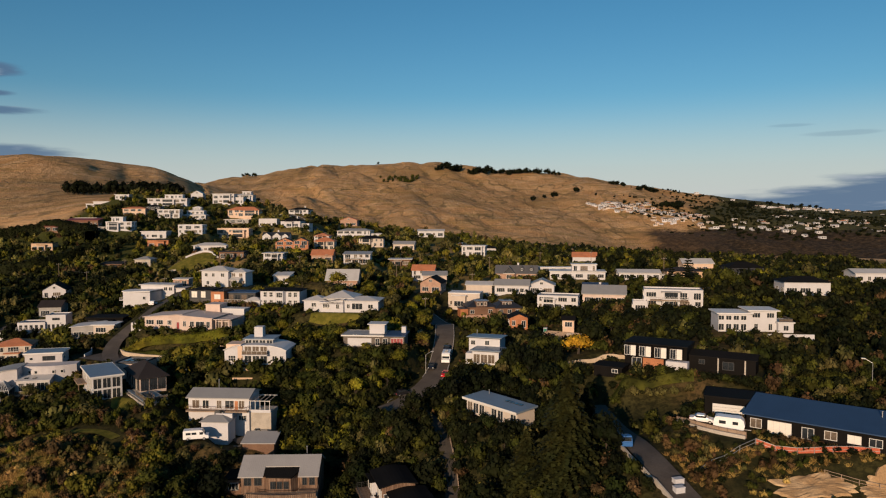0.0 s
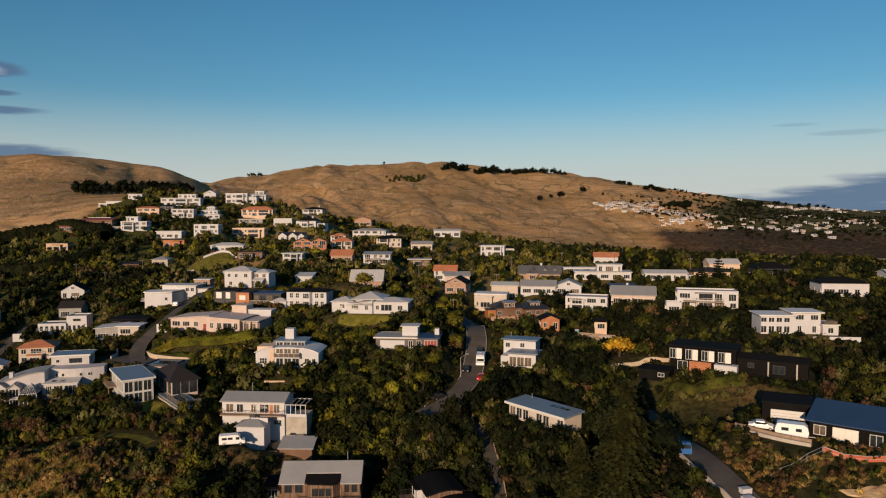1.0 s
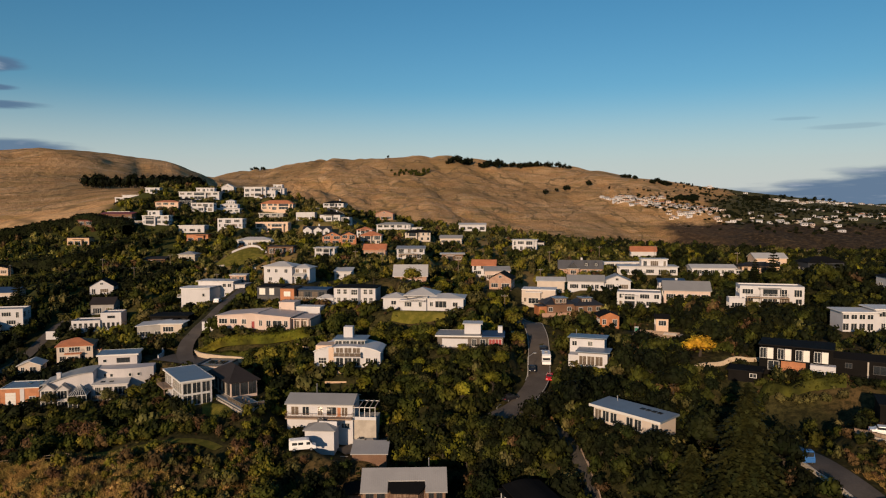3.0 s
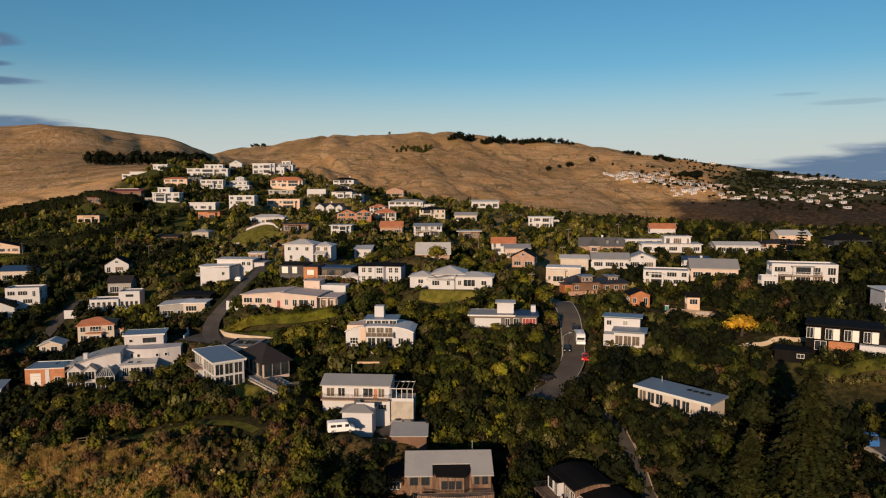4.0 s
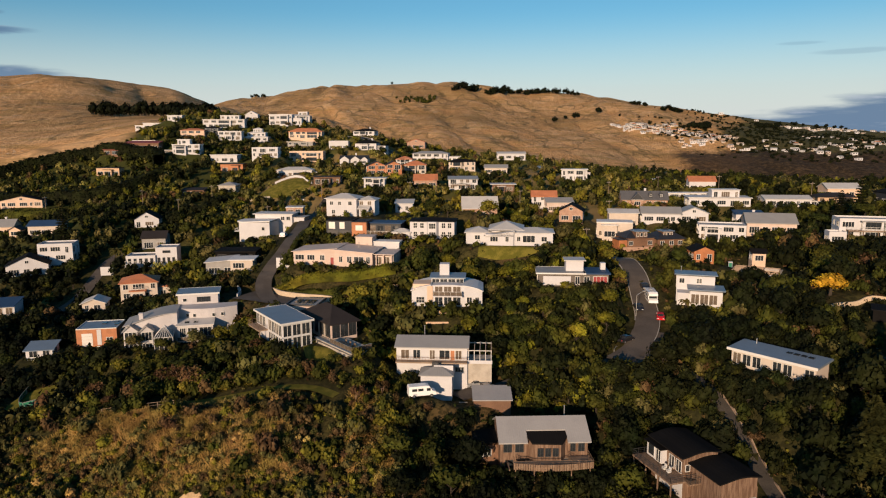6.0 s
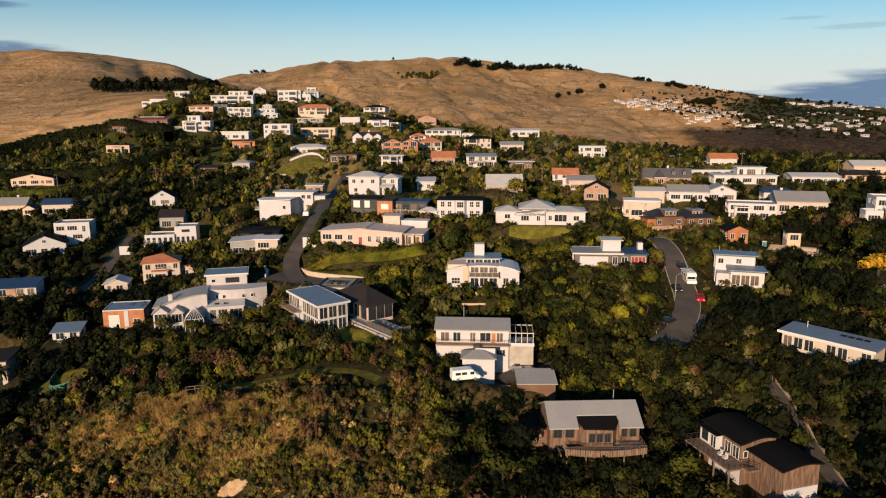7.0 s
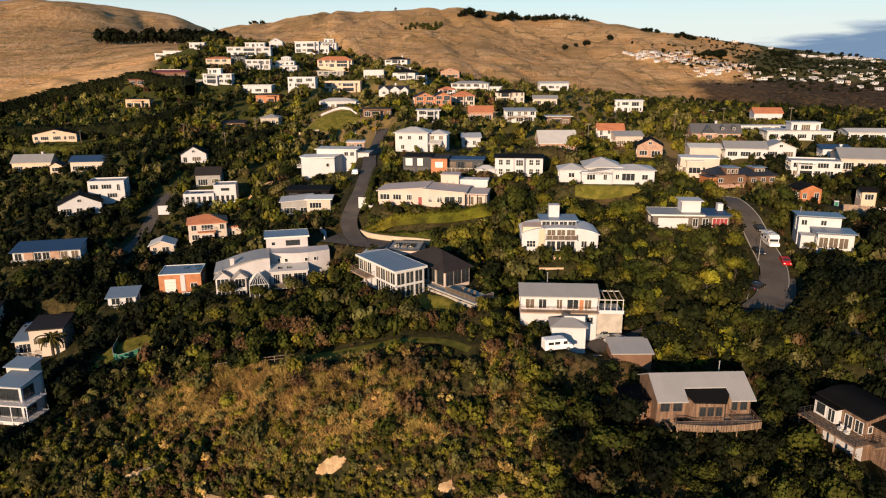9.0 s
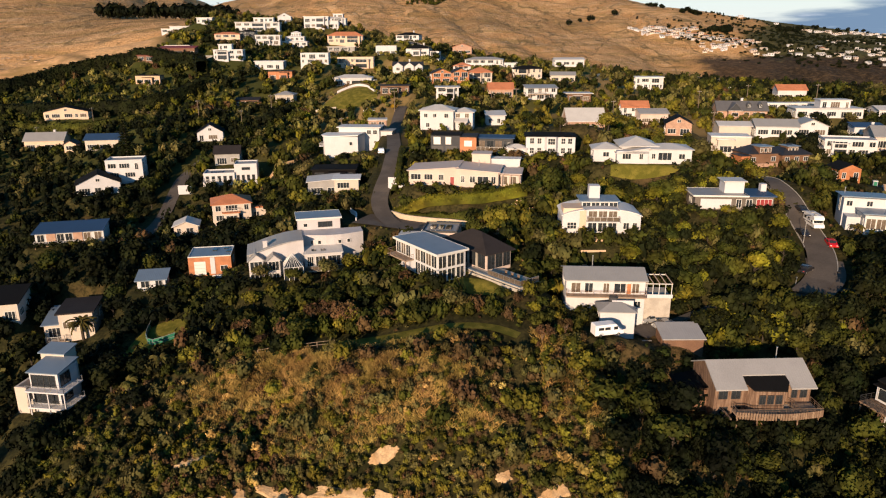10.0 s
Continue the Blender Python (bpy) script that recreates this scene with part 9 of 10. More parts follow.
def hedge(label, wide, tall, kind, *pts, dense=9.0, size=0.16):
    """A clipped hedge along a line: a solid core with leaf clumps over its faces."""
    P = line_of(*pts, step=1.2)
    z = ground_at(P[:, 0], P[:, 1])
    d = np.gradient(P, axis=0)
    d /= np.linalg.norm(d, axis=1)[:, None]
    nrm = np.column_stack([d[:, 1], -d[:, 0]])
    m = len(P)
    w = wide * (0.9 + 0.2 * rs.random_sample(m))
    hgt = tall * (0.92 + 0.16 * rs.random_sample(m))
    prof = ((-0.46, -0.5), (-0.46, 0.86), (-0.3, 0.96), (0.3, 0.96), (0.46, 0.86), (0.46, -0.5))
    core = np.concatenate([np.column_stack([P + nrm * (u * w)[:, None], z + v * hgt]) for u, v in prof])
    f = [(r * m + i, r * m + i + 1, (r + 1) * m + i + 1, (r + 1) * m + i) for r in range(5) for i in range(m - 1)]
    f = np.array(f)
    length = 1.2 * m
    n = int(length * (wide + 2 * tall) * dense / 2)
    i = rs.randint(0, m, n)
    side = rs.random_sample(n)
    u = np.where(side < wide / (wide + 2 * tall), rs.uniform(-0.5, 0.5, n), np.where(rs.random_sample(n) < 0.5, -0.5, 0.5))
    v = np.where(np.abs(u) < 0.5, 1.0, rs.uniform(0.0, 1.0, n))
    c = np.column_stack([P[i] + nrm[i] * (u * w[i])[:, None] + d[i] * rs.uniform(-0.7, 0.7, (n, 1)), z[i] + v * hgt[i]])
    out = np.column_stack([nrm[i] * np.where(np.abs(u) < 0.5, 0, np.sign(u))[:, None], np.where(np.abs(u) < 0.5, 1.0, 0.3)]) + rs.normal(size=(n, 3)) * 0.45
    out /= np.linalg.norm(out, axis=1)[:, None]
    a = np.cross(out, rs.normal(size=(n, 3)))
    a /= np.linalg.norm(a, axis=1)[:, None]
    b = np.cross(out, a)
    s = size * rs.uniform(0.6, 1.4, (n, 1))
    q = np.stack([c - a * s - b * s, c + a * s - b * s * 0.7, c + a * s + b * s, c - a * s * 0.7 + b * s], 1).reshape(-1, 3)
    f = np.concatenate([f, np.arange(4 * n).reshape(-1, 4) + len(core)])
    tagged(new("hedge", to_mesh("hedge", np.concatenate([core, q]), f, LEAF[kind])), label, "hedge")


hedge("sunlit clipped hedge below the long beige house", 4.4, 1.7, "hedge", (-94.5, 206.2), (-88, 205.4), (-78, 204.4), (-69, 204.2), (-63, 205.0))
hedge("dense clipped hedge above the turning circle", 2.2, 1.6, "green", (-91, 202.5), (-84, 201.5), (-76, 197.5), (-70, 192), (-66, 186))
hedge("yellow-green hedge at the edge of a lawn", 2.0, 1.5, "hedge", (-21, 208), (-15, 210.5), (-9, 213))
hedge("tall dark shelter hedge across the paddocks", 6.0, 7.0, "dark", (-330, 396), (-307, 410), (-290, 428), (-266, 444), (-244, 446), (-214, 424), (-204, 404), size=0.34, dense=4)
hedge("tall dark shelter hedge below the paddocks", 5.0, 6.0, "dark", (-300, 352), (-266, 355), (-244, 357), (-224, 360), (-207, 371), (-196, 386), size=0.34, dense=4)
hedge("long clipped hedge along a field track", 4.0, 3.6, "green", (-290, 338), (-255, 338), (-225, 338), (-204, 342), size=0.34, dense=4)
# dark leaf strip put where a path's shadow falls
hedge("low strip of dark leaves added for the shadow along a path", 1.3, 1.0, "dark", *shadow_strip_line)
hedge("clipped green hedge beside the lane", 1.6, 1.6, "green", (-95.2, 212), (-94.6, 226), (-94.5, 244))
hedge("green hedge below the white villa", 1.6, 1.3, "hedge", (-116, 255.5), (-108, 256), (-103.5, 262))
hedge("clipped hedge in front of the black house", 2.0, 1.6, "green", (37, 151.5), (44, 151.5), (54, 149))
hedge("long clipped hedge behind the blue-roofed house", 2.0, 1.6, "dark", (60, 136), (72, 134), (86, 130))
for i in range(5):
    x, y = 41.0 + i * 2.8, 148.6 - i * 0.7
    t = thing("shrub", x, y, height(x, y), 0, "round clipped olive shrub in a row", "shrub", "row of round shrubs")
    co, f = leaves(260, 0.085, 6, 1.15)
    part("crown", to_mesh("crown", co * 1.5 + np.array((0, 0, 1.4)), f, LEAF["olive"]), None, t)


# ---- pines and houses on the far hills ----
def far_pine(name, label, group, spots, tall, kind="pine"):
    src = thing(name, 0, 0, -500, 0, label, "tree", group)
    bm = bmesh.new()
    tube(bm, (0, 0, -0.3), (0, 0, 0.7), 0.035, 0.02, 5)
    part("trunk", bm, M["bark"], src)
    co, f = leaves(46, 0.17, 5, 1.3)
    part("crown", to_mesh("crown", co * 0.52 + np.array((0, 0, 0.44)), f, LEAF[kind]), None, src)
    for x, y, k in spots:
        z = height(x, y)
        s = tall * k
        copy_thing(src, Matrix.Translation((x, y, z - 0.5)) @ Matrix.Rotation(k * 9, 4, "Z") @ Matrix.Diagonal((s * 1.05, s * 1.05, s, 1)))
    for o in (*src.children_recursive, src):
        bpy.data.objects.remove(o)


def along(n, x0, y0, x1, y1, jitter):
    return [(x0 + (x1 - x0) * (i + rs.uniform(-0.4, 0.4)) / n + rs.normal() * jitter * 0.4, y0 + (y1 - y0) * i / n + rs.normal() * jitter, rs.uniform(0.7, 1.2)) for i in range(n)]


far_pine("pine", "dark pine in a belt on the grassy hill", "pine belt", along(14, -466, 872, -430, 866, 5) + along(28, -425, 872, -330, 806, 6) + along(22, -350, 812, -296, 776, 6), 17)
far_pine("pine", "dark pine along the skyline ridge", "ridge pines", along(20, -16, 2275, 57, 2340, 12) + along(15, 84, 2312, 148, 2340, 8) + along(26, 146, 2390, 289, 2376, 8) + along(9, 294, 2376, 418, 2455, 6), 20)
far_pine("pine", "lone pine on the open hillside", "lone pines", [(251, 1963, 1.0), (294, 2037, 0.7), (321, 2034, 1.1), (327, 2032, 0.9), (382, 2022, 1.0), (388, 2024, 0.8), (421, 1927, 0.5), (-222, 2420, 0.6)], 20)
far_pine("pine", "dark pine above the far suburb", "suburb pines", along(6, 550, 2290, 576, 2210, 6) + along(14, 550, 1985, 632, 2060, 6) + along(16, 562, 1781, 613, 1786, 8) + along(20, 835, 2026, 963, 2150, 10) + along(10, 1020, 2250, 1330, 2420, 8), 17)
far_pine("bush", "low green bush in a hollow of the hill", "hill bushes", along(30, -178, 2098, -64, 2076, 16) + along(8, -120, 2050, -90, 2060, 10), 11, "green")
far_pine("bush", "dark bush on the crest behind the saddle", "hill bushes", along(12, -770, 2690, -715, 2700, 10), 11, "dark")


def far_house(variant):
    wall, roof, kind = (("white", "roof_grey", "gable"), ("cream", "roof_dark", "hip"), ("white", "roof_white", "flat"), ("greywall", "roof_orange", "hip"), ("beige", "roof_grey", "hip"))[variant]
    r = thing("house", 0, 0, -500, 0, ("white house with a grey roof in the far suburb", "cream house with a dark roof in the far suburb", "white flat-roofed house in the far suburb", "house with a red roof in the far suburb", "beige house in the far suburb")[variant], "house", "far suburb")
    walls(r, -7, 7, -4.5, 4.5, 0, 5.0, wall)
    {"gable": lambda: gable_roof(r, -7, 7, -4.5, 4.5, 5.0, 2.2, roof, wall), "hip": lambda: hip_roof(r, -7, 7, -4.5, 4.5, 5.0, 2.2, roof), "flat": lambda: flat_roof(r, -7, 7, -4.5, 4.5, 5.0, roof)}[kind]()
    window(r, "F", -4.5, -3, 2.6, 3.6, 2.4, 2, 1, "dframe")
    window(r, "F", -4.5, 3, 2.6, 3.0, 2.0, 2, 1, "dframe")
    return r


far_models = [far_house(i) for i in range(5)]


HEAP = []


def suburb(n, x0, y0, x1, y1, jx, jy, heap=False):
    for i in range(n):
        k = (i + rs.uniform(-0.4, 0.4)) / n
        x, y = x0 + (x1 - x0) * k + rs.normal() * jx, y0 + (y1 - y0) * k + rs.normal() * jy
        v = (0, 0, 2, 2, 1, 4, 1, 3)[rs.randint(8)]
        s = rs.uniform(0.55, 0.95)
        m = Matrix.Translation((x, y, height(x, y) - 0.2)) @ Matrix.Rotation(rs.uniform(-0.5, 0.5), 4, "Z") @ Matrix.Diagonal((s, s, s * 0.9, 1))
        if heap:
            HEAP.append((far_models[v], m))
        else:
            copy_thing(far_models[v], m)


def join_heap(name, label):
    """The farthest houses, a few metres of colour each, as one mesh."""
    bpy.context.view_layer.update()
    co, f, mi, slots, base = [], [], [], [], 0
    for model, m in HEAP:
        back = model.matrix_world.inverted()
        for o in model.children_recursive:
            if o.type != "MESH":
                continue
            t = m @ back @ o.matrix_world
            if o.data.materials[0] not in slots:
                slots.append(o.data.materials[0])
            k = slots.index(o.data.materials[0])
            co += [tuple(t @ p.co) for p in o.data.vertices]
            f += [tuple(i + base for i in p.vertices) for p in o.data.polygons]
            mi += [k] * len(o.data.polygons)
            base += len(o.data.vertices)
    me = bpy.data.meshes.new(name)
    me.from_pydata(co, [], f)
    for sl in slots:
        me.materials.append(sl)
    me.polygons.foreach_set("material_index", mi)
    tagged(new(name, me), label, "houses", kind="stuff")


suburb(44, 384, 1846, 522, 1772, 5, 8)
suburb(26, 400, 1790, 520, 1740, 5, 9)
suburb(52, 430, 1755, 640, 1675, 6, 12)
suburb(26, 500, 1660, 600, 1640, 8, 16)
suburb(34, 600, 1590, 780, 1450, 14, 22, True)
suburb(40, 1000, 2220, 1300, 2360, 10, 30, True)
suburb(46, 840, 1760, 1110, 1810, 22, 50, True)
suburb(30, 760, 1560, 960, 1530, 22, 24, True)
suburb(24, 1240, 2330, 1580, 2500, 14, 20, True)
suburb(10, 780, 2170, 960, 2330, 8, 8, True)
join_heap("far_houses", "pale houses scattered among trees on the farthest slopes")
for m in far_models:
    for o in (*m.children_recursive, m):
        bpy.data.objects.remove(o)
# gardens and woods round the far suburb
n = 1550
k = rs.random_sample(n)
bx = np.concatenate([620 + 700 * k[:1350] + rs.normal(size=1350) * 60, 470 + 220 * k[1350:] + rs.normal(size=200) * 25])
by = np.concatenate([1560 + rs.uniform(-180, 560, 1350), 1810 - 220 * k[1350:] + rs.normal(size=200) * 40])
bz = ground_at(bx, by)
for i in range(n):
    plant("suburb", FAR[i % len(FAR)], bx[i], by[i], bz[i] + 2.0, rs.uniform(3, 8), rs.uniform(3, 6), rs.uniform(0, 6.28))
flush("suburb", "far_woods", "dark trees and gardens round the far suburb", "woods", LEAF["dark"])

# ---- vehicles ----
def profile_body(pts, w, taper=0.0, top=1e9):
    """A body from a side outline (along x, up z), narrowed towards the roof."""
    bm = bmesh.new()
    zs = [z for _, z in pts]
    lo, hi = min(zs), max(zs)
    k = lambda z: w / 2 * (1 - taper * max(0.0, (z - lo) / (hi - lo) - 0.45))
    solid(bm, [(x, -k(z), z) for x, z in pts], [(x, k(z), z) for x, z in pts])
    bmesh.ops.recalc_face_normals(bm, faces=bm.faces)
    bmesh.ops.bevel(bm, geom=[e for e in bm.edges if e.calc_length() > 0.3], offset=0.04, segments=1, affect="EDGES")
    return bm


def wheels(t, xs, w, r=0.32):
    for x in xs:
        for s in (-1, 1):
            if ("tyre", r) not in cache:
                bm = bmesh.new()
                tube(bm, (0, -0.11, 0), (0, 0.11, 0), r, r, 14)
                cache["tyre", r] = mesh_of(bm, "tyre", M["rubber"])
                bm = bmesh.new()
                tube(bm, (0, -0.125, 0), (0, 0.125, 0), r * 0.58, r * 0.58, 10)
                cache["rim", r] = mesh_of(bm, "rim", M["steel"])
            q = part("wheel", cache["tyre", r], None, t, m=pose(x, s * (w / 2 - 0.1), r))
            part("rim", cache["rim", r], None, q)


def car(label, x, y, yaw, paint, tall=1.45, long=4.4, hatch=False, z=None):
    t = thing("car", x, y, (height(x, y) + 0.17) if z is None else z, yaw, label, "car")
    a, w = long / 2, 1.78
    back = [(-a + 0.15, 0.9), (-a + 0.35, 1.02), (-a + 0.55, tall - 0.05), (-a + 1.0, tall)] if hatch else [(-a + 0.05, 0.92), (-a + 0.75, 0.98), (-a + 1.35, tall - 0.02), (-a + 1.7, tall)]
    body = [(-a, 0.35), (-a + 0.02, 0.7)] + back + [(0.35, tall), (1.05, 1.0), (a - 0.25, 0.82), (a, 0.62), (a, 0.32)]
    part("body", profile_body(body, w, 0.32), M[paint], t)
    boxes("side_window", M["glass"], t, (-a + 1.05, 0.75, -w / 2 + 0.03, w / 2 - 0.03, 1.0, tall - 0.12))
    bm = bmesh.new()
    solid(bm, [(1.0, -0.7, 1.04), (1.08, -0.7, 1.02), (1.08, 0.7, 1.02), (1.0, 0.7, 1.04)], [(0.42, -0.62, tall - 0.04), (0.5, -0.62, tall - 0.06), (0.5, 0.62, tall - 0.06), (0.42, 0.62, tall - 0.04)])
    part("windscreen", bm, M["glass"], t)
    for s in (-0.62, 0.62):
        boxes("headlight", M["lamplens"], t, (a - 0.1, a + 0.015, s - 0.17, s + 0.17, 0.58, 0.72))
        boxes("tail_light", M["red"], t, (-a - 0.015, -a + 0.1, s - 0.14, s + 0.14, 0.66, 0.86))
    wheels(t, (-a + 0.85, a - 0.85), w)
    return t


def van(label, x, y, yaw, long=5.4, tall=2.3, z=None, name="van"):
    t = thing(name, x, y, (height(x, y) + 0.17) if z is None else z, yaw, label, "van")
    a, w = long / 2, 2.0
    part("body", profile_body([(-a, 0.4), (-a, tall - 0.15), (-a + 0.15, tall), (a - 1.9, tall), (a - 1.4, tall - 0.1), (a - 0.75, 1.25), (a - 0.05, 1.0), (a, 0.4)], w, 0.12), M["carwhite"], t)
    boxes("side_window", M["glass"], t, (-a + 0.6, -a + 1.6, -w / 2 - 0.01, w / 2 + 0.01, 1.35, 1.85), (-a + 1.8, -a + 2.8, -w / 2 - 0.01, w / 2 + 0.01, 1.35, 1.85))
    boxes("cab_window", M["glass"], t, (a - 1.95, a - 1.2, -w / 2 - 0.01, w / 2 + 0.01, 1.3, 1.85))
    bm = bmesh.new()
    solid(bm, [(a - 0.74, -0.8, 1.3), (a - 0.7, -0.8, 1.28), (a - 0.7, 0.8, 1.28), (a - 0.74, 0.8, 1.3)], [(a - 1.34, -0.75, tall - 0.14), (a - 1.28, -0.75, tall - 0.16), (a - 1.28, 0.75, tall - 0.16), (a - 1.34, 0.75, tall - 0.14)])
    part("windscreen", bm, M["glass"], t)
    wheels(t, (-a + 1.0, a - 1.0), w, 0.34)
    return t


van("white van parked outside the garage", -54.4, 151.9, 14)
car("silver hatchback parked by the garage", -43.6, 162.6, 200, "carsilver", 1.55, 4.3, True)
car("silver car parked beside another", -41.8, 160.0, 200, "carsilver", 1.5, 4.5)
car("red car parked at the kerb", 0.7, 183.6, 258, "carred", 1.5, 4.1, True)
car("black car parked on the street", -3.2, 188.4, 266, "carblack", 1.5, 4.4)
car("black car at the street corner", -10.2, 172.4, 40, "carblack", 1.5, 4.5)
car("dark car parked behind a motorhome", 1.0, 198.4, 268, "carblack", 1.5, 4.3)
car("white car parked on the steep lane", -100.6, 241.5, 92, "carwhite", 1.5, 4.3, True)
car("dark car on the house drive", -90.0, 236.6, 10, "carblack", 1.5, 4.4)
car("white car beside a caravan", 47.2, 125.6, 338, "carwhite", 1.5, 4.4)
car("white car on an upper drive", -112.0, 322.0, 20, "carwhite", 1.5, 4.3)
car("silver car on an upper drive", -72.0, 300.0, 80, "carsilver", 1.5, 4.3)


def motorhome(x, y, yaw):
    t = thing("motorhome", x, y, height(x, y) + 0.17, yaw, "white motorhome parked at the kerb", "motorhome")
    part("body", profile_body([(-3.2, 0.45), (-3.2, 2.8), (-3.0, 2.95), (2.2, 2.95), (2.9, 2.55), (2.8, 2.05), (2.2, 2.0), (2.5, 1.35), (3.3, 1.1), (3.35, 0.45)], 2.25, 0.04), M["carwhite"], t)
    boxes("side_window", M["glass"], t, (-2.6, -1.4, -1.14, 1.14, 1.6, 2.2), (-0.6, 0.5, -1.14, 1.14, 1.6, 2.2))
    boxes("cab_window", M["glass"], t, (1.4, 2.1, -1.14, 1.14, 1.35, 1.9))
    boxes("windscreen", M["glass"], t, (2.28, 2.5, -0.95, 0.95, 1.4, 1.95))
    boxes("stripe", M["roof_brown"], t, (-3.0, 2.0, -1.145, 1.145, 1.05, 1.2))
    boxes("roof_hatch", M["roof_grey"], t, (-1.6, -0.9, -0.4, 0.4, 2.95, 3.1))
    boxes("roof_hatch", M["roof_grey"], t, (0.4, 1.1, -0.4, 0.4, 2.95, 3.08))
    wheels(t, (-1.9, 2.3), 2.2, 0.36)


motorhome(1.0, 192.4, 264)


def caravan(x, y, yaw):
    t = thing("caravan", x, y, height(x, y) + 0.1, yaw, "white touring caravan behind a fence", "caravan")
    part("body", profile_body([(-2.5, 0.5), (-2.6, 1.5), (-2.3, 2.45), (-1.9, 2.6), (1.9, 2.6), (2.4, 2.2), (2.6, 1.3), (2.4, 0.5)], 2.2, 0.06), M["carwhite"], t)
    boxes("side_window", M["glass"], t, (-1.6, -0.5, -1.12, 1.12, 1.4, 1.95), (0.6, 1.5, -1.12, 1.12, 1.4, 1.95))
    boxes("tow_bar", M["steel"], t, (2.4, 3.6, -0.08, 0.08, 0.45, 0.55))
    wheels(t, (-0.1,), 2.2, 0.32)


caravan(50.4, 121.4, 334)


def truck(x, y, yaw):
    t = thing("truck", x, y, height(x, y) + 0.12, yaw, "small blue flatbed truck parked on the lane", "truck")
    part("cab", profile_body([(0.6, 0.6), (0.6, 2.2), (0.75, 2.3), (1.8, 2.3), (2.2, 1.4), (2.35, 1.3), (2.35, 0.6)], 1.9, 0.08), M["carblue"], t)
    boxes("windscreen", M["glass"], t, (1.86, 2.16, -0.78, 0.78, 1.45, 2.15))
    boxes("side_window", M["glass"], t, (0.9, 1.7, -0.96, 0.96, 1.45, 2.05))
    boxes("tray", M["carblue"], t, (-2.6, 0.5, -0.98, 0.98, 0.85, 1.0))
    boxes("tray_side", M["carblue"], t, (-2.6, 0.5, -0.98, -0.92, 1.0, 1.4), (-2.6, 0.5, 0.92, 0.98, 1.0, 1.4), (-2.6, -2.54, -0.92, 0.92, 1.0, 1.4))
    boxes("load", M["deckwood"], t, (-2.2, -0.4, -0.7, 0.7, 1.0, 1.5))
    wheels(t, (-1.6, 1.6), 1.9, 0.38)


truck(32.4, 122.6, 265)


# ---- street furniture, poles, fences, walls ----
def street_lamp(x, y, yaw, tall=6.6):
    t = thing("street_lamp", x, y, height(x, y), yaw, "grey steel street lamp with a curved arm", "street lamp")
    bm = bmesh.new()
    tube(bm, (0, 0, -0.3), (0, 0, tall * 0.86), 0.085, 0.06, 8)
    part("pole", bm, M["steel"], t)
    bm = bmesh.new()
    pts = [(math.sin(k / 6 * 1.5) * 1.5, 0, tall * 0.86 + (1 - math.cos(k / 6 * 1.5)) * 0.0 + math.sin(k / 6 * 1.57) * tall * 0.13) for k in range(7)]
    for p, q in zip(pts, pts[1:]):
        tube(bm, p, q, 0.055, n=6)
    part("arm", bm, M["steel"], t)
    h = boxes("lamp_head", M["steel"], t, (1.35, 2.15, -0.14, 0.14, tall * 0.985, tall * 1.01))
    boxes("lens", M["lamplens"], h, (1.45, 2.1, -0.1, 0.1, tall * 0.975, tall * 0.984))


street_lamp(-4.6, 185.0, 10)
street_lamp(92.5, 149.0, 150)
street_lamp(-13.5, 169.0, 60, 1.2)


def power_pole(x, y, yaw, tall=8.5):
    t = thing("power_pole", x, y, height(x, y), yaw, "timber power pole with a cross-arm", "power pole", "power poles")
    bm = bmesh.new()
    tube(bm, (0, 0, -0.5), (0, 0, tall), 0.14, 0.1, 8)
    part("pole", bm, M["pole"], t)
    boxes("cross_arm", M["pole"], t, (-1.1, 1.1, -0.07, 0.07, tall - 0.7, tall - 0.55))
    for u in (-0.95, -0.35, 0.35, 0.95):
        boxes("insulator", M["lamplens"], t, (u - 0.04, u + 0.04, -0.04, 0.04, tall - 0.55, tall - 0.36))
    return Vector((x, y, height(x, y) + tall - 0.5))


tops = []
for x, y, yaw in ((-101.5, 318, 20), (-161, 315, 60), (-184, 334, 60), (-155, 340, 40), (-64, 312, 10), (-53.5, 322, 10), (-20, 300, 20), (22, 330, 20), (48, 345, 20), (95, 300, 0), (12, 286, 0), (-120, 300, 40), (-6, 238, 0), (70, 330, 10), (-232, 342, 70), (-250, 330, 70)):
    tops.append(power_pole(x, y, yaw))


def wire(a, b):
    bm = bmesh.new()
    pts = [a.lerp(b, k / 8) - Vector((0, 0, 1.2 * 4 * (k / 8) * (1 - k / 8))) for k in range(9)]
    for p, q in zip(pts, pts[1:]):
        tube(bm, p, q, 0.02, n=3)
    tagged(new("power_cable", mesh_of(bm, "power_cable", M["dframe"])), "thin black power cable hanging between timber poles", "cable", "power cables")


for i, j in ((0, 11), (1, 2), (4, 5), (6, 10), (7, 8), (8, 13), (14, 15)):
    wire(tops[i], tops[j])


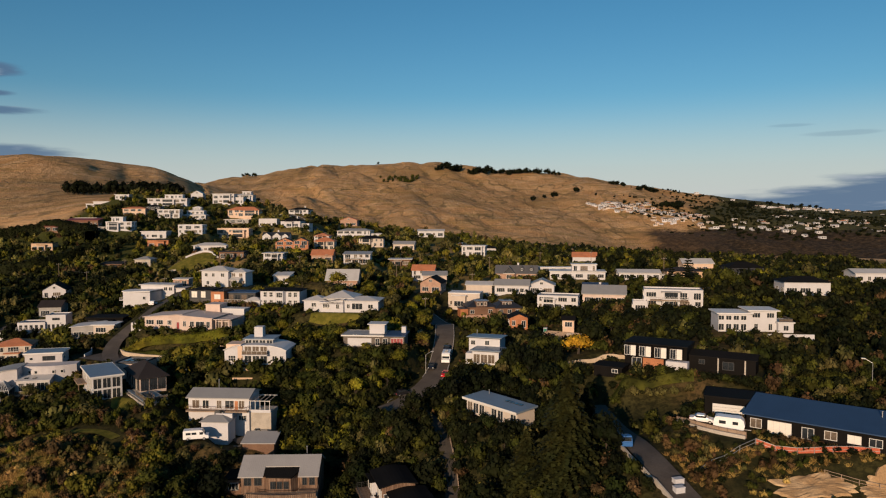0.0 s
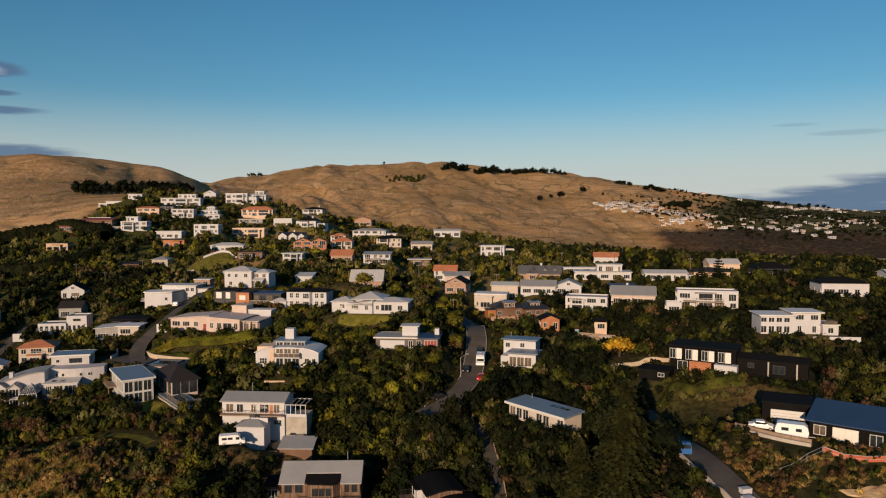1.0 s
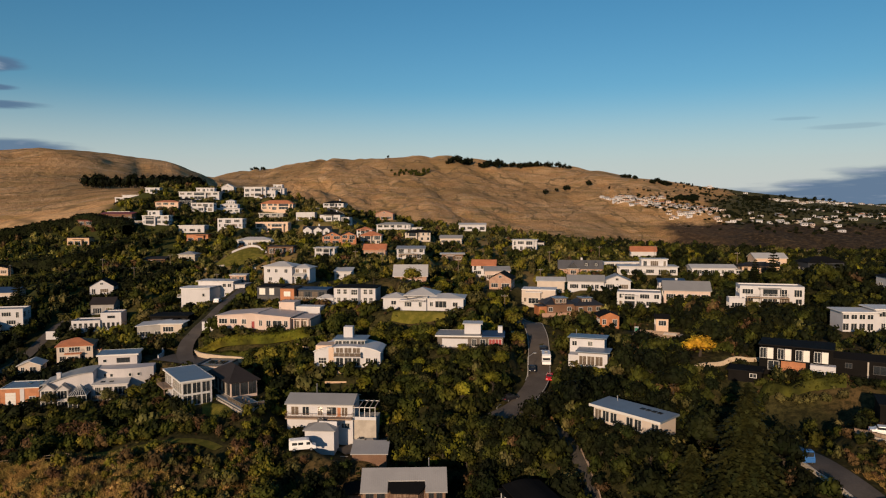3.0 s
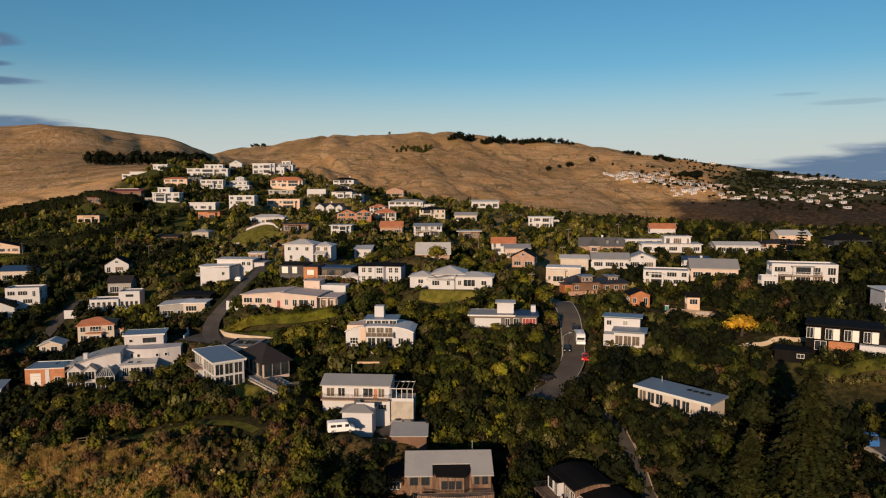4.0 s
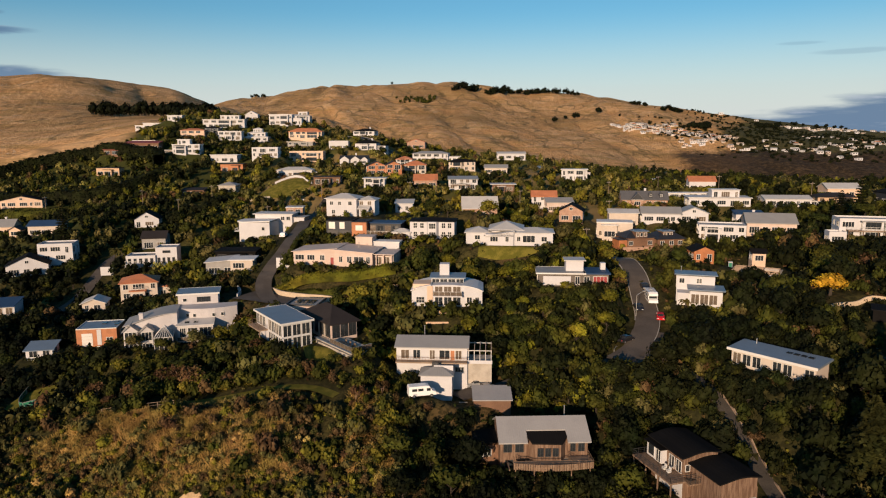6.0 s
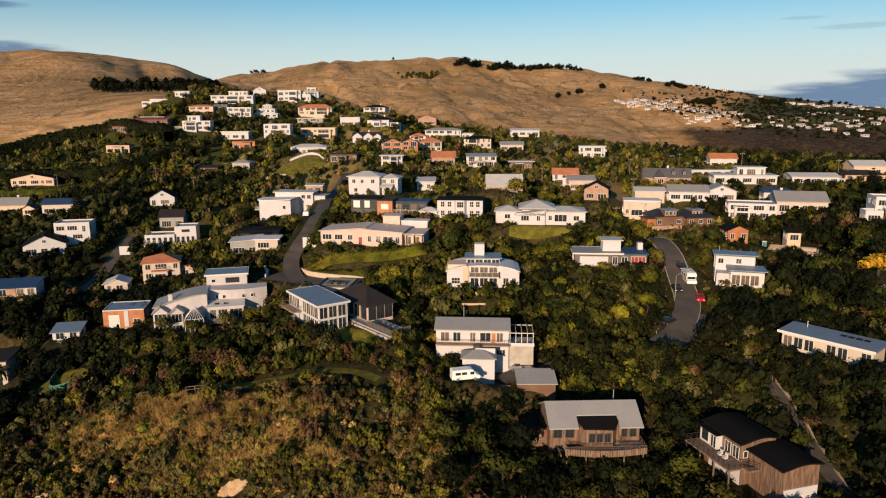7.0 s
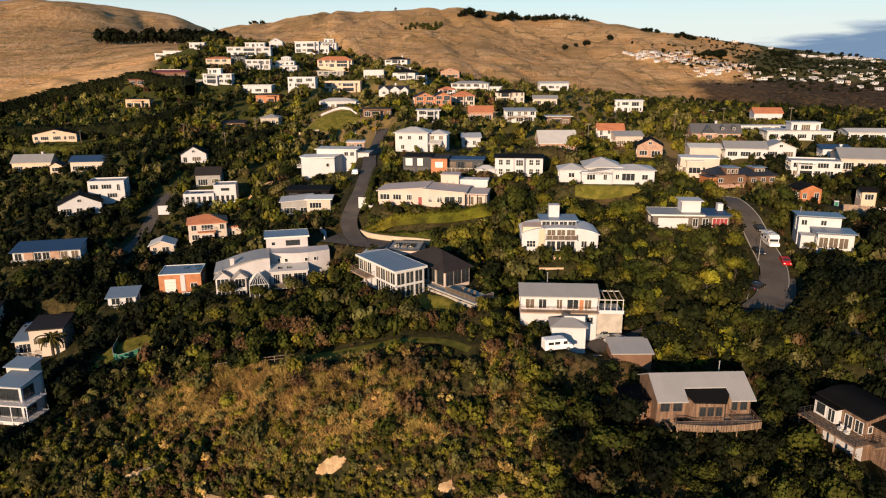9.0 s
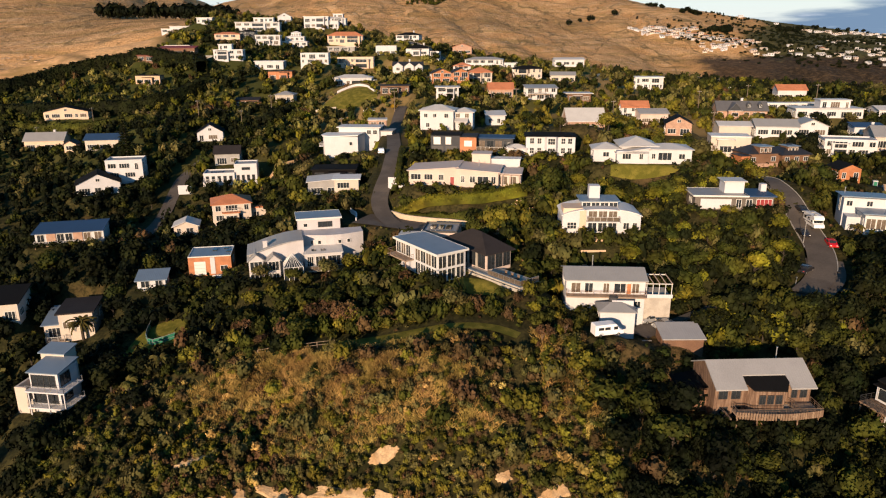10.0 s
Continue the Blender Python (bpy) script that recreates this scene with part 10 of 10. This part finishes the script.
def bank_wall(label, material, tall, thick, *pts, name="retaining_wall"):
    """A wall that follows the ground."""
    P = line_of(*pts, step=1.4)
    z = ground_at(P[:, 0], P[:, 1])
    d = np.gradient(P, axis=0)
    d /= np.linalg.norm(d, axis=1)[:, None]
    n = np.column_stack([d[:, 1], -d[:, 0]]) * thick / 2
    bm = bmesh.new()
    rows = [[bm.verts.new((*(P[i] + s * n[i]), z[i] + h)) for i in range(len(P))] for s, h in ((-1, -1.5), (-1, tall), (1, tall), (1, -1.5))]
    for a, b in zip(rows, rows[1:]):
        for i in range(len(P) - 1):
            bm.faces.new((a[i], a[i + 1], b[i + 1], b[i]))
    for e in (0, -1):
        bm.faces.new([r[e] for r in rows])
    return tagged(new(name, mesh_of(bm, name, material)), label, "wall")


bank_wall("curved sandy retaining wall round the turning circle", M["sandwall"], 1.5, 0.5, (-95.5, 205.2), (-92.0, 201.2), (-87, 198.8), (-80, 196.6), (-74, 192.0), (-69.5, 186.0), (-67.5, 181.5))
bank_wall("pale garden wall below the golden tree", M["sandwall"], 0.9, 0.3, (22, 163.5), (30, 165.5), (40, 167.5), (50, 168))
bank_wall("low white garden wall by a sloping lawn", M["white"], 0.9, 0.3, (-128, 347), (-119, 349), (-110, 342))
bank_wall("low stone wall along the upper garden", M["concrete"], 0.8, 0.3, (-150, 330), (-140, 332), (-126, 329))
bank_wall("white boundary wall on the drive", M["white"], 1.1, 0.25, (-106, 209), (-104, 205), (-103.5, 200))
bank_wall("concrete edge wall along the lane", M["concrete"], 0.7, 0.3, (31.4, 121), (32.2, 114), (34, 107), (36.5, 100))
bank_wall("pale concrete wall below the drive fence", M["concrete"], 0.6, 0.35, (42.7, 126.4), (44.9, 122.9), (47.7, 119.6), (51.3, 116.8))
bank_wall("timber edging along the lower lane", M["deckwood"], 0.5, 0.2, (3.6, 124), (3.0, 136), (1.4, 148))


def post_fence(label, tall, material, *pts, gap=2.2, rails=(0.45, 0.95), infill=None, name="fence"):
    t = thing(name, pts[0][0], pts[0][1], 0, 0, label, "fence")
    P = line_of(*pts, step=gap)
    z = ground_at(P[:, 0], P[:, 1])
    o = Vector((pts[0][0], pts[0][1], 0))
    V = [Vector((P[i][0], P[i][1], z[i])) - o for i in range(len(P))]
    for v in V:
        bm = bmesh.new()
        tube(bm, v - Vector((0, 0, 0.3)), v + Vector((0, 0, tall)), 0.06, n=5)
        part("post", bm, material, t)
    for k in rails:
        for a, b in zip(V, V[1:]):
            bm = bmesh.new()
            tube(bm, a + Vector((0, 0, tall * k)), b + Vector((0, 0, tall * k)), 0.045, n=4)
            part("rail", bm, material, t)
    if infill:
        for a, b in zip(V, V[1:]):
            d = (b - a).normalized().cross(Vector((0, 0, 1))) * 0.01
            bm = bmesh.new()
            lo, hi = Vector((0, 0, 0.1)), Vector((0, 0, tall * 0.9))
            solid(bm, [a - d + lo, b - d + lo, b + d + lo, a + d + lo], [a - d + hi, b - d + hi, b + d + hi, a + d + hi])
            part("mesh_panel", bm, infill, t)


post_fence("weathered timber rail fence on the slope", 1.1, M["deckwood"], (-115, 149.6), (-108, 150.4), (-102, 151.4))
post_fence("orange plastic barrier fence round an excavation", 1.1, M["steel"], (52, 114.6), (58, 112.6), (66, 110.6), (76, 108.0), infill=M["meshred"])
post_fence("wire fence along the edge of the cut bank", 1.2, M["steel"], (41.4, 110.6), (46, 112.4), (52, 114.4))
post_fence("slatted timber drive fence", 1.2, M["wood"], (43.0, 126.8), (45.2, 123.3), (48.0, 120.0), (51.6, 117.2), gap=1.5, infill=M["deckwood"])
post_fence("timber handrail below the bank", 1.0, M["deckwood"], (60, 108), (64, 105.5), (69, 103))
post_fence("green debris netting on posts", 1.4, M["steel"], (-143.5, 174.5), (-142.5, 168.5), (-140.0, 165.6), (-136.0, 167.0), gap=1.8, infill=M["netting"])
post_fence("wire fence at the edge of the paddock", 1.1, M["pole"], (-262, 372), (-246, 366), (-228, 360), (-210, 356), gap=4)


def bench(x, y, yaw, label):
    t = thing("bench", x, y, height(x, y), yaw, label, "bench")
    for k in range(3):
        boxes("slat", M["deckwood"], t, (-0.9, 0.9, -0.25 + k * 0.17, -0.11 + k * 0.17, 0.42, 0.46))
    for s in (-0.75, 0.75):
        boxes("leg", M["deckwood"], t, (s - 0.05, s + 0.05, -0.22, 0.2, -0.2, 0.42))
    for k in range(2):
        boxes("back_slat", M["deckwood"], t, (-0.9, 0.9, 0.26, 0.3, 0.6 + k * 0.18, 0.72 + k * 0.18))


bench(-82.5, 145.6, 10, "weathered timber bench facing the view")
bench(-88.5, 143.8, 10, "weathered timber bench in the dry grass")


def garden_steps(x, y, yaw, n, label):
    t = thing("garden_edging", x, y, height(x, y), yaw, label, "garden wall")
    for i in range(n):
        z = height(x, y + i * 1.5) - height(x, y)
        boxes("sleeper", M["tan"], t, (-3.0 + i * 0.7, 3.2 - i * 0.3, i * 1.5, i * 1.5 + 0.2, z - 0.5, z + 0.45))


garden_steps(-52.0, 176.6, 0, 3, "timber sleeper terraces in a garden")
garden_steps(-65.0, 198.6, -20, 3, "timber sleeper terraces above the hedge")
garden_steps(-26.0, 201.0, -8, 2, "low timber retaining steps on the bank")


def foundation_site():
    """A house site with timber formwork laid out in bays."""
    x, y, yaw = 36.5, 214.0, -30
    z = height(x, y) + 0.1
    t = thing("building_site", x, y, z, yaw, "concrete foundation with timber formwork bays", "building site")
    boxes("slab", M["concrete"], t, (-6.2, 6.2, -7.2, 5.0, -2.0, 0.0))
    for i in range(5):
        boxes("form_board", M["deckwood"], t, (-6.0, 5.6, -6.9 + i * 2.6, -6.7 + i * 2.6, 0, 0.55))
    for i in range(4):
        boxes("cross_board", M["tan"], t, (-6.0 + i * 3.8, -5.8 + i * 3.8, -6.7, 3.4, 0, 0.45))
    boxes("front_wall", M["white"], t, (-6.3, 6.3, -7.5, -7.2, -2.2, 0.4))
    for i in range(3):
        boxes("timber_stack", M["cream"], t, (2.0, 5.6, -2.0 + i * 0.7, -1.5 + i * 0.7, 0.55, 0.75 + i * 0.1))
    p = thing("portable_toilet", 33.0, 223.5, height(33.0, 223.5), -20, "turquoise portable toilet on a building site", "toilet")
    boxes("cabin", M["roof_sky"], p, (-0.55, 0.55, -0.55, 0.55, 0, 2.1))
    boxes("cabin_roof", M["lamplens"], p, (-0.6, 0.6, -0.6, 0.6, 2.1, 2.25))
    boxes("cabin_door", M["netting"], p, (-0.38, 0.38, -0.6, -0.55, 0.1, 1.95))


foundation_site()
for x, y in ((37.2, 108.6), (36.6, 106.4)):
    t = thing("concrete_block", x, y, height(x, y), 15, "white concrete block beside the lane", "concrete block")
    boxes("block_body", M["white"], t, (-0.8, 0.8, -0.5, 0.5, -0.2, 1.1), (-0.85, 0.85, -0.55, 0.55, 1.1, 1.2))
